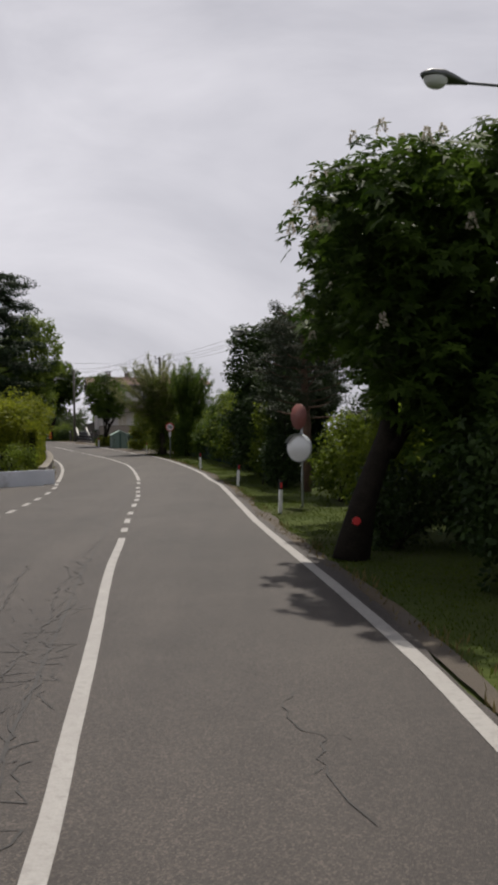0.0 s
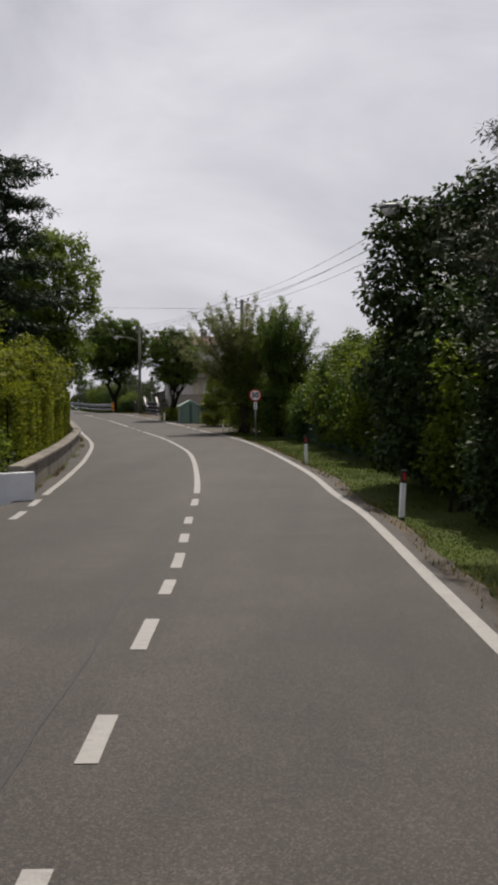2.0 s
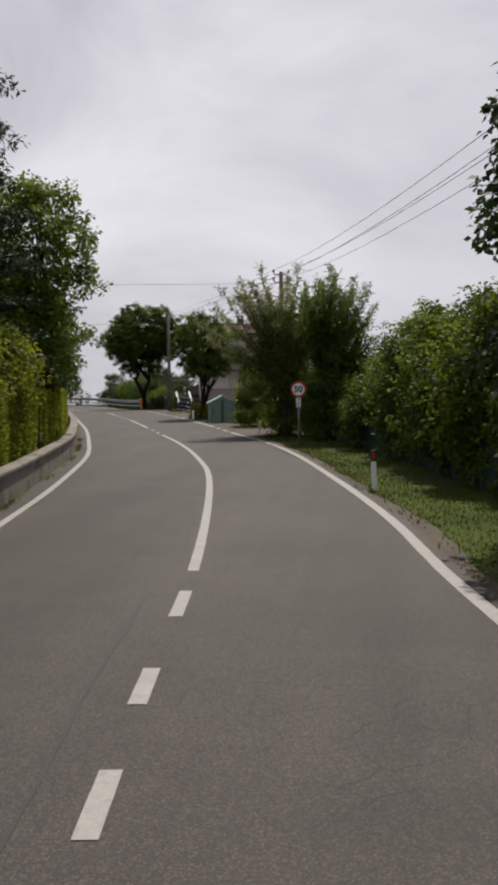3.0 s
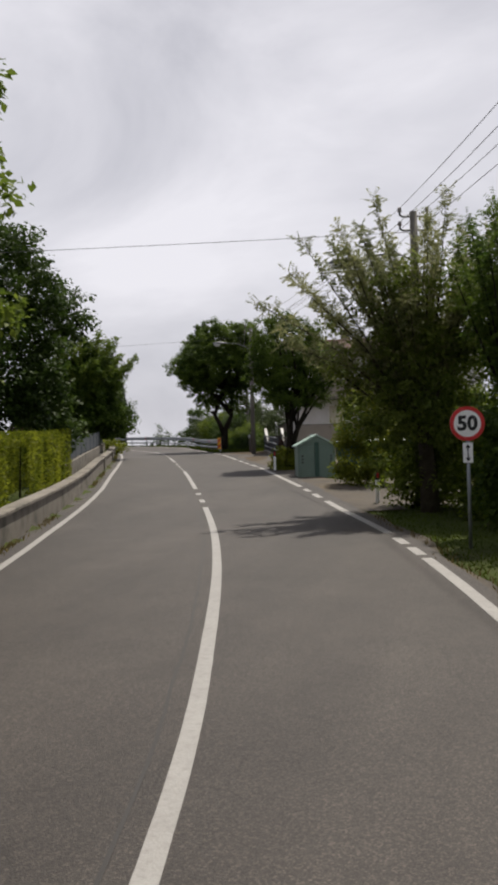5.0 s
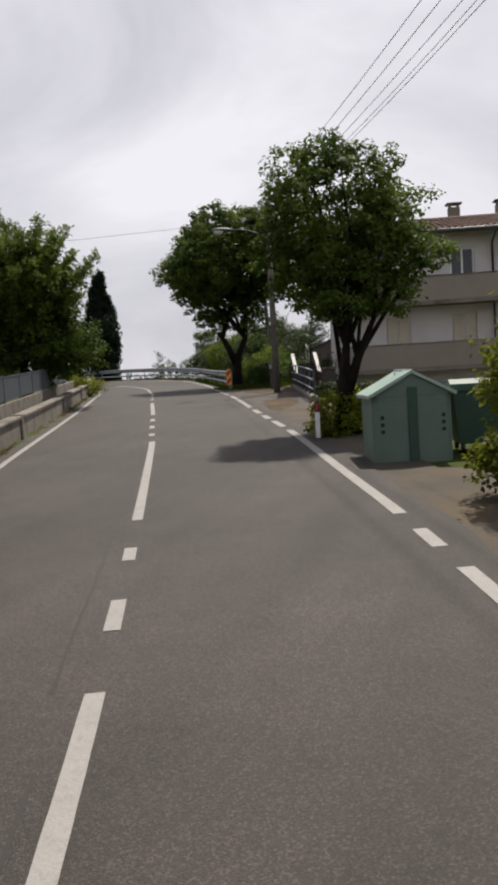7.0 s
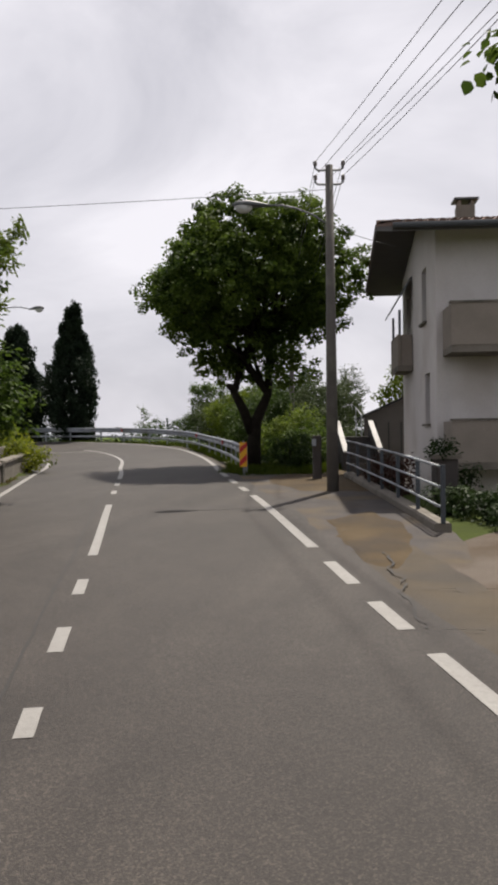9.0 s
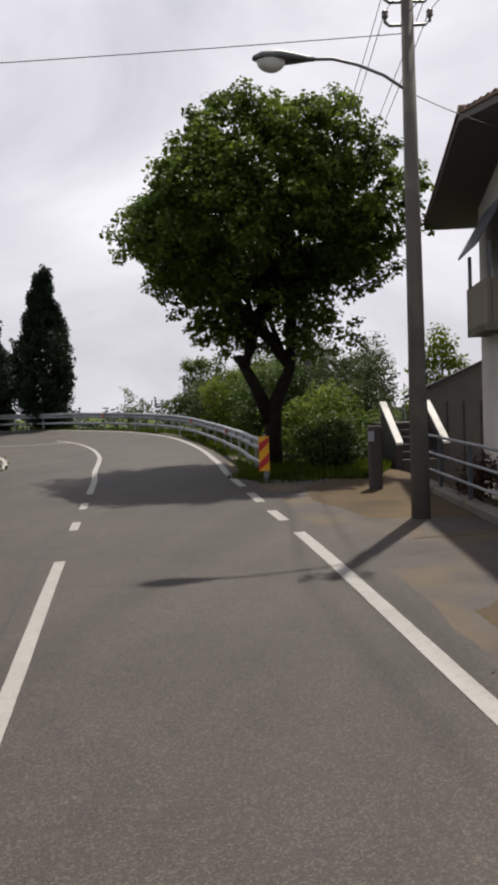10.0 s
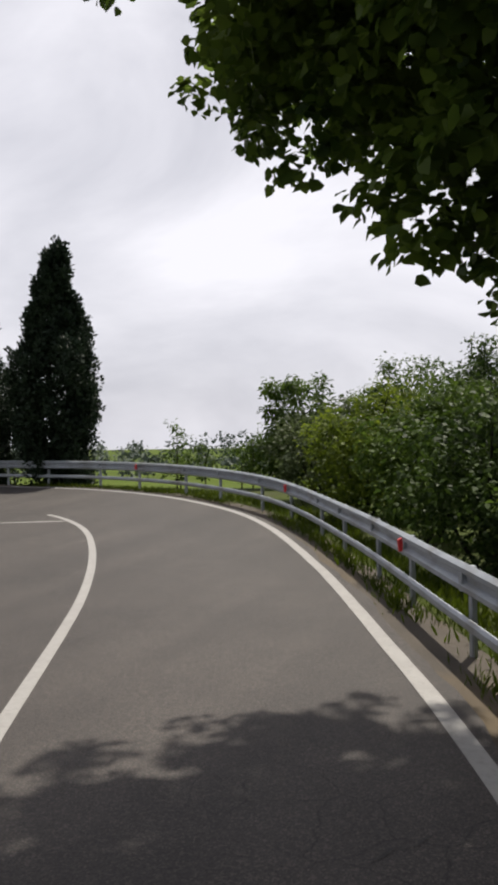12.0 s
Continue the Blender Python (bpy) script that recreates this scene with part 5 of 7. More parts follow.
def garden_stairs():
    """Six stone steps between two cheek walls with white sloping copings."""
    foot = Vector((-20.58, 99.37, 0))
    along = Vector((-0.37, 0.93, 0)).normalized()
    across = Vector((along.y, -along.x, 0))
    z0 = 2.5
    t = thing("garden_stairs", foot.x, foot.y, float(land(foot.x, foot.y)), "dark stone steps between walls with white sloping copings", "stairs")
    turn = math.degrees(math.atan2(along.y, along.x)) - 90
    for k in range(6):
        c = foot + across * 0.6 + along * (0.13 + 0.26 * k)
        part("step", Build().box(pose(c.x, c.y, z0 - 0.6, 0, 0, turn), 1.03, 0.27, 0.6 + 0.18 * (k + 1), 0.012).mesh("step", M_STRAP), t)
    c = foot + across * 0.6 + along * 2.2
    part("landing", Build().box(pose(c.x, c.y, z0 - 0.6, 0, 0, turn), 1.3, 1.2, 1.68, 0.02).mesh("landing", M_STRAP), t)
    for k, off in enumerate((0.0, 1.2)):
        a, b = foot + across * off, foot + across * off + along * 1.56
        h0, h1 = 3.08, 4.07
        side = across * 0.08
        v = [a - side, a + side, b + side, b - side]
        v = [Vector((p.x, p.y, z0 - 0.6)) for p in v] + [Vector((p.x, p.y, h)) for p, h in zip(v, (h0, h0, h1, h1))]
        wall = part("cheek_wall", Build().add(v, [(3, 2, 1, 0), (4, 5, 6, 7), (0, 1, 5, 4), (1, 2, 6, 5), (2, 3, 7, 6), (3, 0, 4, 7)]).mesh("cheek_wall", M_STRAP), t)
        side = across * 0.09
        a, b = a - along * 0.05, b + along * 0.03
        v = [a - side, a + side, b + side, b - side]
        lo = (h0 - 0.025, h0 - 0.025, h1 + 0.026, h1 + 0.026)
        v = [Vector((p.x, p.y, h)) for p, h in zip(v, lo)] + [Vector((p.x, p.y, h + 0.06)) for p, h in zip(v, lo)]
        part("coping", Build().add(v, [(3, 2, 1, 0), (4, 5, 6, 7), (0, 1, 5, 4), (1, 2, 6, 5), (2, 3, 7, 6), (3, 0, 4, 7)]).mesh("coping", M_COPING), wall, "white painted sloping coping")
    p, q = foot + across * 0.9 + along * 1.7, foot + across * 0.9 + along * 2.7
    b = Build().tube([(p.x, p.y, z0 + 1.0), (p.x, p.y, z0 + 1.85), (q.x, q.y, z0 + 2.15), (q.x, q.y, z0 + 1.0)], 0.02, 8)
    part("handrail", b.mesh("handrail", M_GREY), t)


garden_stairs()


# ---- house by the bend ----
def house():
    """Plastered house with two rows of balconies over a garage level and a low gabled tile roof."""
    ox, oy, turn = -16.85, 91.7, 13.5
    zb, ze = 0.0, 8.3
    W, D = 11.6, 7.2
    Z1, Z2 = 3.05, 5.68
    t = thing("house", ox, oy, zb, "cream plastered house with balconies and a low red tile roof", "house")
    m0 = pose(ox, oy, 0, 0, 0, turn)

    def wall_with_holes(name, origin, length, holes, thick=0.3, drawn=True, frame_mat=None):
        """A wall along local x from origin, with window openings (x, z, w, h) cut through."""
        xs = sorted({0, length, *[h[0] for h in holes], *[h[0] + h[2] for h in holes]})
        zs = sorted({zb, ze, *[h[1] for h in holes], *[h[1] + h[3] for h in holes]})
        b = Build()
        for i in range(len(xs) - 1):
            for j in range(len(zs) - 1):
                cx, cz = (xs[i] + xs[i + 1]) / 2, (zs[j] + zs[j + 1]) / 2
                if any(h[0] < cx < h[0] + h[2] and h[1] < cz < h[1] + h[3] for h in holes):
                    continue
                b.box(origin @ pose(cx, thick / 2, zs[j]), xs[i + 1] - xs[i], thick, zs[j + 1] - zs[j])
        me = b.mesh(name, M_PLASTER)
        bm = bmesh.new()
        bm.from_mesh(me)
        bmesh.ops.remove_doubles(bm, verts=bm.verts, dist=0.0005)
        bm.to_mesh(me)
        bm.free()
        part("wall", me, t)
        for hx, hz, hw, hh in holes:
            c = origin @ pose(hx + hw / 2, 0.16, hz)
            w = part("window", Build().box(c @ pose(0, 0.03, 0.03), hw - 0.06, 0.02, hh - 0.06).mesh("window", M_GLASS), t)
            b = Build()
            for sx in (-1, 0, 1):
                b.box(c @ pose(sx * (hw / 2 - 0.04 * abs(sx)), 0, 0), 0.07, 0.06, hh)
            b.box(c @ pose(0, 0, 0), hw, 0.058, 0.07)
            b.box(c @ pose(0, 0, hh - 0.07), hw, 0.058, 0.07)
            part("window_frame", b.mesh("window_frame", frame_mat or M_WHITE), w)
            if drawn:
                part("curtain", Build().box(c @ pose(0, 0.1, 0.05), hw - 0.1, 0.02, hh - 0.1).mesh("curtain", M_CURTAIN), w, "drawn beige curtain")
            part("sill", Build().box(c @ pose(0, -0.17, -0.06), hw + 0.16, 0.16, 0.055, 0.01).mesh("sill", M_CONCRETE), w)
            if hh > 1.9 and hz < 4 and drawn:
                for sx in (-1, 1):
                    part("shutter", Build().box(c @ pose(sx * hw * 0.24, -0.06, 0.02), hw * 0.45, 0.035, hh - 0.04, 0.006).mesh("shutter", M_CURTAIN), w, "closed beige shutter")
            if hh < 1.9 and name == "wall" and hw > 1.0:
                for sx in (-1, 1):
                    part("shutter", Build().box(c @ pose(sx * (hw / 2 + hw * 0.25), -0.185, 0), hw * 0.48, 0.035, hh, 0.006).mesh("shutter", M_SHUTTER), w, "dark open shutter")
    front = m0
    wall_with_holes("wall", front, W, [(2.2, Z1 + 0.05, 1.0, 2.1), (4.9, Z1 + 0.05, 1.0, 2.1), (8.0, 4.0, 1.1, 1.3), (1.6, Z2 + 0.05, 1.0, 2.1), (4.9, Z2 + 0.05, 1.0, 2.1), (8.0, 6.6, 1.1, 1.3)])
    left = m0 @ pose(0, D, 0, 0, 0, -90)
    wall_with_holes("wall", left, D, [(5.2, 3.95, 0.85, 1.3), (4.7, 6.6, 0.85, 1.4), (1.3, Z2 + 0.05, 0.9, 2.1)], drawn=False, frame_mat=M_SHUTTER)
    right = m0 @ pose(W, 0, 0, 0, 0, 90)
    wall_with_holes("wall", right, D, [(3.0, 4.2, 1.0, 1.3)])
    back = m0 @ pose(W, D, 0, 0, 0, 180)
    wall_with_holes("wall", back, W, [(5, 4.2, 1.0, 1.3)])
    for z in (Z1, Z2):
        part("floor_slab", Build().box(m0 @ pose(W / 2, D / 2, z - 0.25), W - 0.62, D - 0.62, 0.22).mesh("floor_slab", M_CONCRETE), t)
    # gable walls up to the ridge
    ov, rise = 1.1, 1.1
    x0, x1, y0, y1, ry = -ov, W + ov, -1.0, D + 1.0, D / 2
    sl = rise / (ry - y0)
    for gx in (0.0, W - 0.3):
        v = [m0 @ Vector((gx + dx, yy, zz)) for dx in (0, 0.3) for yy, zz in ((0, ze - 0.01), (D, ze - 0.01), (D, ze + sl * 1.0), (ry, ze + rise), (0, ze + sl * 1.0))]
        part("gable", Build().add(v, [(0, 1, 2, 3, 4), (9, 8, 7, 6, 5), (0, 5, 6, 1), (1, 6, 7, 2), (2, 7, 8, 3), (3, 8, 9, 4), (4, 9, 5, 0)]).mesh("gable", M_PLASTER), t)
    # wall heads between the gables
    for yy in (0.15, D - 0.15):
        part("wall_head", Build().box(m0 @ pose(W / 2, yy, ze + 0.002), W - 0.604, 0.296, sl * 1.0 - 0.006).mesh("wall_head", M_PLASTER), t)
    # two roof slopes with dark boarded undersides
    for s in (0, 1):
        ye = y0 if s == 0 else y1
        lo = [(x0, ye, ze), (x1, ye, ze), (x1, ry, ze + rise), (x0, ry, ze + rise)]
        v = [m0 @ Vector(p) for p in lo] + [m0 @ Vector((p[0], p[1], p[2] + 0.12)) for p in lo]
        part("eaves_board", Build().add(v, [(0, 1, 2, 3), (4, 5, 6, 7), (0, 1, 5, 4), (1, 2, 6, 5), (2, 3, 7, 6), (3, 0, 4, 7)]).mesh("eaves_board", M_SOFFIT), t, "dark boarded underside of the eaves")
        lo = [(x0 - 0.03, ye, ze + 0.123), (x1 + 0.03, ye, ze + 0.123), (x1 + 0.03, ry, ze + rise + 0.123), (x0 - 0.03, ry, ze + rise + 0.123)]
        v = [m0 @ Vector(p) for p in lo] + [m0 @ Vector((p[0], p[1], p[2] + 0.05)) for p in lo]
        roof = part("roof", Build().add(v, [(0, 1, 2, 3), (4, 5, 6, 7), (0, 1, 5, 4), (1, 2, 6, 5), (2, 3, 7, 6), (3, 0, 4, 7)]).mesh("roof", M_TILE), t)
        b = Build()
        for k in range(int((x1 - x0) / 0.25)):
            xx = x0 + 0.12 + k * 0.25
            for j in range(9):
                ya, yb = ye + (ry - ye) * j / 9, ye + (ry - ye) * (j + 1.04) / 9
                za, zb2 = ze + 0.19 + sl * abs(ya - ye), ze + 0.165 + sl * abs(yb - ye)
                b.tube([m0 @ Vector((xx, ya, za)), m0 @ Vector((xx, yb, zb2))], [0.092, 0.074], 6, j == 0)
        tagged(part("tiling", b.mesh("tiling", M_TILE), roof), "rows of half-round clay tiles", kind="stuff")
    part("ridge_tiles", Build().tube([m0 @ Vector((x0, ry, ze + rise + 0.19)), m0 @ Vector((x1, ry, ze + rise + 0.19))], 0.12, 8).mesh("ridge_tiles", M_TILE, True), t)
    b = Build().tube([m0 @ Vector((x0, y0 - 0.07, ze + 0.12)), m0 @ Vector((x1, y0 - 0.07, ze + 0.1))], 0.075, 8)
    part("gutter", b.mesh("gutter", M_DGREY, True), t)
    part("downpipe", Build().tube([m0 @ Vector((6.6, y0 - 0.05, ze + 0.05)), m0 @ Vector((6.6, -0.1, ze - 0.35)), m0 @ Vector((6.6, -0.1, 0.2))], 0.05, 8).mesh("downpipe", M_DGREY, True), t)
    # chimneys
    for cx, cy in ((1.5, 4.4), (3.6, 4.4), (5.85, 4.4), (8.0, 4.4)):
        zc = ze + rise - sl * (cy - ry)
        c = part("chimney", Build().box(m0 @ pose(cx, cy, zc - 0.3), 0.5, 0.45, 1.3, 0.02).mesh("chimney", M_CONCRETE), t)
        part("chimney_cap", Build().box(m0 @ pose(cx, cy, zc + 1.14), 0.7, 0.64, 0.06, 0.02).mesh("chimney_cap", M_DGREY), c)
        for s in (-1, 1):
            part("cap_foot", Build().box(m0 @ pose(cx + s * 0.18, cy, zc + 1.003), 0.09, 0.4, 0.135).mesh("cap_foot", M_PLASTER_B), c)
    b = Build()
    b.tube([m0 @ Vector((3.3, 4.0, ze + 0.9)), m0 @ Vector((3.3, 4.0, ze + 3.0))], 0.02, 6)
    for dz, w in ((2.9, 0.35), (2.7, 0.45), (2.45, 0.3)):
        b.tube([m0 @ Vector((3.3 - w, 4.0, ze + dz)), m0 @ Vector((3.3 + w, 4.0, ze + dz))], 0.012, 5)
    part("antenna", b.mesh("antenna", M_GREY), t)
    # balconies along the front
    for z in (Z1, Z2):
        bal = part("balcony", Build().box(m0 @ pose(4.45, -0.62, z - 0.16), 8.6, 1.22, 0.16).mesh("balcony", M_CONCRETE), t)
        part("parapet", Build().box(m0 @ pose(4.45, -1.18, z + 0.003), 8.6, 0.12, 0.93, 0.01).mesh("parapet", M_PLASTER_B), bal, "beige plaster parapet")
        part("parapet_coping", Build().box(m0 @ pose(4.45, -1.18, z + 0.936), 8.66, 0.17, 0.05, 0.01).mesh("parapet_coping", M_CONCRETE), bal)
        for sx in (0.21, 8.69):
            part("parapet_end", Build().box(m0 @ pose(sx, -0.56, z + 0.003), 0.12, 1.1, 0.927, 0.01).mesh("parapet_end", M_PLASTER_B), bal)
    # small balcony on the road side with a dark blind over it
    bal = part("balcony", Build().box(m0 @ pose(-0.23, 5.5, Z2 - 0.16), 0.44, 2.0, 0.16).mesh("balcony", M_CONCRETE), t)
    part("parapet", Build().box(m0 @ pose(-0.4, 5.5, Z2 + 0.003), 0.1, 2.0, 0.9, 0.01).mesh("parapet", M_PLASTER_B), bal)
    for yy in (4.56, 6.44):
        part("parapet_end", Build().box(m0 @ pose(-0.18, yy, Z2 + 0.003), 0.32, 0.1, 0.897, 0.01).mesh("parapet_end", M_PLASTER_B), bal)
        part("balcony_post", Build().box(m0 @ pose(-0.38, yy, Z2 + 0.91), 0.07, 0.07, 0.72).mesh("balcony_post", M_SHUTTER), bal)
    part("awning", Build().add([m0 @ Vector(p) for p in ((-0.02, 4.5, 8.3), (-0.02, 6.5, 8.3), (-0.62, 6.5, 7.3), (-0.62, 4.5, 7.3), (-0.02, 4.5, 8.24), (-0.02, 6.5, 8.24), (-0.62, 6.5, 7.24), (-0.62, 4.5, 7.24))], [(0, 1, 2, 3), (7, 6, 5, 4), (0, 4, 5, 1), (1, 5, 6, 2), (2, 6, 7, 3), (3, 7, 4, 0)]).mesh("awning", M_SHUTTER), bal, "dark awning over the side balcony")
    # garage level
    part("garage_door", Build().box(m0 @ pose(5.6, -0.03, 0.3), 2.5, 0.055, 2.1, 0.01).mesh("garage_door", M_GREY), t)
    part("plinth", Build().box(m0 @ pose(2.15, -0.028, 0.0), 4.28, 0.05, 1.05).mesh("plinth", M_CONCRETE), t, "dark cement plinth")


house()


def garden_shed():
    """Dark timber shed with a single sloping roof behind the steps."""
    x, y = -19.5, 103.6
    z = float(land(x, y))
    t = thing("garden_shed", x, y, z, "dark timber shed with a sloping roof behind the steps", "shed")
    m = pose(x, y, 0, 0, 0, 8)
    w, d = 1.15, 0.9
    lo, hi = 4.3, 5.3
    v = [m @ Vector(p) for yy in (-d, d) for p in ((-w, yy, z - 0.2), (w, yy, z - 0.2), (w, yy, hi), (-w, yy, lo))]
    part("shed_body", Build().add(v, [(0, 1, 2, 3), (7, 6, 5, 4), (0, 4, 5, 1), (1, 5, 6, 2), (2, 6, 7, 3), (3, 7, 4, 0)]).mesh("shed_body", M_SOFFIT), t)
    k = (hi - lo) / (2 * w)
    v = [m @ Vector(p) for yy in (-d - 0.2, d + 0.2) for p in ((-w - 0.25, yy, lo - 0.25 * k + 0.006), (w + 0.15, yy, hi + 0.15 * k + 0.006), (w + 0.15, yy, hi + 0.15 * k + 0.09), (-w - 0.25, yy, lo - 0.25 * k + 0.09))]
    part("shed_roof", Build().add(v, [(0, 1, 2, 3), (7, 6, 5, 4), (0, 4, 5, 1), (1, 5, 6, 2), (2, 6, 7, 3), (3, 7, 4, 0)]).mesh("shed_roof", M_DARK), t, "dark felted roof")
    for xx in (-0.7, -0.23, 0.23, 0.7):
        part("batten", Build().box(m @ pose(xx, -d - 0.012, z - 0.1), 0.05, 0.02, lo - z - 0.1).mesh("batten", M_DARK), t)


garden_shed()


# ---- vegetation, right of the road ----
def vegetation_right():
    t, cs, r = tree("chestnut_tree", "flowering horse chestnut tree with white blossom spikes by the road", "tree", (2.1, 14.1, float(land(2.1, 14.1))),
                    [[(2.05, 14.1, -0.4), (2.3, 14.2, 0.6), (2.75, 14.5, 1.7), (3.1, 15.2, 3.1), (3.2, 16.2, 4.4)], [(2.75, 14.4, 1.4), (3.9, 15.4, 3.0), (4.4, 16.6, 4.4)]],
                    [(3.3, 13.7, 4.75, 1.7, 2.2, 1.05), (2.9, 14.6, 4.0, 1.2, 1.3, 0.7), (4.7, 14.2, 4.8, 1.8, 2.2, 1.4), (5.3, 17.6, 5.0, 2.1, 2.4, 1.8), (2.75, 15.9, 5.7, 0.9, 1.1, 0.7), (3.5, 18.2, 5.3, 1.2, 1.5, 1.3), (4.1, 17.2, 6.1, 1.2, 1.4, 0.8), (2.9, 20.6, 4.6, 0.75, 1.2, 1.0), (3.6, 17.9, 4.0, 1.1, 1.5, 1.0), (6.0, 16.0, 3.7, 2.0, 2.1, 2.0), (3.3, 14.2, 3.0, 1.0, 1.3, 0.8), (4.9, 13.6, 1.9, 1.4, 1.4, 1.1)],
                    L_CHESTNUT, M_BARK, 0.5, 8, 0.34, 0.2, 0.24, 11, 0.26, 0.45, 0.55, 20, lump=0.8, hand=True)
    heart = np.array([4.0, 15.4, 4.2])
    # a spike at the end of the outermost shoot in each of many directions
    pick = []
    for k in range(64):
        a, h = k * 2.39996, -0.35 + 1.15 * (k + 0.5) / 64
        d = np.array([math.cos(a) * math.sqrt(1 - h * h), math.sin(a) * math.sqrt(1 - h * h), h])
        off = cs - heart
        along = off @ d
        apart = np.linalg.norm(off - along[:, None] * d, axis=1)
        best = cs[np.argmax(np.where(apart < 0.55, along, -9))]
        pick.append(best + d * 0.12 + np.array([0, 0, 0.08]))
    for p in pick:
        n = 60
        u = r.uniform(0, 1, n)
        a = r.uniform(0, 6.28, n)
        rad = 0.06 * (1.05 - u)
        pos = p + np.stack([rad * np.cos(a), rad * np.sin(a), u * 0.22], 1)
        way = np.stack([np.cos(a), np.sin(a), r.uniform(0.1, 0.9, n)], 1)
        part("blossom", quads_of("blossom", blades(pos, way, np.full(n, 0.05), 0.4, r), L_BLOSSOM), t, "white blossom spike")
    # red mark nailed to the trunk
    m = pose(2.13, 13.835, 0.3, 90, 0, 4)
    part("trunk_reflector", Build().disc(m, 0.07, 0.02, 16).mesh("trunk_reflector", M_RED), t, "small round red reflector")
    # shrubs under and behind it
    seeds = 100
    for x, y, sh, leaf, lab in (
            (3.9, 11.4, [(4.1, 11.2, 0.7, 1.3, 1.3, 1.3)], L_DARKBUSH, "dark shrub under the chestnut"),
            (5.0, 15.5, [(5.0, 15.5, 0.8, 1.7, 1.8, 1.5)], L_DARKBUSH, "dark shrub under the chestnut"),
            (4.6, 8.0, [(4.8, 7.6, 0.5, 1.3, 1.6, 1.1)], L_DARKBUSH, "dark shrub beside the verge"),
            (3.0, 15.4, [(3.0, 15.4, 0.35, 0.8, 1.0, 0.9)], L_DARKBUSH, "dark low shrub behind the chestnut trunk"),
            (3.3, 17.6, [(3.3, 17.6, 0.4, 0.8, 1.1, 0.8)], L_DARKBUSH, "dark low shrub behind the chestnut trunk"),
            (3.4, 19.5, [(3.4, 19.5, 0.9, 1.1, 1.7, 1.2), (3.9, 20.4, 1.9, 1.0, 1.3, 0.9), (4.9, 21.0, 1.3, 1.1, 1.4, 1.5)], L_BUSH, "bright green bush behind the mirror"),
            (3.1, 25.6, [(3.1, 25.6, 0.9, 1.0, 1.5, 1.1), (3.5, 26.0, 2.0, 0.9, 1.1, 0.7)], L_BUSH, "bright green bush behind the verge"),
            (6.0, 22.5, [(6.0, 22.5, 1.6, 1.8, 3.0, 2.2), (5.2, 24.5, 3.2, 1.2, 1.8, 1.1)], L_DARKBUSH, "dark tall bush in the garden"),
            (5.6, 29.5, [(5.8, 29.5, 1.3, 1.8, 3.0, 1.6)], L_DARKBUSH, "dark tall bush in the garden")):
        seeds += 1
        shrub("shrub", lab, "shrub", x, y, sh, leaf, seeds, 0.42, 36, 0.3, 0.13, 0.32, 6)
    tree("laurel_tree", "dark spreading evergreen tree behind the garden bushes", "tree", (7.2, 33.5, float(land(7.2, 33.5))), [[(7.2, 33.5, -0.3), (7.2, 33.5, 2.0), (7.1, 33.5, 3.4)]], [(7.0, 33.5, 3.4, 2.4, 2.4, 2.2), (5.2, 34.2, 2.4, 1.6, 1.8, 1.7), (8.6, 32.0, 2.2, 2.0, 2.0, 2.0)], L_DARKBUSH, M_BARK, 0.6, 34, 0.38, 0.17, 0.34, 39, 0.18)
    # pine
    r = np.random.RandomState(21)
    px, py, pz = 2.25, 29.6, float(land(2.25, 29.6))
    t = thing("pine_tree", px, py, pz, "thin reddish pine with an open dark crown", "tree")
    b = Build()
    b.tube([(px, py, pz - 0.1), (px + 0.05, py, 2.2), (px - 0.02, py, 4.3), (px - 0.1, py, 6.4)], [0.2, 0.16, 0.11, 0.03], 10)
    tips = []
    for k in range(40):
        zz = 2.5 + 3.7 * (k / 40) ** 0.9
        a = k * 2.4 + r.normal(0, 0.3)
        ln = (2.3 - 0.3 * (zz - 2.5)) * r.uniform(0.65, 1.1)
        e = np.array([px + ln * math.cos(a), py + ln * math.sin(a), zz + 0.35 * ln * r.uniform(0.3, 1)])
        s = np.array([px, py, zz])
        b.tube([tuple(s), tuple(s + (e - s) * 0.5 + np.array([0, 0, -0.08])), tuple(e)], [0.045, 0.03, 0.01], 5, False)
        for f in (0.55, 0.75, 0.92, 1.05):
            tips.append(s + (e - s) * f + r.normal(0, 0.16, 3))
            if f < 1:
                tips.append(s + (e - s) * f + r.normal(0, 0.3, 3))
    part("trunk", b.mesh("trunk", M_PINEBARK, True), t)
    part("crown", foliage("crown", np.array(tips), 120, 0.24, 0.12, 0.1, L_PINE, r, 0.0, 0.6), t)
    # leafy column of trees round the second lamp
    tree("bay_tree", "dense dark broadleaf tree grown together over the verge", "tree", (2.2, 37, float(land(2.2, 37))), [[(2.1, 37, 0), (2.1, 37, 2), (2.0, 37, 4)]],
         [(1.1, 37.4, 4.85, 1.45, 1.6, 1.5), (0.75, 37.4, 6.0, 0.9, 1.2, 0.8), (2.0, 37.2, 6.2, 1.1, 1.2, 0.9), (1.5, 37.2, 2.9, 1.7, 2.0, 1.6), (1.4, 34.6, 2.7, 1.0, 1.4, 1.4), (1.7, 36.4, 1.4, 1.8, 2.6, 1.2), (2.7, 35.4, 4.0, 1.2, 1.4, 1.4)], L_DARKBUSH, M_BARK, 0.5, 34, 0.33, 0.15, 0.36, 31, 0.16, 0.4, lump=0.7, thin=0.0)
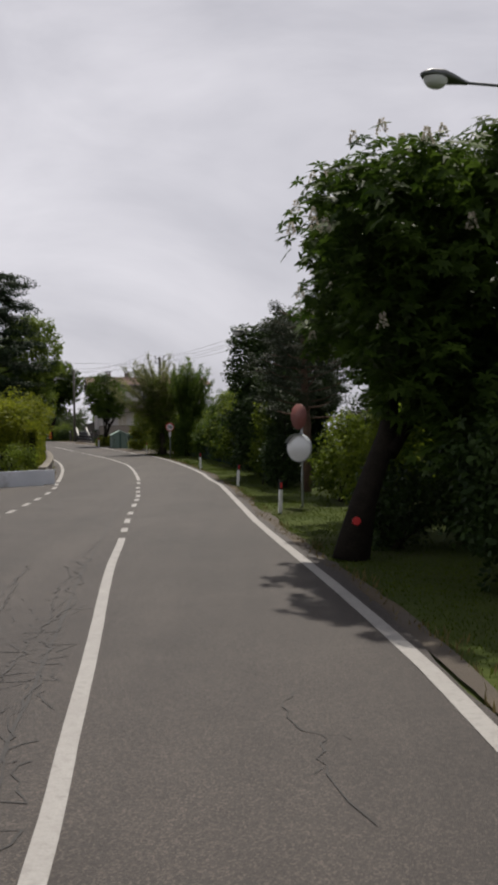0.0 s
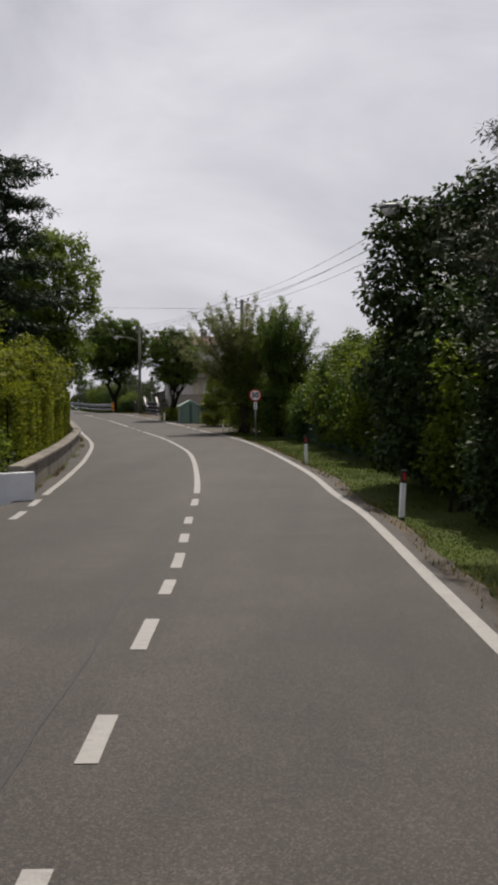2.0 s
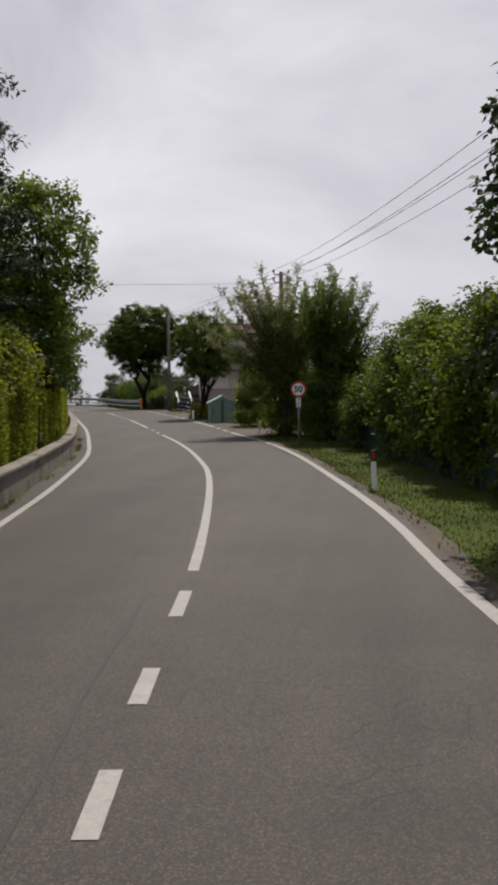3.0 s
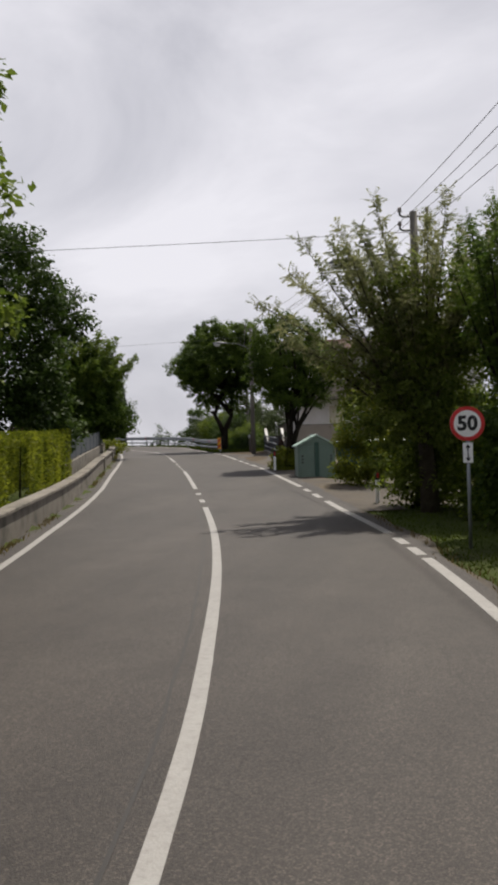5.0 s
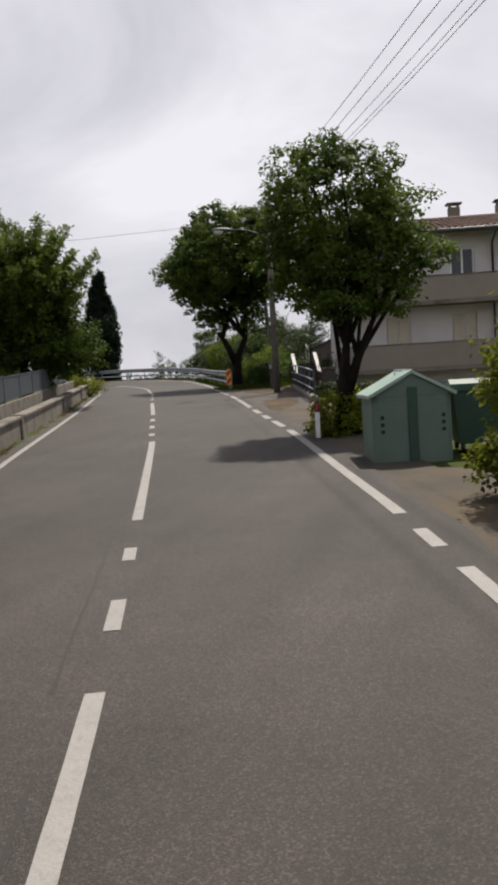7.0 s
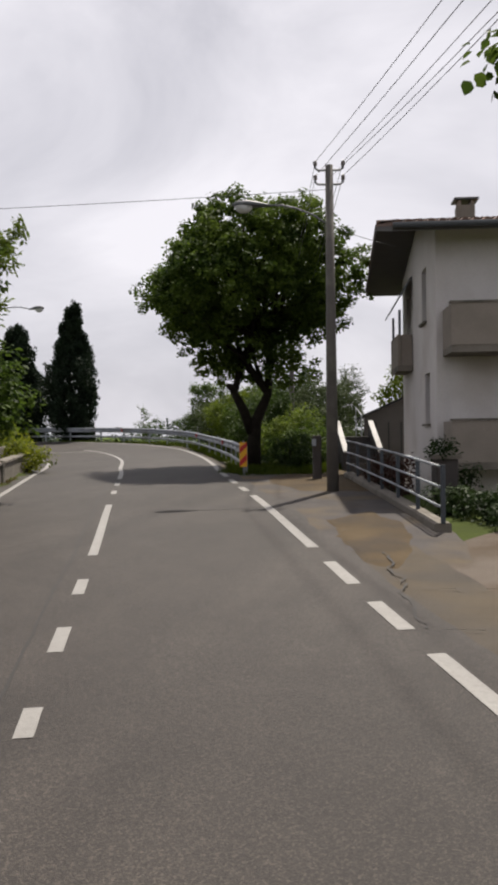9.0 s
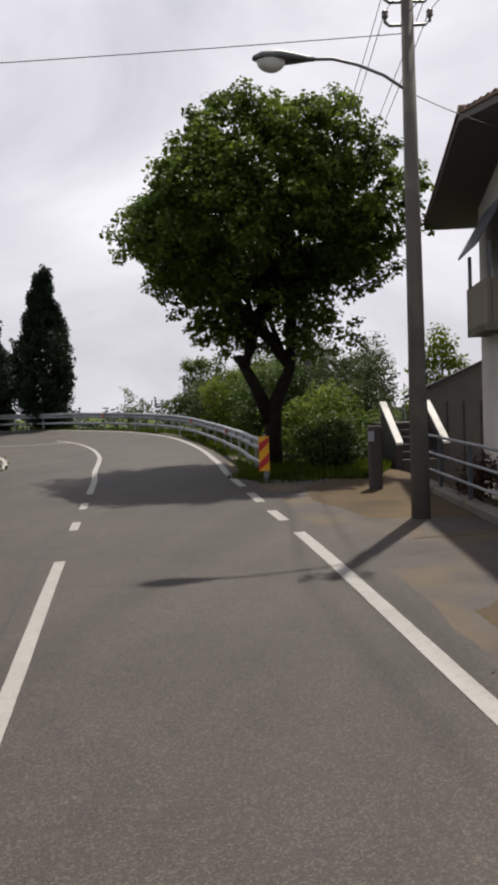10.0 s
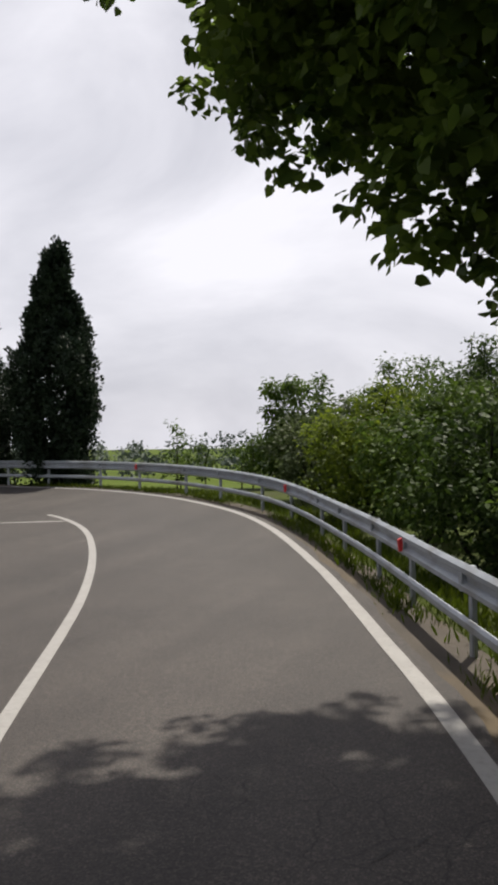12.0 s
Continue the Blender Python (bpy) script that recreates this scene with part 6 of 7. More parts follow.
    shrub("shrub", "dark conical evergreen bush close to the verge", "shrub", 1.55, 31.2, [(1.55, 31.2, 1.1, 1.0, 1.2, 1.3), (1.6, 31.3, 2.6, 0.75, 0.9, 1.0)], L_DARKBUSH, 41, 0.36, 40, 0.28, 0.12)
    shrub("shrub", "bright young bush leaning from the hedge", "shrub", 1.0, 33.2, [(0.95, 33.2, 2.3, 0.6, 0.8, 1.1), (1.15, 33.4, 1.2, 0.8, 0.9, 1.0)], L_BUSH, 42, 0.36, 30, 0.3, 0.15)
    rr = np.random.RandomState(77)
    k = 0
    for y in np.arange(39.5, 60, 2.1):
        x = float(x_at(EDGE_R, y)) + 3.3 + rr.uniform(-0.2, 0.5)
        h = rr.uniform(1.3, 2.0) + (0.6 if 40 < y < 53 else 0)
        z = float(land(x, y))
        k += 1
        shrub("shrub", "green hedgerow shrub along the verge" if k % 2 else "dark green hedgerow shrub along the verge", "shrub", x, float(y), [(x, y, z + h * 0.75, 1.35, 1.3, h), (x + 0.6, y + 0.5, z + h * 1.35, 1.0, 1.0, h * 0.7)], L_BUSH if k % 2 else L_OAK, 200 + k, 0.4, 38, 0.31, 0.13, 0.34, 5, "hedgerow shrubs")
    tree("garden_tree", "rounded green tree behind the hedgerow", "tree", (3.0, 52, float(land(3, 52))), [[(3, 52, 0.5), (3, 52, 3)]], [(3.0, 52, 4.4, 2.4, 2.2, 1.9), (1.6, 48, 3.6, 2.0, 2.0, 1.5)], L_BUSH, M_BARK, 0.55, 32, 0.4, 0.18, 0.32, 33, 0.15)
    # elm with upright sparse shoots, and a darker tree beside it
    r = np.random.RandomState(51)
    shoots = []
    for k in range(44):
        a = k * 2.39996
        sp = 2.6 * math.sqrt((k + 0.5) / 44)
        shoots.append((-6.5 + sp * math.cos(a), 61.5 + 0.75 * sp * math.sin(a), 1.0 + r.uniform(5.6, 7.6) - 0.16 * sp ** 2))
    shoots += [(-9.6, 60.6, 5.4), (-9.2, 60.0, 6.6), (-8.8, 61.4, 4.5), (-9.0, 60.4, 7.4), (-9.9, 59.8, 5.9), (-9.3, 59.6, 4.9), (-8.9, 59.4, 6.2), (-7.4, 61.2, 8.4), (-8.3, 61.4, 7.9)]
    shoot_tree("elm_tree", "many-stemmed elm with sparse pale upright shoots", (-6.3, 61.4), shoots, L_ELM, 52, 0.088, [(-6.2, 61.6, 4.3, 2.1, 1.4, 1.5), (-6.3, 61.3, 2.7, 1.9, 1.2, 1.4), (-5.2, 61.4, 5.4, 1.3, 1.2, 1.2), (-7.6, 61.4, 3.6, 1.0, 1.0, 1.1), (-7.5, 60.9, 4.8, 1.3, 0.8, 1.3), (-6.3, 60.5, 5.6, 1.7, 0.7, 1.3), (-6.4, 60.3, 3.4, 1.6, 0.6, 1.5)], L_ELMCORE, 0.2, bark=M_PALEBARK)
    shoots = []
    for k in range(46):
        a = k * 2.39996
        sp = 1.75 * math.sqrt((k + 0.5) / 46)
        shoots.append((-3.95 + sp * math.cos(a), 58.6 + 0.9 * sp * math.sin(a), 0.9 + r.uniform(5.6, 7.2) - 0.4 * sp ** 1.5 - 0.35 * max(0.0, math.cos(a) * sp)))
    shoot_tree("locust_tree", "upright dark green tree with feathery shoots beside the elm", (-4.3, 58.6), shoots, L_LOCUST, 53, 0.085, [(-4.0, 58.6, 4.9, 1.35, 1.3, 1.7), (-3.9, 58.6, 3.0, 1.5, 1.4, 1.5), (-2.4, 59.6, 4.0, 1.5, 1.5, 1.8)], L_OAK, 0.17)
    shrub("shrub", "yellow-green young bush by the recycling bank", "shrub", -8.9, 68.1, [(-9.2, 68.2, 3.0, 0.75, 0.8, 0.9), (-8.8, 68.3, 4.0, 0.7, 0.7, 0.75), (-8.4, 68.2, 2.3, 0.8, 0.8, 0.8), (-9.6, 68.4, 1.9, 0.4, 0.4, 0.5), (-8.9, 68.3, 1.7, 1.0, 0.8, 0.6)], L_HEDGE, 61, 0.34, 64, 0.3, 0.09, 0.34, 2)
    shrub("shrub", "dark leafy undergrowth at the foot of the elm", "shrub", -6.7, 62.2, [(-6.6, 62.2, 1.9, 1.1, 0.9, 1.2), (-5.5, 62.0, 2.2, 1.2, 1.0, 1.4), (-6.0, 62.6, 3.0, 1.2, 0.9, 0.9)], L_BUSH, 67, 0.38, 34, 0.28, 0.12)
    shrub("shrub", "low green undergrowth beside the elm", "shrub", -4.4, 60.2, [(-4.3, 60.2, 1.7, 1.2, 1.0, 1.1), (-5.0, 60.0, 1.3, 0.8, 0.7, 0.6)], L_BUSH, 68, 0.4, 32, 0.3, 0.12)
    for x, y, sd in ((-6.9, 71.2, 602), (-5.8, 71.0, 603)):
        z = float(land(x, y))
        shrub("shrub", "dark leafy bush behind the layby", "shrub", x, y, [(x, y, z + 0.8, 0.8, 0.6, 0.9), (x + 0.3, y, z + 1.6, 0.6, 0.5, 0.6)], L_DARKBUSH, sd, 0.34, 34, 0.26, 0.11)
    for x, y, h, lf, sd in ((-6.5, 74.2, 1.7, L_BUSH, 62), (-4.2, 73.6, 1.9, L_BUSH, 63), (-8.4, 75.6, 1.5, L_HEDGE, 64), (-2.2, 70.5, 2.0, L_OAK, 65), (-6.0, 76.8, 1.8, L_BUSH, 66)):
        z = float(land(x, y))
        shrub("shrub", "loose garden bush behind the layby", "shrub", x, y, [(x, y, z + h * 0.75, 1.3, 1.1, h), (x + 0.4, y, z + h * 1.4, 0.9, 0.9, h * 0.6)], lf, sd, 0.44, 26, 0.34, 0.15)
    for x, y, sd in ((-16.2, 87.6, 611), (-15.5, 86.8, 612), (-14.8, 86.2, 613)):
        z = float(land(x, y))
        shrub("shrub", "dark creeping bush on the bank by the house", "shrub", x, y, [(x, y, z + 0.25, 0.55, 0.5, 0.4)], L_DARKBUSH, sd, 0.26, 40, 0.22, 0.09)
    # two lindens
    tree("linden_tree", "round-crowned dark linden beside the layby", "tree", (-13.2, 75.7, float(land(-13.2, 75.7))), [[(-13.2, 75.7, 1.5), (-13.15, 75.7, 2.7), (-13.05, 75.7, 3.7)], [(-13.15, 75.7, 2.4), (-12.8, 75.7, 3.4), (-12.4, 75.8, 4.3)]],
         [(-13.3, 75.9, 6.7, 1.35, 1.2, 1.45), (-11.9, 75.9, 5.8, 0.85, 0.8, 0.9), (-14.1, 75.9, 5.8, 0.6, 0.7, 0.9), (-13.1, 75.0, 4.75, 0.6, 0.5, 0.4), (-13.0, 75.8, 5.1, 1.2, 0.9, 0.6), (-12.3, 75.6, 5.0, 0.6, 0.5, 0.45), (-13.7, 75.6, 5.0, 0.55, 0.5, 0.4)], L_LINDEN, M_BARK, 0.46, 66, 0.26, 0.074, 0.56, 35, 0.22, 0.5, 0.5, 14, lump=0.6, broad=True, thin=0.05)
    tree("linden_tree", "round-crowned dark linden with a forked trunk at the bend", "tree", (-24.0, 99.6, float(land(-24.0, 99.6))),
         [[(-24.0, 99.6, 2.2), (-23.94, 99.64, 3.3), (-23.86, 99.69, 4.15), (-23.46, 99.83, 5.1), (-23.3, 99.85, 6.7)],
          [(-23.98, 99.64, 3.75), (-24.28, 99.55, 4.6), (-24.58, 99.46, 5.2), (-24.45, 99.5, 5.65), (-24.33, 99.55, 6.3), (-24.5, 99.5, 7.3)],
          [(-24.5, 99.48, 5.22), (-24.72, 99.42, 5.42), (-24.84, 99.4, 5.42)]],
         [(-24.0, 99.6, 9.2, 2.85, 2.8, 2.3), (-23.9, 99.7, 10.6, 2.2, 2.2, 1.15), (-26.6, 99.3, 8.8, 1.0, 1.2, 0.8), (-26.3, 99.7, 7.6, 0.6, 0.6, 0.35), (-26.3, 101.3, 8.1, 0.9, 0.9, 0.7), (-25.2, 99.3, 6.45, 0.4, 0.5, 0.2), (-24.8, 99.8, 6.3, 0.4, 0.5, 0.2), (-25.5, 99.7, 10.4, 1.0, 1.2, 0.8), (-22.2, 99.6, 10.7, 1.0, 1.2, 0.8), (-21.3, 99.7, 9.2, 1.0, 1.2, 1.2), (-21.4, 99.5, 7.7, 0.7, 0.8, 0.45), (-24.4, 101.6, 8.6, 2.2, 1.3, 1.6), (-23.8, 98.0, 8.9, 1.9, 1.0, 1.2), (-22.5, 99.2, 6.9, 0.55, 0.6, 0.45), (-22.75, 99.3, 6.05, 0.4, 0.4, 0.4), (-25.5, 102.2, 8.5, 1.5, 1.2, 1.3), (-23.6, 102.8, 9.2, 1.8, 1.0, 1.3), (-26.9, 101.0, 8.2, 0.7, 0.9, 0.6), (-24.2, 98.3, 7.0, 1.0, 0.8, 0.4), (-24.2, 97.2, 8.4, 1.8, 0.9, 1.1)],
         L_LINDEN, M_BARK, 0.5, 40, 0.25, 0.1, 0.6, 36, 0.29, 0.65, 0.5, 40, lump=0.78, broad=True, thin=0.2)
    # thicket behind the tree and outside the rail
    rr = np.random.RandomState(88)
    spots = [(-22.6, 101.6, 0.7), (-21.6, 104.0, 1.0), (-24.0, 104.6, 1.1), (-26.0, 107.5, 1.5), (-23.2, 108.0, 1.9), (-27.6, 111.0, 1.6), (-25.0, 111.8, 2.0), (-29.6, 113.8, 1.6), (-27.0, 115.5, 2.1), (-31.6, 116.8, 1.4), (-30.0, 119.2, 2.0), (-20.0, 106.5, 1.3), (-18.8, 110.0, 1.5), (-21.0, 112.5, 1.9), (-24.6, 118.0, 2.3), (-18.0, 103.2, 1.2), (-28.2, 122.0, 2.2)]
    for k, (x, y, h) in enumerate(spots):
        z = float(land(x, y))
        lf = (L_OAK, L_SLOPE, L_WILLOW if k < 3 else L_BUSH, L_SHADE, L_SLOPE)[k % 5]
        shrub("shrub", ("leafy bush on the slope outside the bend", "grey-green loose bush on the slope", "yellow-green bush on the slope", "dark green bush on the slope", "grey-green loose bush on the slope")[k % 5], "shrub", x, y, [(x, y, z + h * 0.8, 1.5, 1.5, h), (x + 0.5, y + 0.4, z + h * 1.55, 1.1, 1.1, h * 0.65), (x - 0.8, y + 0.2, z + h * 1.2, 0.9, 0.9, h * 0.6)], lf, 300 + k, 0.48, 38, 0.36, 0.125, 0.3, 6, "slope shrubs")
    shrub("shrub", "dark round clipped shrub beside the linden", "shrub", -22.3, 98.6, [(-22.2, 98.8, 3.05, 0.95, 0.9, 0.75)], L_DARKBUSH, 330, 0.3, 44, 0.22, 0.08)
    tree("ash_tree", "slim leafy tree beyond the guard rail", "tree", (-34.2, 122.6, float(land(-34.2, 122.6))), [[(-34.2, 122.6, 0.5), (-34.2, 122.6, 3.5), (-34.2, 122.6, 5.5)]], [(-34.2, 122.6, 5.9, 1.3, 1.3, 1.5), (-34.4, 122.6, 4.3, 1.6, 1.6, 1.2), (-33.2, 122.5, 4.9, 1.2, 1.2, 1.2)], L_OAK, M_BARK, 0.46, 26, 0.34, 0.18, 0.3, 37, 0.1)
    for k, (x, y, top) in enumerate(((-37.5, 119.6, 5.4), (-36.9, 120.6, 4.7), (-38.3, 121.5, 4.4), (-35.2, 120.8, 4.9), (-35.9, 121.5, 4.6), (-36.2, 124.5, 4.9))):
        z = float(land(x, y))
        r = np.random.RandomState(400 + k)
        t = thing("sapling", x, y, z, "thin young tree behind the guard rail", "sapling", "saplings")
        part("stem", Build().tube([(x, y, z - 0.1), (x + 0.05, y, top)], [0.03, 0.008], 5).mesh("stem", M_BARK), t)
        cs = np.array([(x + r.normal(0, 0.2), y + r.normal(0, 0.2), z + (top - z) * f) for f in np.linspace(0.3, 1, 12)])
        part("crown", foliage("crown", cs, 26, 0.22, 0.14, 0.3, L_OAK, r), t)
    # shrubs by the house
    shrub("shrub", "clipped dark hedge block beside the stone pillar", "shrub", -16.1, 89.2, [(-16.45, 88.8, 3.42, 0.42, 0.42, 0.3), (-16.1, 89.2, 2.6, 0.4, 0.4, 0.5)], L_DARKBUSH, 340, 0.28, 40, 0.2, 0.08)
    shrub("shrub", "reddish flowering shrub behind the railing", "shrub", -17.7, 91.0, [(-17.65, 90.9, 2.7, 0.35, 0.9, 0.6), (-18.5, 93.6, 2.7, 0.35, 1.1, 0.65)], L_REDLEAF, 341, 0.34, 34, 0.26, 0.1)
    shrub("shrub", "dark shrub below the railing", "shrub", -14.9, 86.0, [(-14.9, 86.0, 1.7, 0.9, 1.0, 0.9), (-15.3, 87.8, 1.8, 0.7, 0.9, 0.8)], L_DARKBUSH, 343, 0.34, 36, 0.26, 0.1)
    tree("pear_tree", "slim light green tree behind the yard", "tree", (-20.5, 112.5, float(land(-20.5, 112.5))), [[(-20.5, 112.5, 0.2), (-20.5, 112.5, 4.5)]], [(-20.5, 112.5, 5.2, 1.2, 1.2, 1.8), (-20.6, 112.5, 3.4, 1.7, 1.5, 1.5)], L_BUSH, M_BARK, 0.46, 24, 0.34, 0.17, 0.3, 38, 0.1)
    shrub("shrub", "rounded yellow-green bush at the foot of the linden", "shrub", -13.25, 75.5, [(-13.25, 75.5, 2.0, 0.85, 1.0, 0.7), (-12.7, 76.2, 2.2, 0.8, 0.9, 0.7)], L_HEDGE, 342, 0.3, 46, 0.24, 0.085, 0.4, 3)


vegetation_right()


# ---- vegetation, left of the road and far ----
def vegetation_left():
    def zw(y):
        return gz(y) + 0.42
    wl = WALL
    a = shifted(wl, -0.85)
    sel = lambda y0, y1: a[(a[:, 1] >= y0) & (a[:, 1] <= y1)]
    hedge("hedge", "tall clipped yellow-green hedge behind the wall", sel(36, 46.5), zw, 1.9, 1.1, L_HEDGE, 5)
    for x, y, z, sd in ((-10.3, 40.6, 2.9, 73), (-11.0, 43.6, 3.2, 74), (-11.8, 46.0, 3.1, 75)):
        shrub("shrub", "loose yellow-green shrub growing through the hedge", "shrub", x, y, [(x, y, z, 0.8, 1.2, 1.1), (x - 0.3, y + 0.6, z + 0.8, 0.6, 0.8, 0.7)], L_HEDGE, sd, 0.38, 30, 0.28, 0.11)
    hedge("hedge", "clipped yellow-green hedge on top of the wall", sel(47.5, 57.6), zw, 1.65, 1.0, L_HEDGE, 6)
    hedge("hedge", "clipped yellow-green hedge block on the wall", sel(59.0, 66.2), zw, 1.55, 1.0, L_HEDGE, 7)
    shrub("shrub", "tall loose yellow-green shrub behind the hedge", "shrub", -10.6, 36.5, [(-10.6, 36.6, 2.6, 1.2, 1.4, 1.7), (-10.9, 38.8, 3.0, 1.2, 1.3, 1.3)], L_HEDGE, 70, 0.44, 30, 0.34, 0.14)
    shrub("shrub", "low clipped shrub by the painted wall", "shrub", -9.2, 34.6, [(-9.3, 34.7, 1.1, 0.9, 0.9, 0.8)], L_BUSH, 71, 0.36, 32, 0.28, 0.11)
    shrub("shrub", "green shrub in the forecourt garden", "shrub", -13.5, 35.5, [(-13.5, 35.8, 1.8, 1.8, 1.6, 1.7)], L_BUSH, 72, 0.44, 30, 0.34, 0.14)
    # cedar
    r = np.random.RandomState(81)
    x, y = -13.8, 45.5
    z = float(land(x, y))
    t = thing("cedar_tree", x, y, z, "dark cedar with level spreading branches", "tree")
    b = Build()
    b.tube([(x, y, z - 0.2), (x, y, z + 5), (x + 0.1, y, z + 10.2)], [0.28, 0.2, 0.04], 10)
    cs = []
    for k in range(46):
        zz = z + 2.6 + 7.6 * k / 46
        an = k * 2.4
        ln = (3.3 - 0.2 * (zz - z - 2.6)) * r.uniform(0.65, 1.1)
        e = np.array([x + ln * math.cos(an), y + ln * math.sin(an), zz + r.uniform(-0.2, 0.35)])
        b.tube([(x, y, zz - 0.25), tuple((np.array([x, y, zz]) + e) / 2 + np.array([0, 0, 0.12])), tuple(e)], [0.06, 0.035, 0.01], 5, False)
        for f in np.linspace(0.35, 1.02, 6):
            for _ in range(3):
                cs.append(np.array([x, y, zz]) + (e - np.array([x, y, zz])) * f + r.normal(0, 0.24, 3) * np.array([1, 1, 0.55]))
    part("trunk", b.mesh("trunk", M_BARK, True), t)
    part("crown", foliage("crown", np.array(cs), 52, 0.36, 0.16, 0.18, L_CEDAR, r, 0.0, 0.3), t)
    tree("plane_tree", "full bright green broadleaf tree behind the hedge", "tree", (-12.8, 51.0, float(land(-12.8, 51.0))), [[(-12.8, 51.0, 0.9), (-12.8, 51.0, 3.0), (-12.7, 51.0, 5.0)]], [(-13.1, 51.0, 7.3, 1.5, 1.7, 2.1), (-13.5, 50.6, 4.6, 1.2, 1.6, 1.5), (-14.6, 52.5, 5.0, 1.8, 1.8, 1.8)], L_WILLOW, M_BARK, 0.52, 32, 0.32, 0.15, 0.34, 82, 0.2, 0.5, lump=0.8)
    tree("holm_oak", "dense dark evergreen oak behind the hedge", "tree", (-20.9, 66, float(land(-20.9, 66))), [[(-20.9, 66, 1.4), (-20.9, 66, 4.4)]], [(-21.2, 66, 8.2, 2.3, 2.4, 2.2), (-20.9, 65.5, 5.4, 2.3, 2.6, 2.2), (-20.7, 66, 3.4, 2.1, 2.4, 1.5), (-20.0, 69, 7.5, 0.8, 1.0, 0.8), (-22.6, 64.0, 5.0, 2.0, 2.0, 2.4)], L_SHADE, M_BARK, 0.54, 30, 0.34, 0.145, 0.42, 83, 0.22, 0.5, lump=0.78, thin=0.0)
    r = np.random.RandomState(84)
    shoots = []
    for k in range(46):
        a = k * 2.39996
        sp = 3.2 * math.sqrt((k + 0.5) / 46)
        shoots.append((-28.0 + sp * math.cos(a), 86.4 + 0.8 * sp * math.sin(a), 10.2 - 0.24 * sp ** 2 + r.uniform(-0.9, 0.3)))
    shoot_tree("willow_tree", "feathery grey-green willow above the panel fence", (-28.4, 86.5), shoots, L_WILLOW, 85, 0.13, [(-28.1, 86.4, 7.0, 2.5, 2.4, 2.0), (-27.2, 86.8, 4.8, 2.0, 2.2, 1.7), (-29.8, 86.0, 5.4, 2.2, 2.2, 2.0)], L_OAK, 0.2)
    for k, (x, y, h, lf) in enumerate(((-22.6, 70.5, 0.9, L_REDLEAF), (-24.4, 74.5, 0.9, L_BUSH), (-26.6, 79.5, 0.8, L_REDLEAF), (-31.3, 96.4, 0.6, L_HEDGE), (-34.6, 99.5, 1.0, L_BUSH), (-36.6, 103.2, 0.9, L_HEDGE), (-26.6, 70, 1.6, L_OAK), (-22.2, 66.5, 1.5, L_BUSH), (-33.5, 92, 1.6, L_OAK))):
        z = float(land(x, y))
        shrub("shrub", ("reddish garden shrub behind the fence" if lf is L_REDLEAF else "green garden shrub behind the wall"), "shrub", x, y, [(x, y, z + h * 0.9, 1.1, 1.1, h), (x - 0.4, y + 0.5, z + h * 1.5, 0.8, 0.8, h * 0.6)], lf, 500 + k, 0.4, 28, 0.32, 0.13)
    # cypresses past the bend
    for x, y, top, rad, sd in ((-43.4, 121.3, 12.5, 1.75, 90), (-48.0, 121.6, 11.4, 2.3, 91), (-53.5, 121.5, 9.6, 2.0, 92)):
        r = np.random.RandomState(sd)
        z = float(land(x, y))
        t = thing("cypress_tree", x, y, z, "tall dark ragged cypress beyond the guard rail", "tree", "cypresses")
        b = Build()
        for s in range(4):
            b.tube([(x + r.normal(0, 0.1), y + r.normal(0, 0.1), z - 0.2), (x + r.normal(0, 0.5), y + r.normal(0, 0.5), z + (top - z) * r.uniform(0.55, 0.9))], [0.15, 0.03], 6)
        part("trunk", b.mesh("trunk", M_BARK), t)
        h = top - z
        cs = []
        for k in range(40):
            f = 0.04 + 0.9 * (k / 39) ** 0.9
            w = rad * min(1.0, 0.72 + 0.8 * f) * min(1.0, (1 - f) * 1.5 + 0.06)
            a = k * 2.39996 + r.uniform(-0.3, 0.3)
            out = r.uniform(0.55, 0.95)
            lx, ly, lz = x + out * w * math.cos(a), y + out * w * math.sin(a), z + h * f
            lobe = max(0.24, 0.36 * w) * r.uniform(0.75, 1.2)
            tall = min(lobe * 2.0, (top - lz) * 0.9 + 0.25)
            for _ in range(int(34 + 60 * lobe)):
                d = r.normal(0, 1, 3)
                d /= np.linalg.norm(d)
                q = r.uniform(0.55, 1.0)
                cs.append((lx + d[0] * lobe * q, ly + d[1] * lobe * q, max(z + 0.3, lz + d[2] * tall * q)))
        part("crown", foliage("crown", np.array(cs), 18, 0.2, 0.18, 0.3, L_CYPRESS, r, -0.8, 1.4, False, False), t)
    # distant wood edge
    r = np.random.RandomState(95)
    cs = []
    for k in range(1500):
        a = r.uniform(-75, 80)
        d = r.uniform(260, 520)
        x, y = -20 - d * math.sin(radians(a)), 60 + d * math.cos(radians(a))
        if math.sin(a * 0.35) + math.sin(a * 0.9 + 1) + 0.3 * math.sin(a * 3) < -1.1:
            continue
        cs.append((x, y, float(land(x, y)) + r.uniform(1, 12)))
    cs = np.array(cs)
    tagged(new("far_woods", foliage("far_woods", cs, 46, 3.4, 1.2, 0.5, L_FAR, r, 0, 0.8)), "distant line of woods beyond the fields, haze put into its colour", "woods", kind="stuff")


vegetation_left()


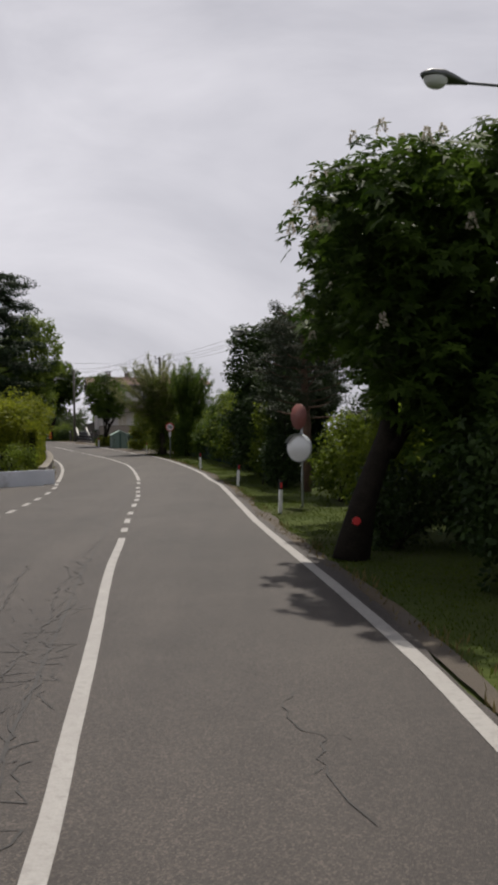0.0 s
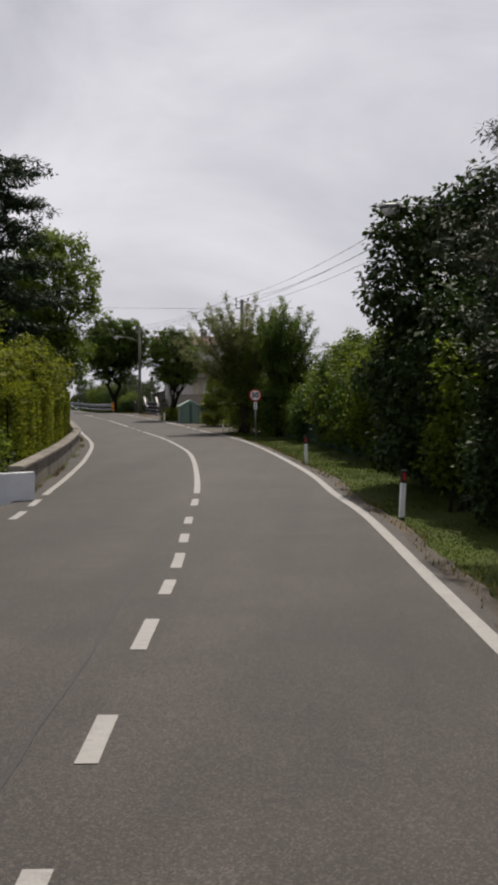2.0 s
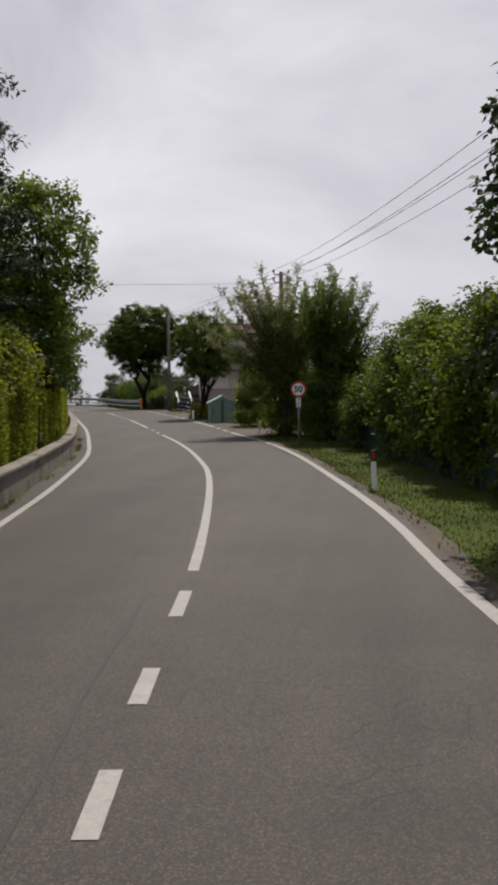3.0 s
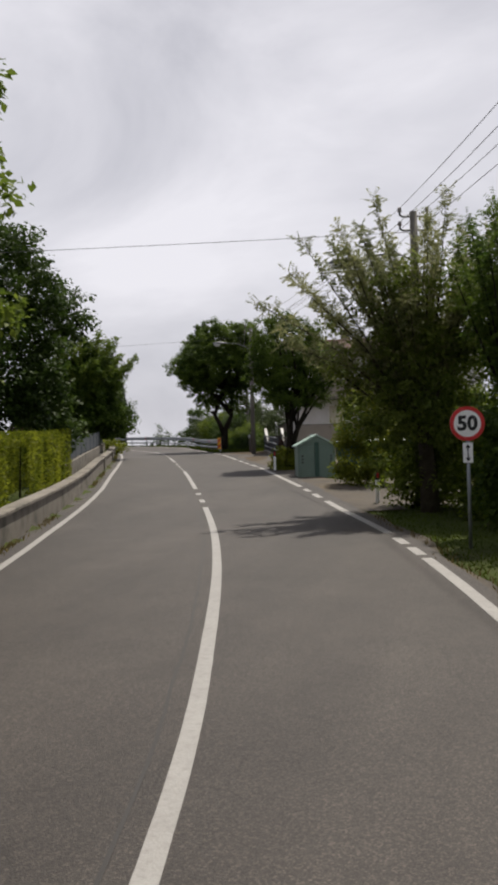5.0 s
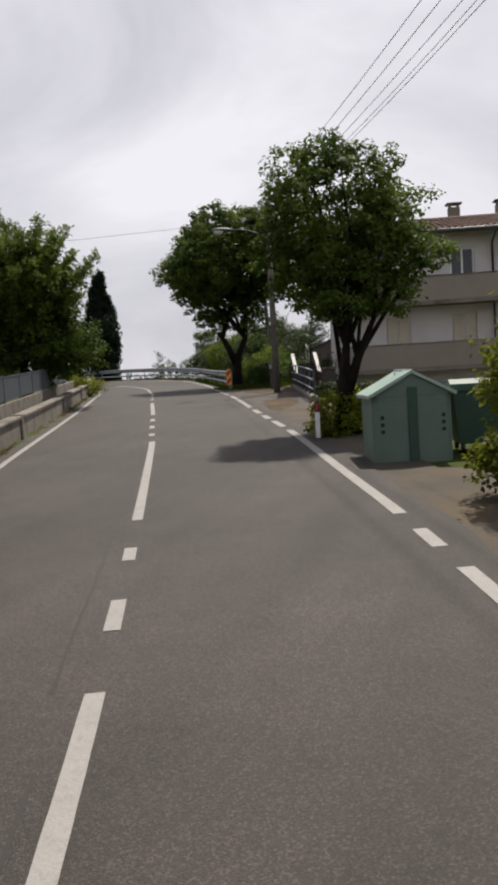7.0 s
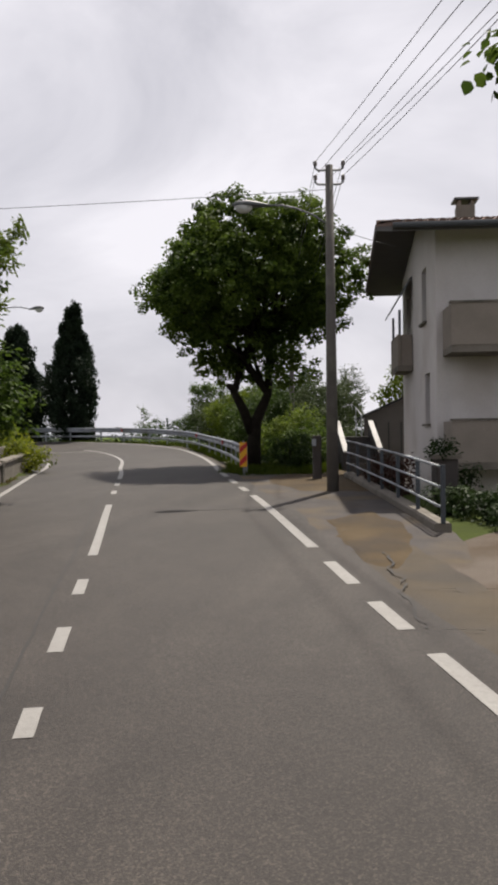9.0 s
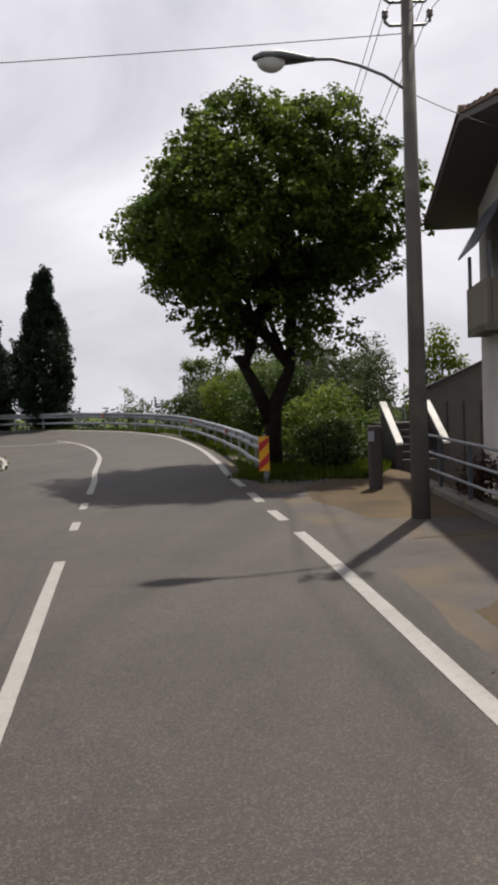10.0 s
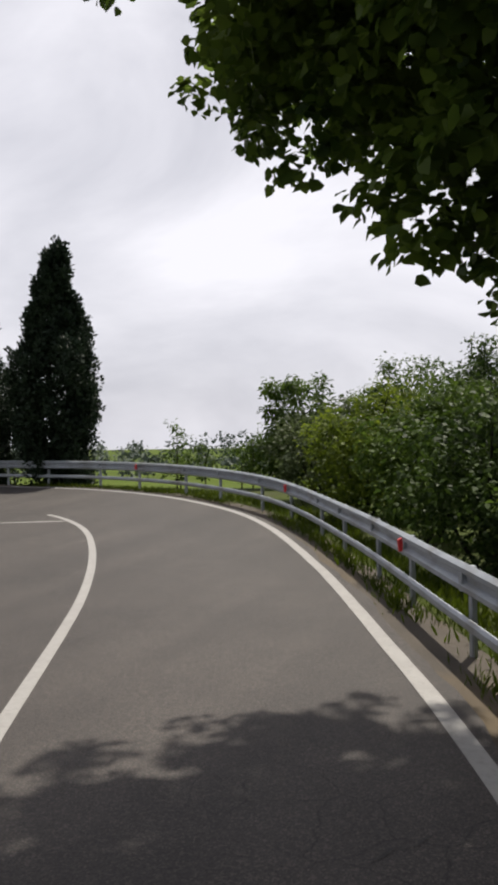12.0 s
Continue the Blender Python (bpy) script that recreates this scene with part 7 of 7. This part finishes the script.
# ---- grass and weeds ----
def grasses():
    r = np.random.RandomState(7)
    p = verge_points(46000, 1.5, 33, 0.32, 2.9, 1)
    grass("verge_grass", "short mown grass on the verge", p, r.uniform(0.02, 0.06, len(p)), L_GRASS, 2, 0.14)
    p = verge_points(28000, 33, 62.5, 0.32, 3.0, 3)
    grass("verge_grass", "short mown grass on the verge", p, r.uniform(0.025, 0.07, len(p)), L_GRASS, 4, 0.15)
    p = verge_points(2200, 2, 60, 0.26, 0.6, 5)
    grass("verge_weeds", "dry weeds at the asphalt edge", p, r.uniform(0.04, 0.16, len(p)), L_DRY, 6)
    tail = shifted(EDGE_R[int(np.argmax(EDGE_R[:, 1] > 95.5)):], 1.3)
    n = 12000
    i = r.uniform(0, len(tail) - 1.01, n)
    k = i.astype(int)
    q = tail[k] + (tail[k + 1] - tail[k]) * (i - k)[:, None] + r.normal(0, 0.25, (n, 2))
    q = np.column_stack([q, np.maximum(land(q[:, 0], q[:, 1]), gz(q[:, 1]) - 0.6)])
    grass("rail_weeds", "tall weeds growing under the guard rail", q, r.uniform(0.06, 0.24, n), L_GRASS, 8, 0.08)
    tail = shifted(EDGE_R[int(np.argmax(EDGE_R[:, 1] > 95.5)):], 0.6)
    n = 8000
    i = r.uniform(0, len(tail) - 1.01, n)
    k = i.astype(int)
    q = tail[k] + (tail[k + 1] - tail[k]) * (i - k)[:, None] + r.normal(0, 0.1, (n, 2))
    q = np.column_stack([q, gz(q[:, 1]) - 0.04])[np.sin(i * 0.7) + np.sin(i * 0.23 + 1) + r.normal(0, 0.5, n) > -0.5]
    grass("rail_grass", "grass between the edge line and the guard rail", q, r.uniform(0.05, 0.2, len(q)), L_GRASS, 13, 0.08)
    n = 7000
    q = np.column_stack([r.uniform(-24.2, -20.8, n), r.uniform(96.6, 100.5, n)])
    q = np.column_stack([q, land(q[:, 0], q[:, 1])])
    grass("tree_grass", "grass and weeds round the linden at the bend", q, r.uniform(0.08, 0.3, n), L_GRASS, 11, 0.07)
    w = shifted(WALL, 0.24)
    n = 5000
    i = r.uniform(0, len(w) - 1.01, n)
    k = i.astype(int)
    q = w[k] + (w[k + 1] - w[k]) * (i - k)[:, None] + r.normal(0, 0.05, (n, 2))
    keep = np.sin(q[:, 1] * 1.3) + np.sin(q[:, 1] * 0.37) + r.normal(0, 0.4, n) > 0.5
    q = np.column_stack([q, gz(q[:, 1])])[keep]
    grass("gutter_weeds", "dry leaves and weeds along the foot of the wall", q, r.uniform(0.03, 0.12, len(q)), L_DRY, 12, 0.14)


grasses()
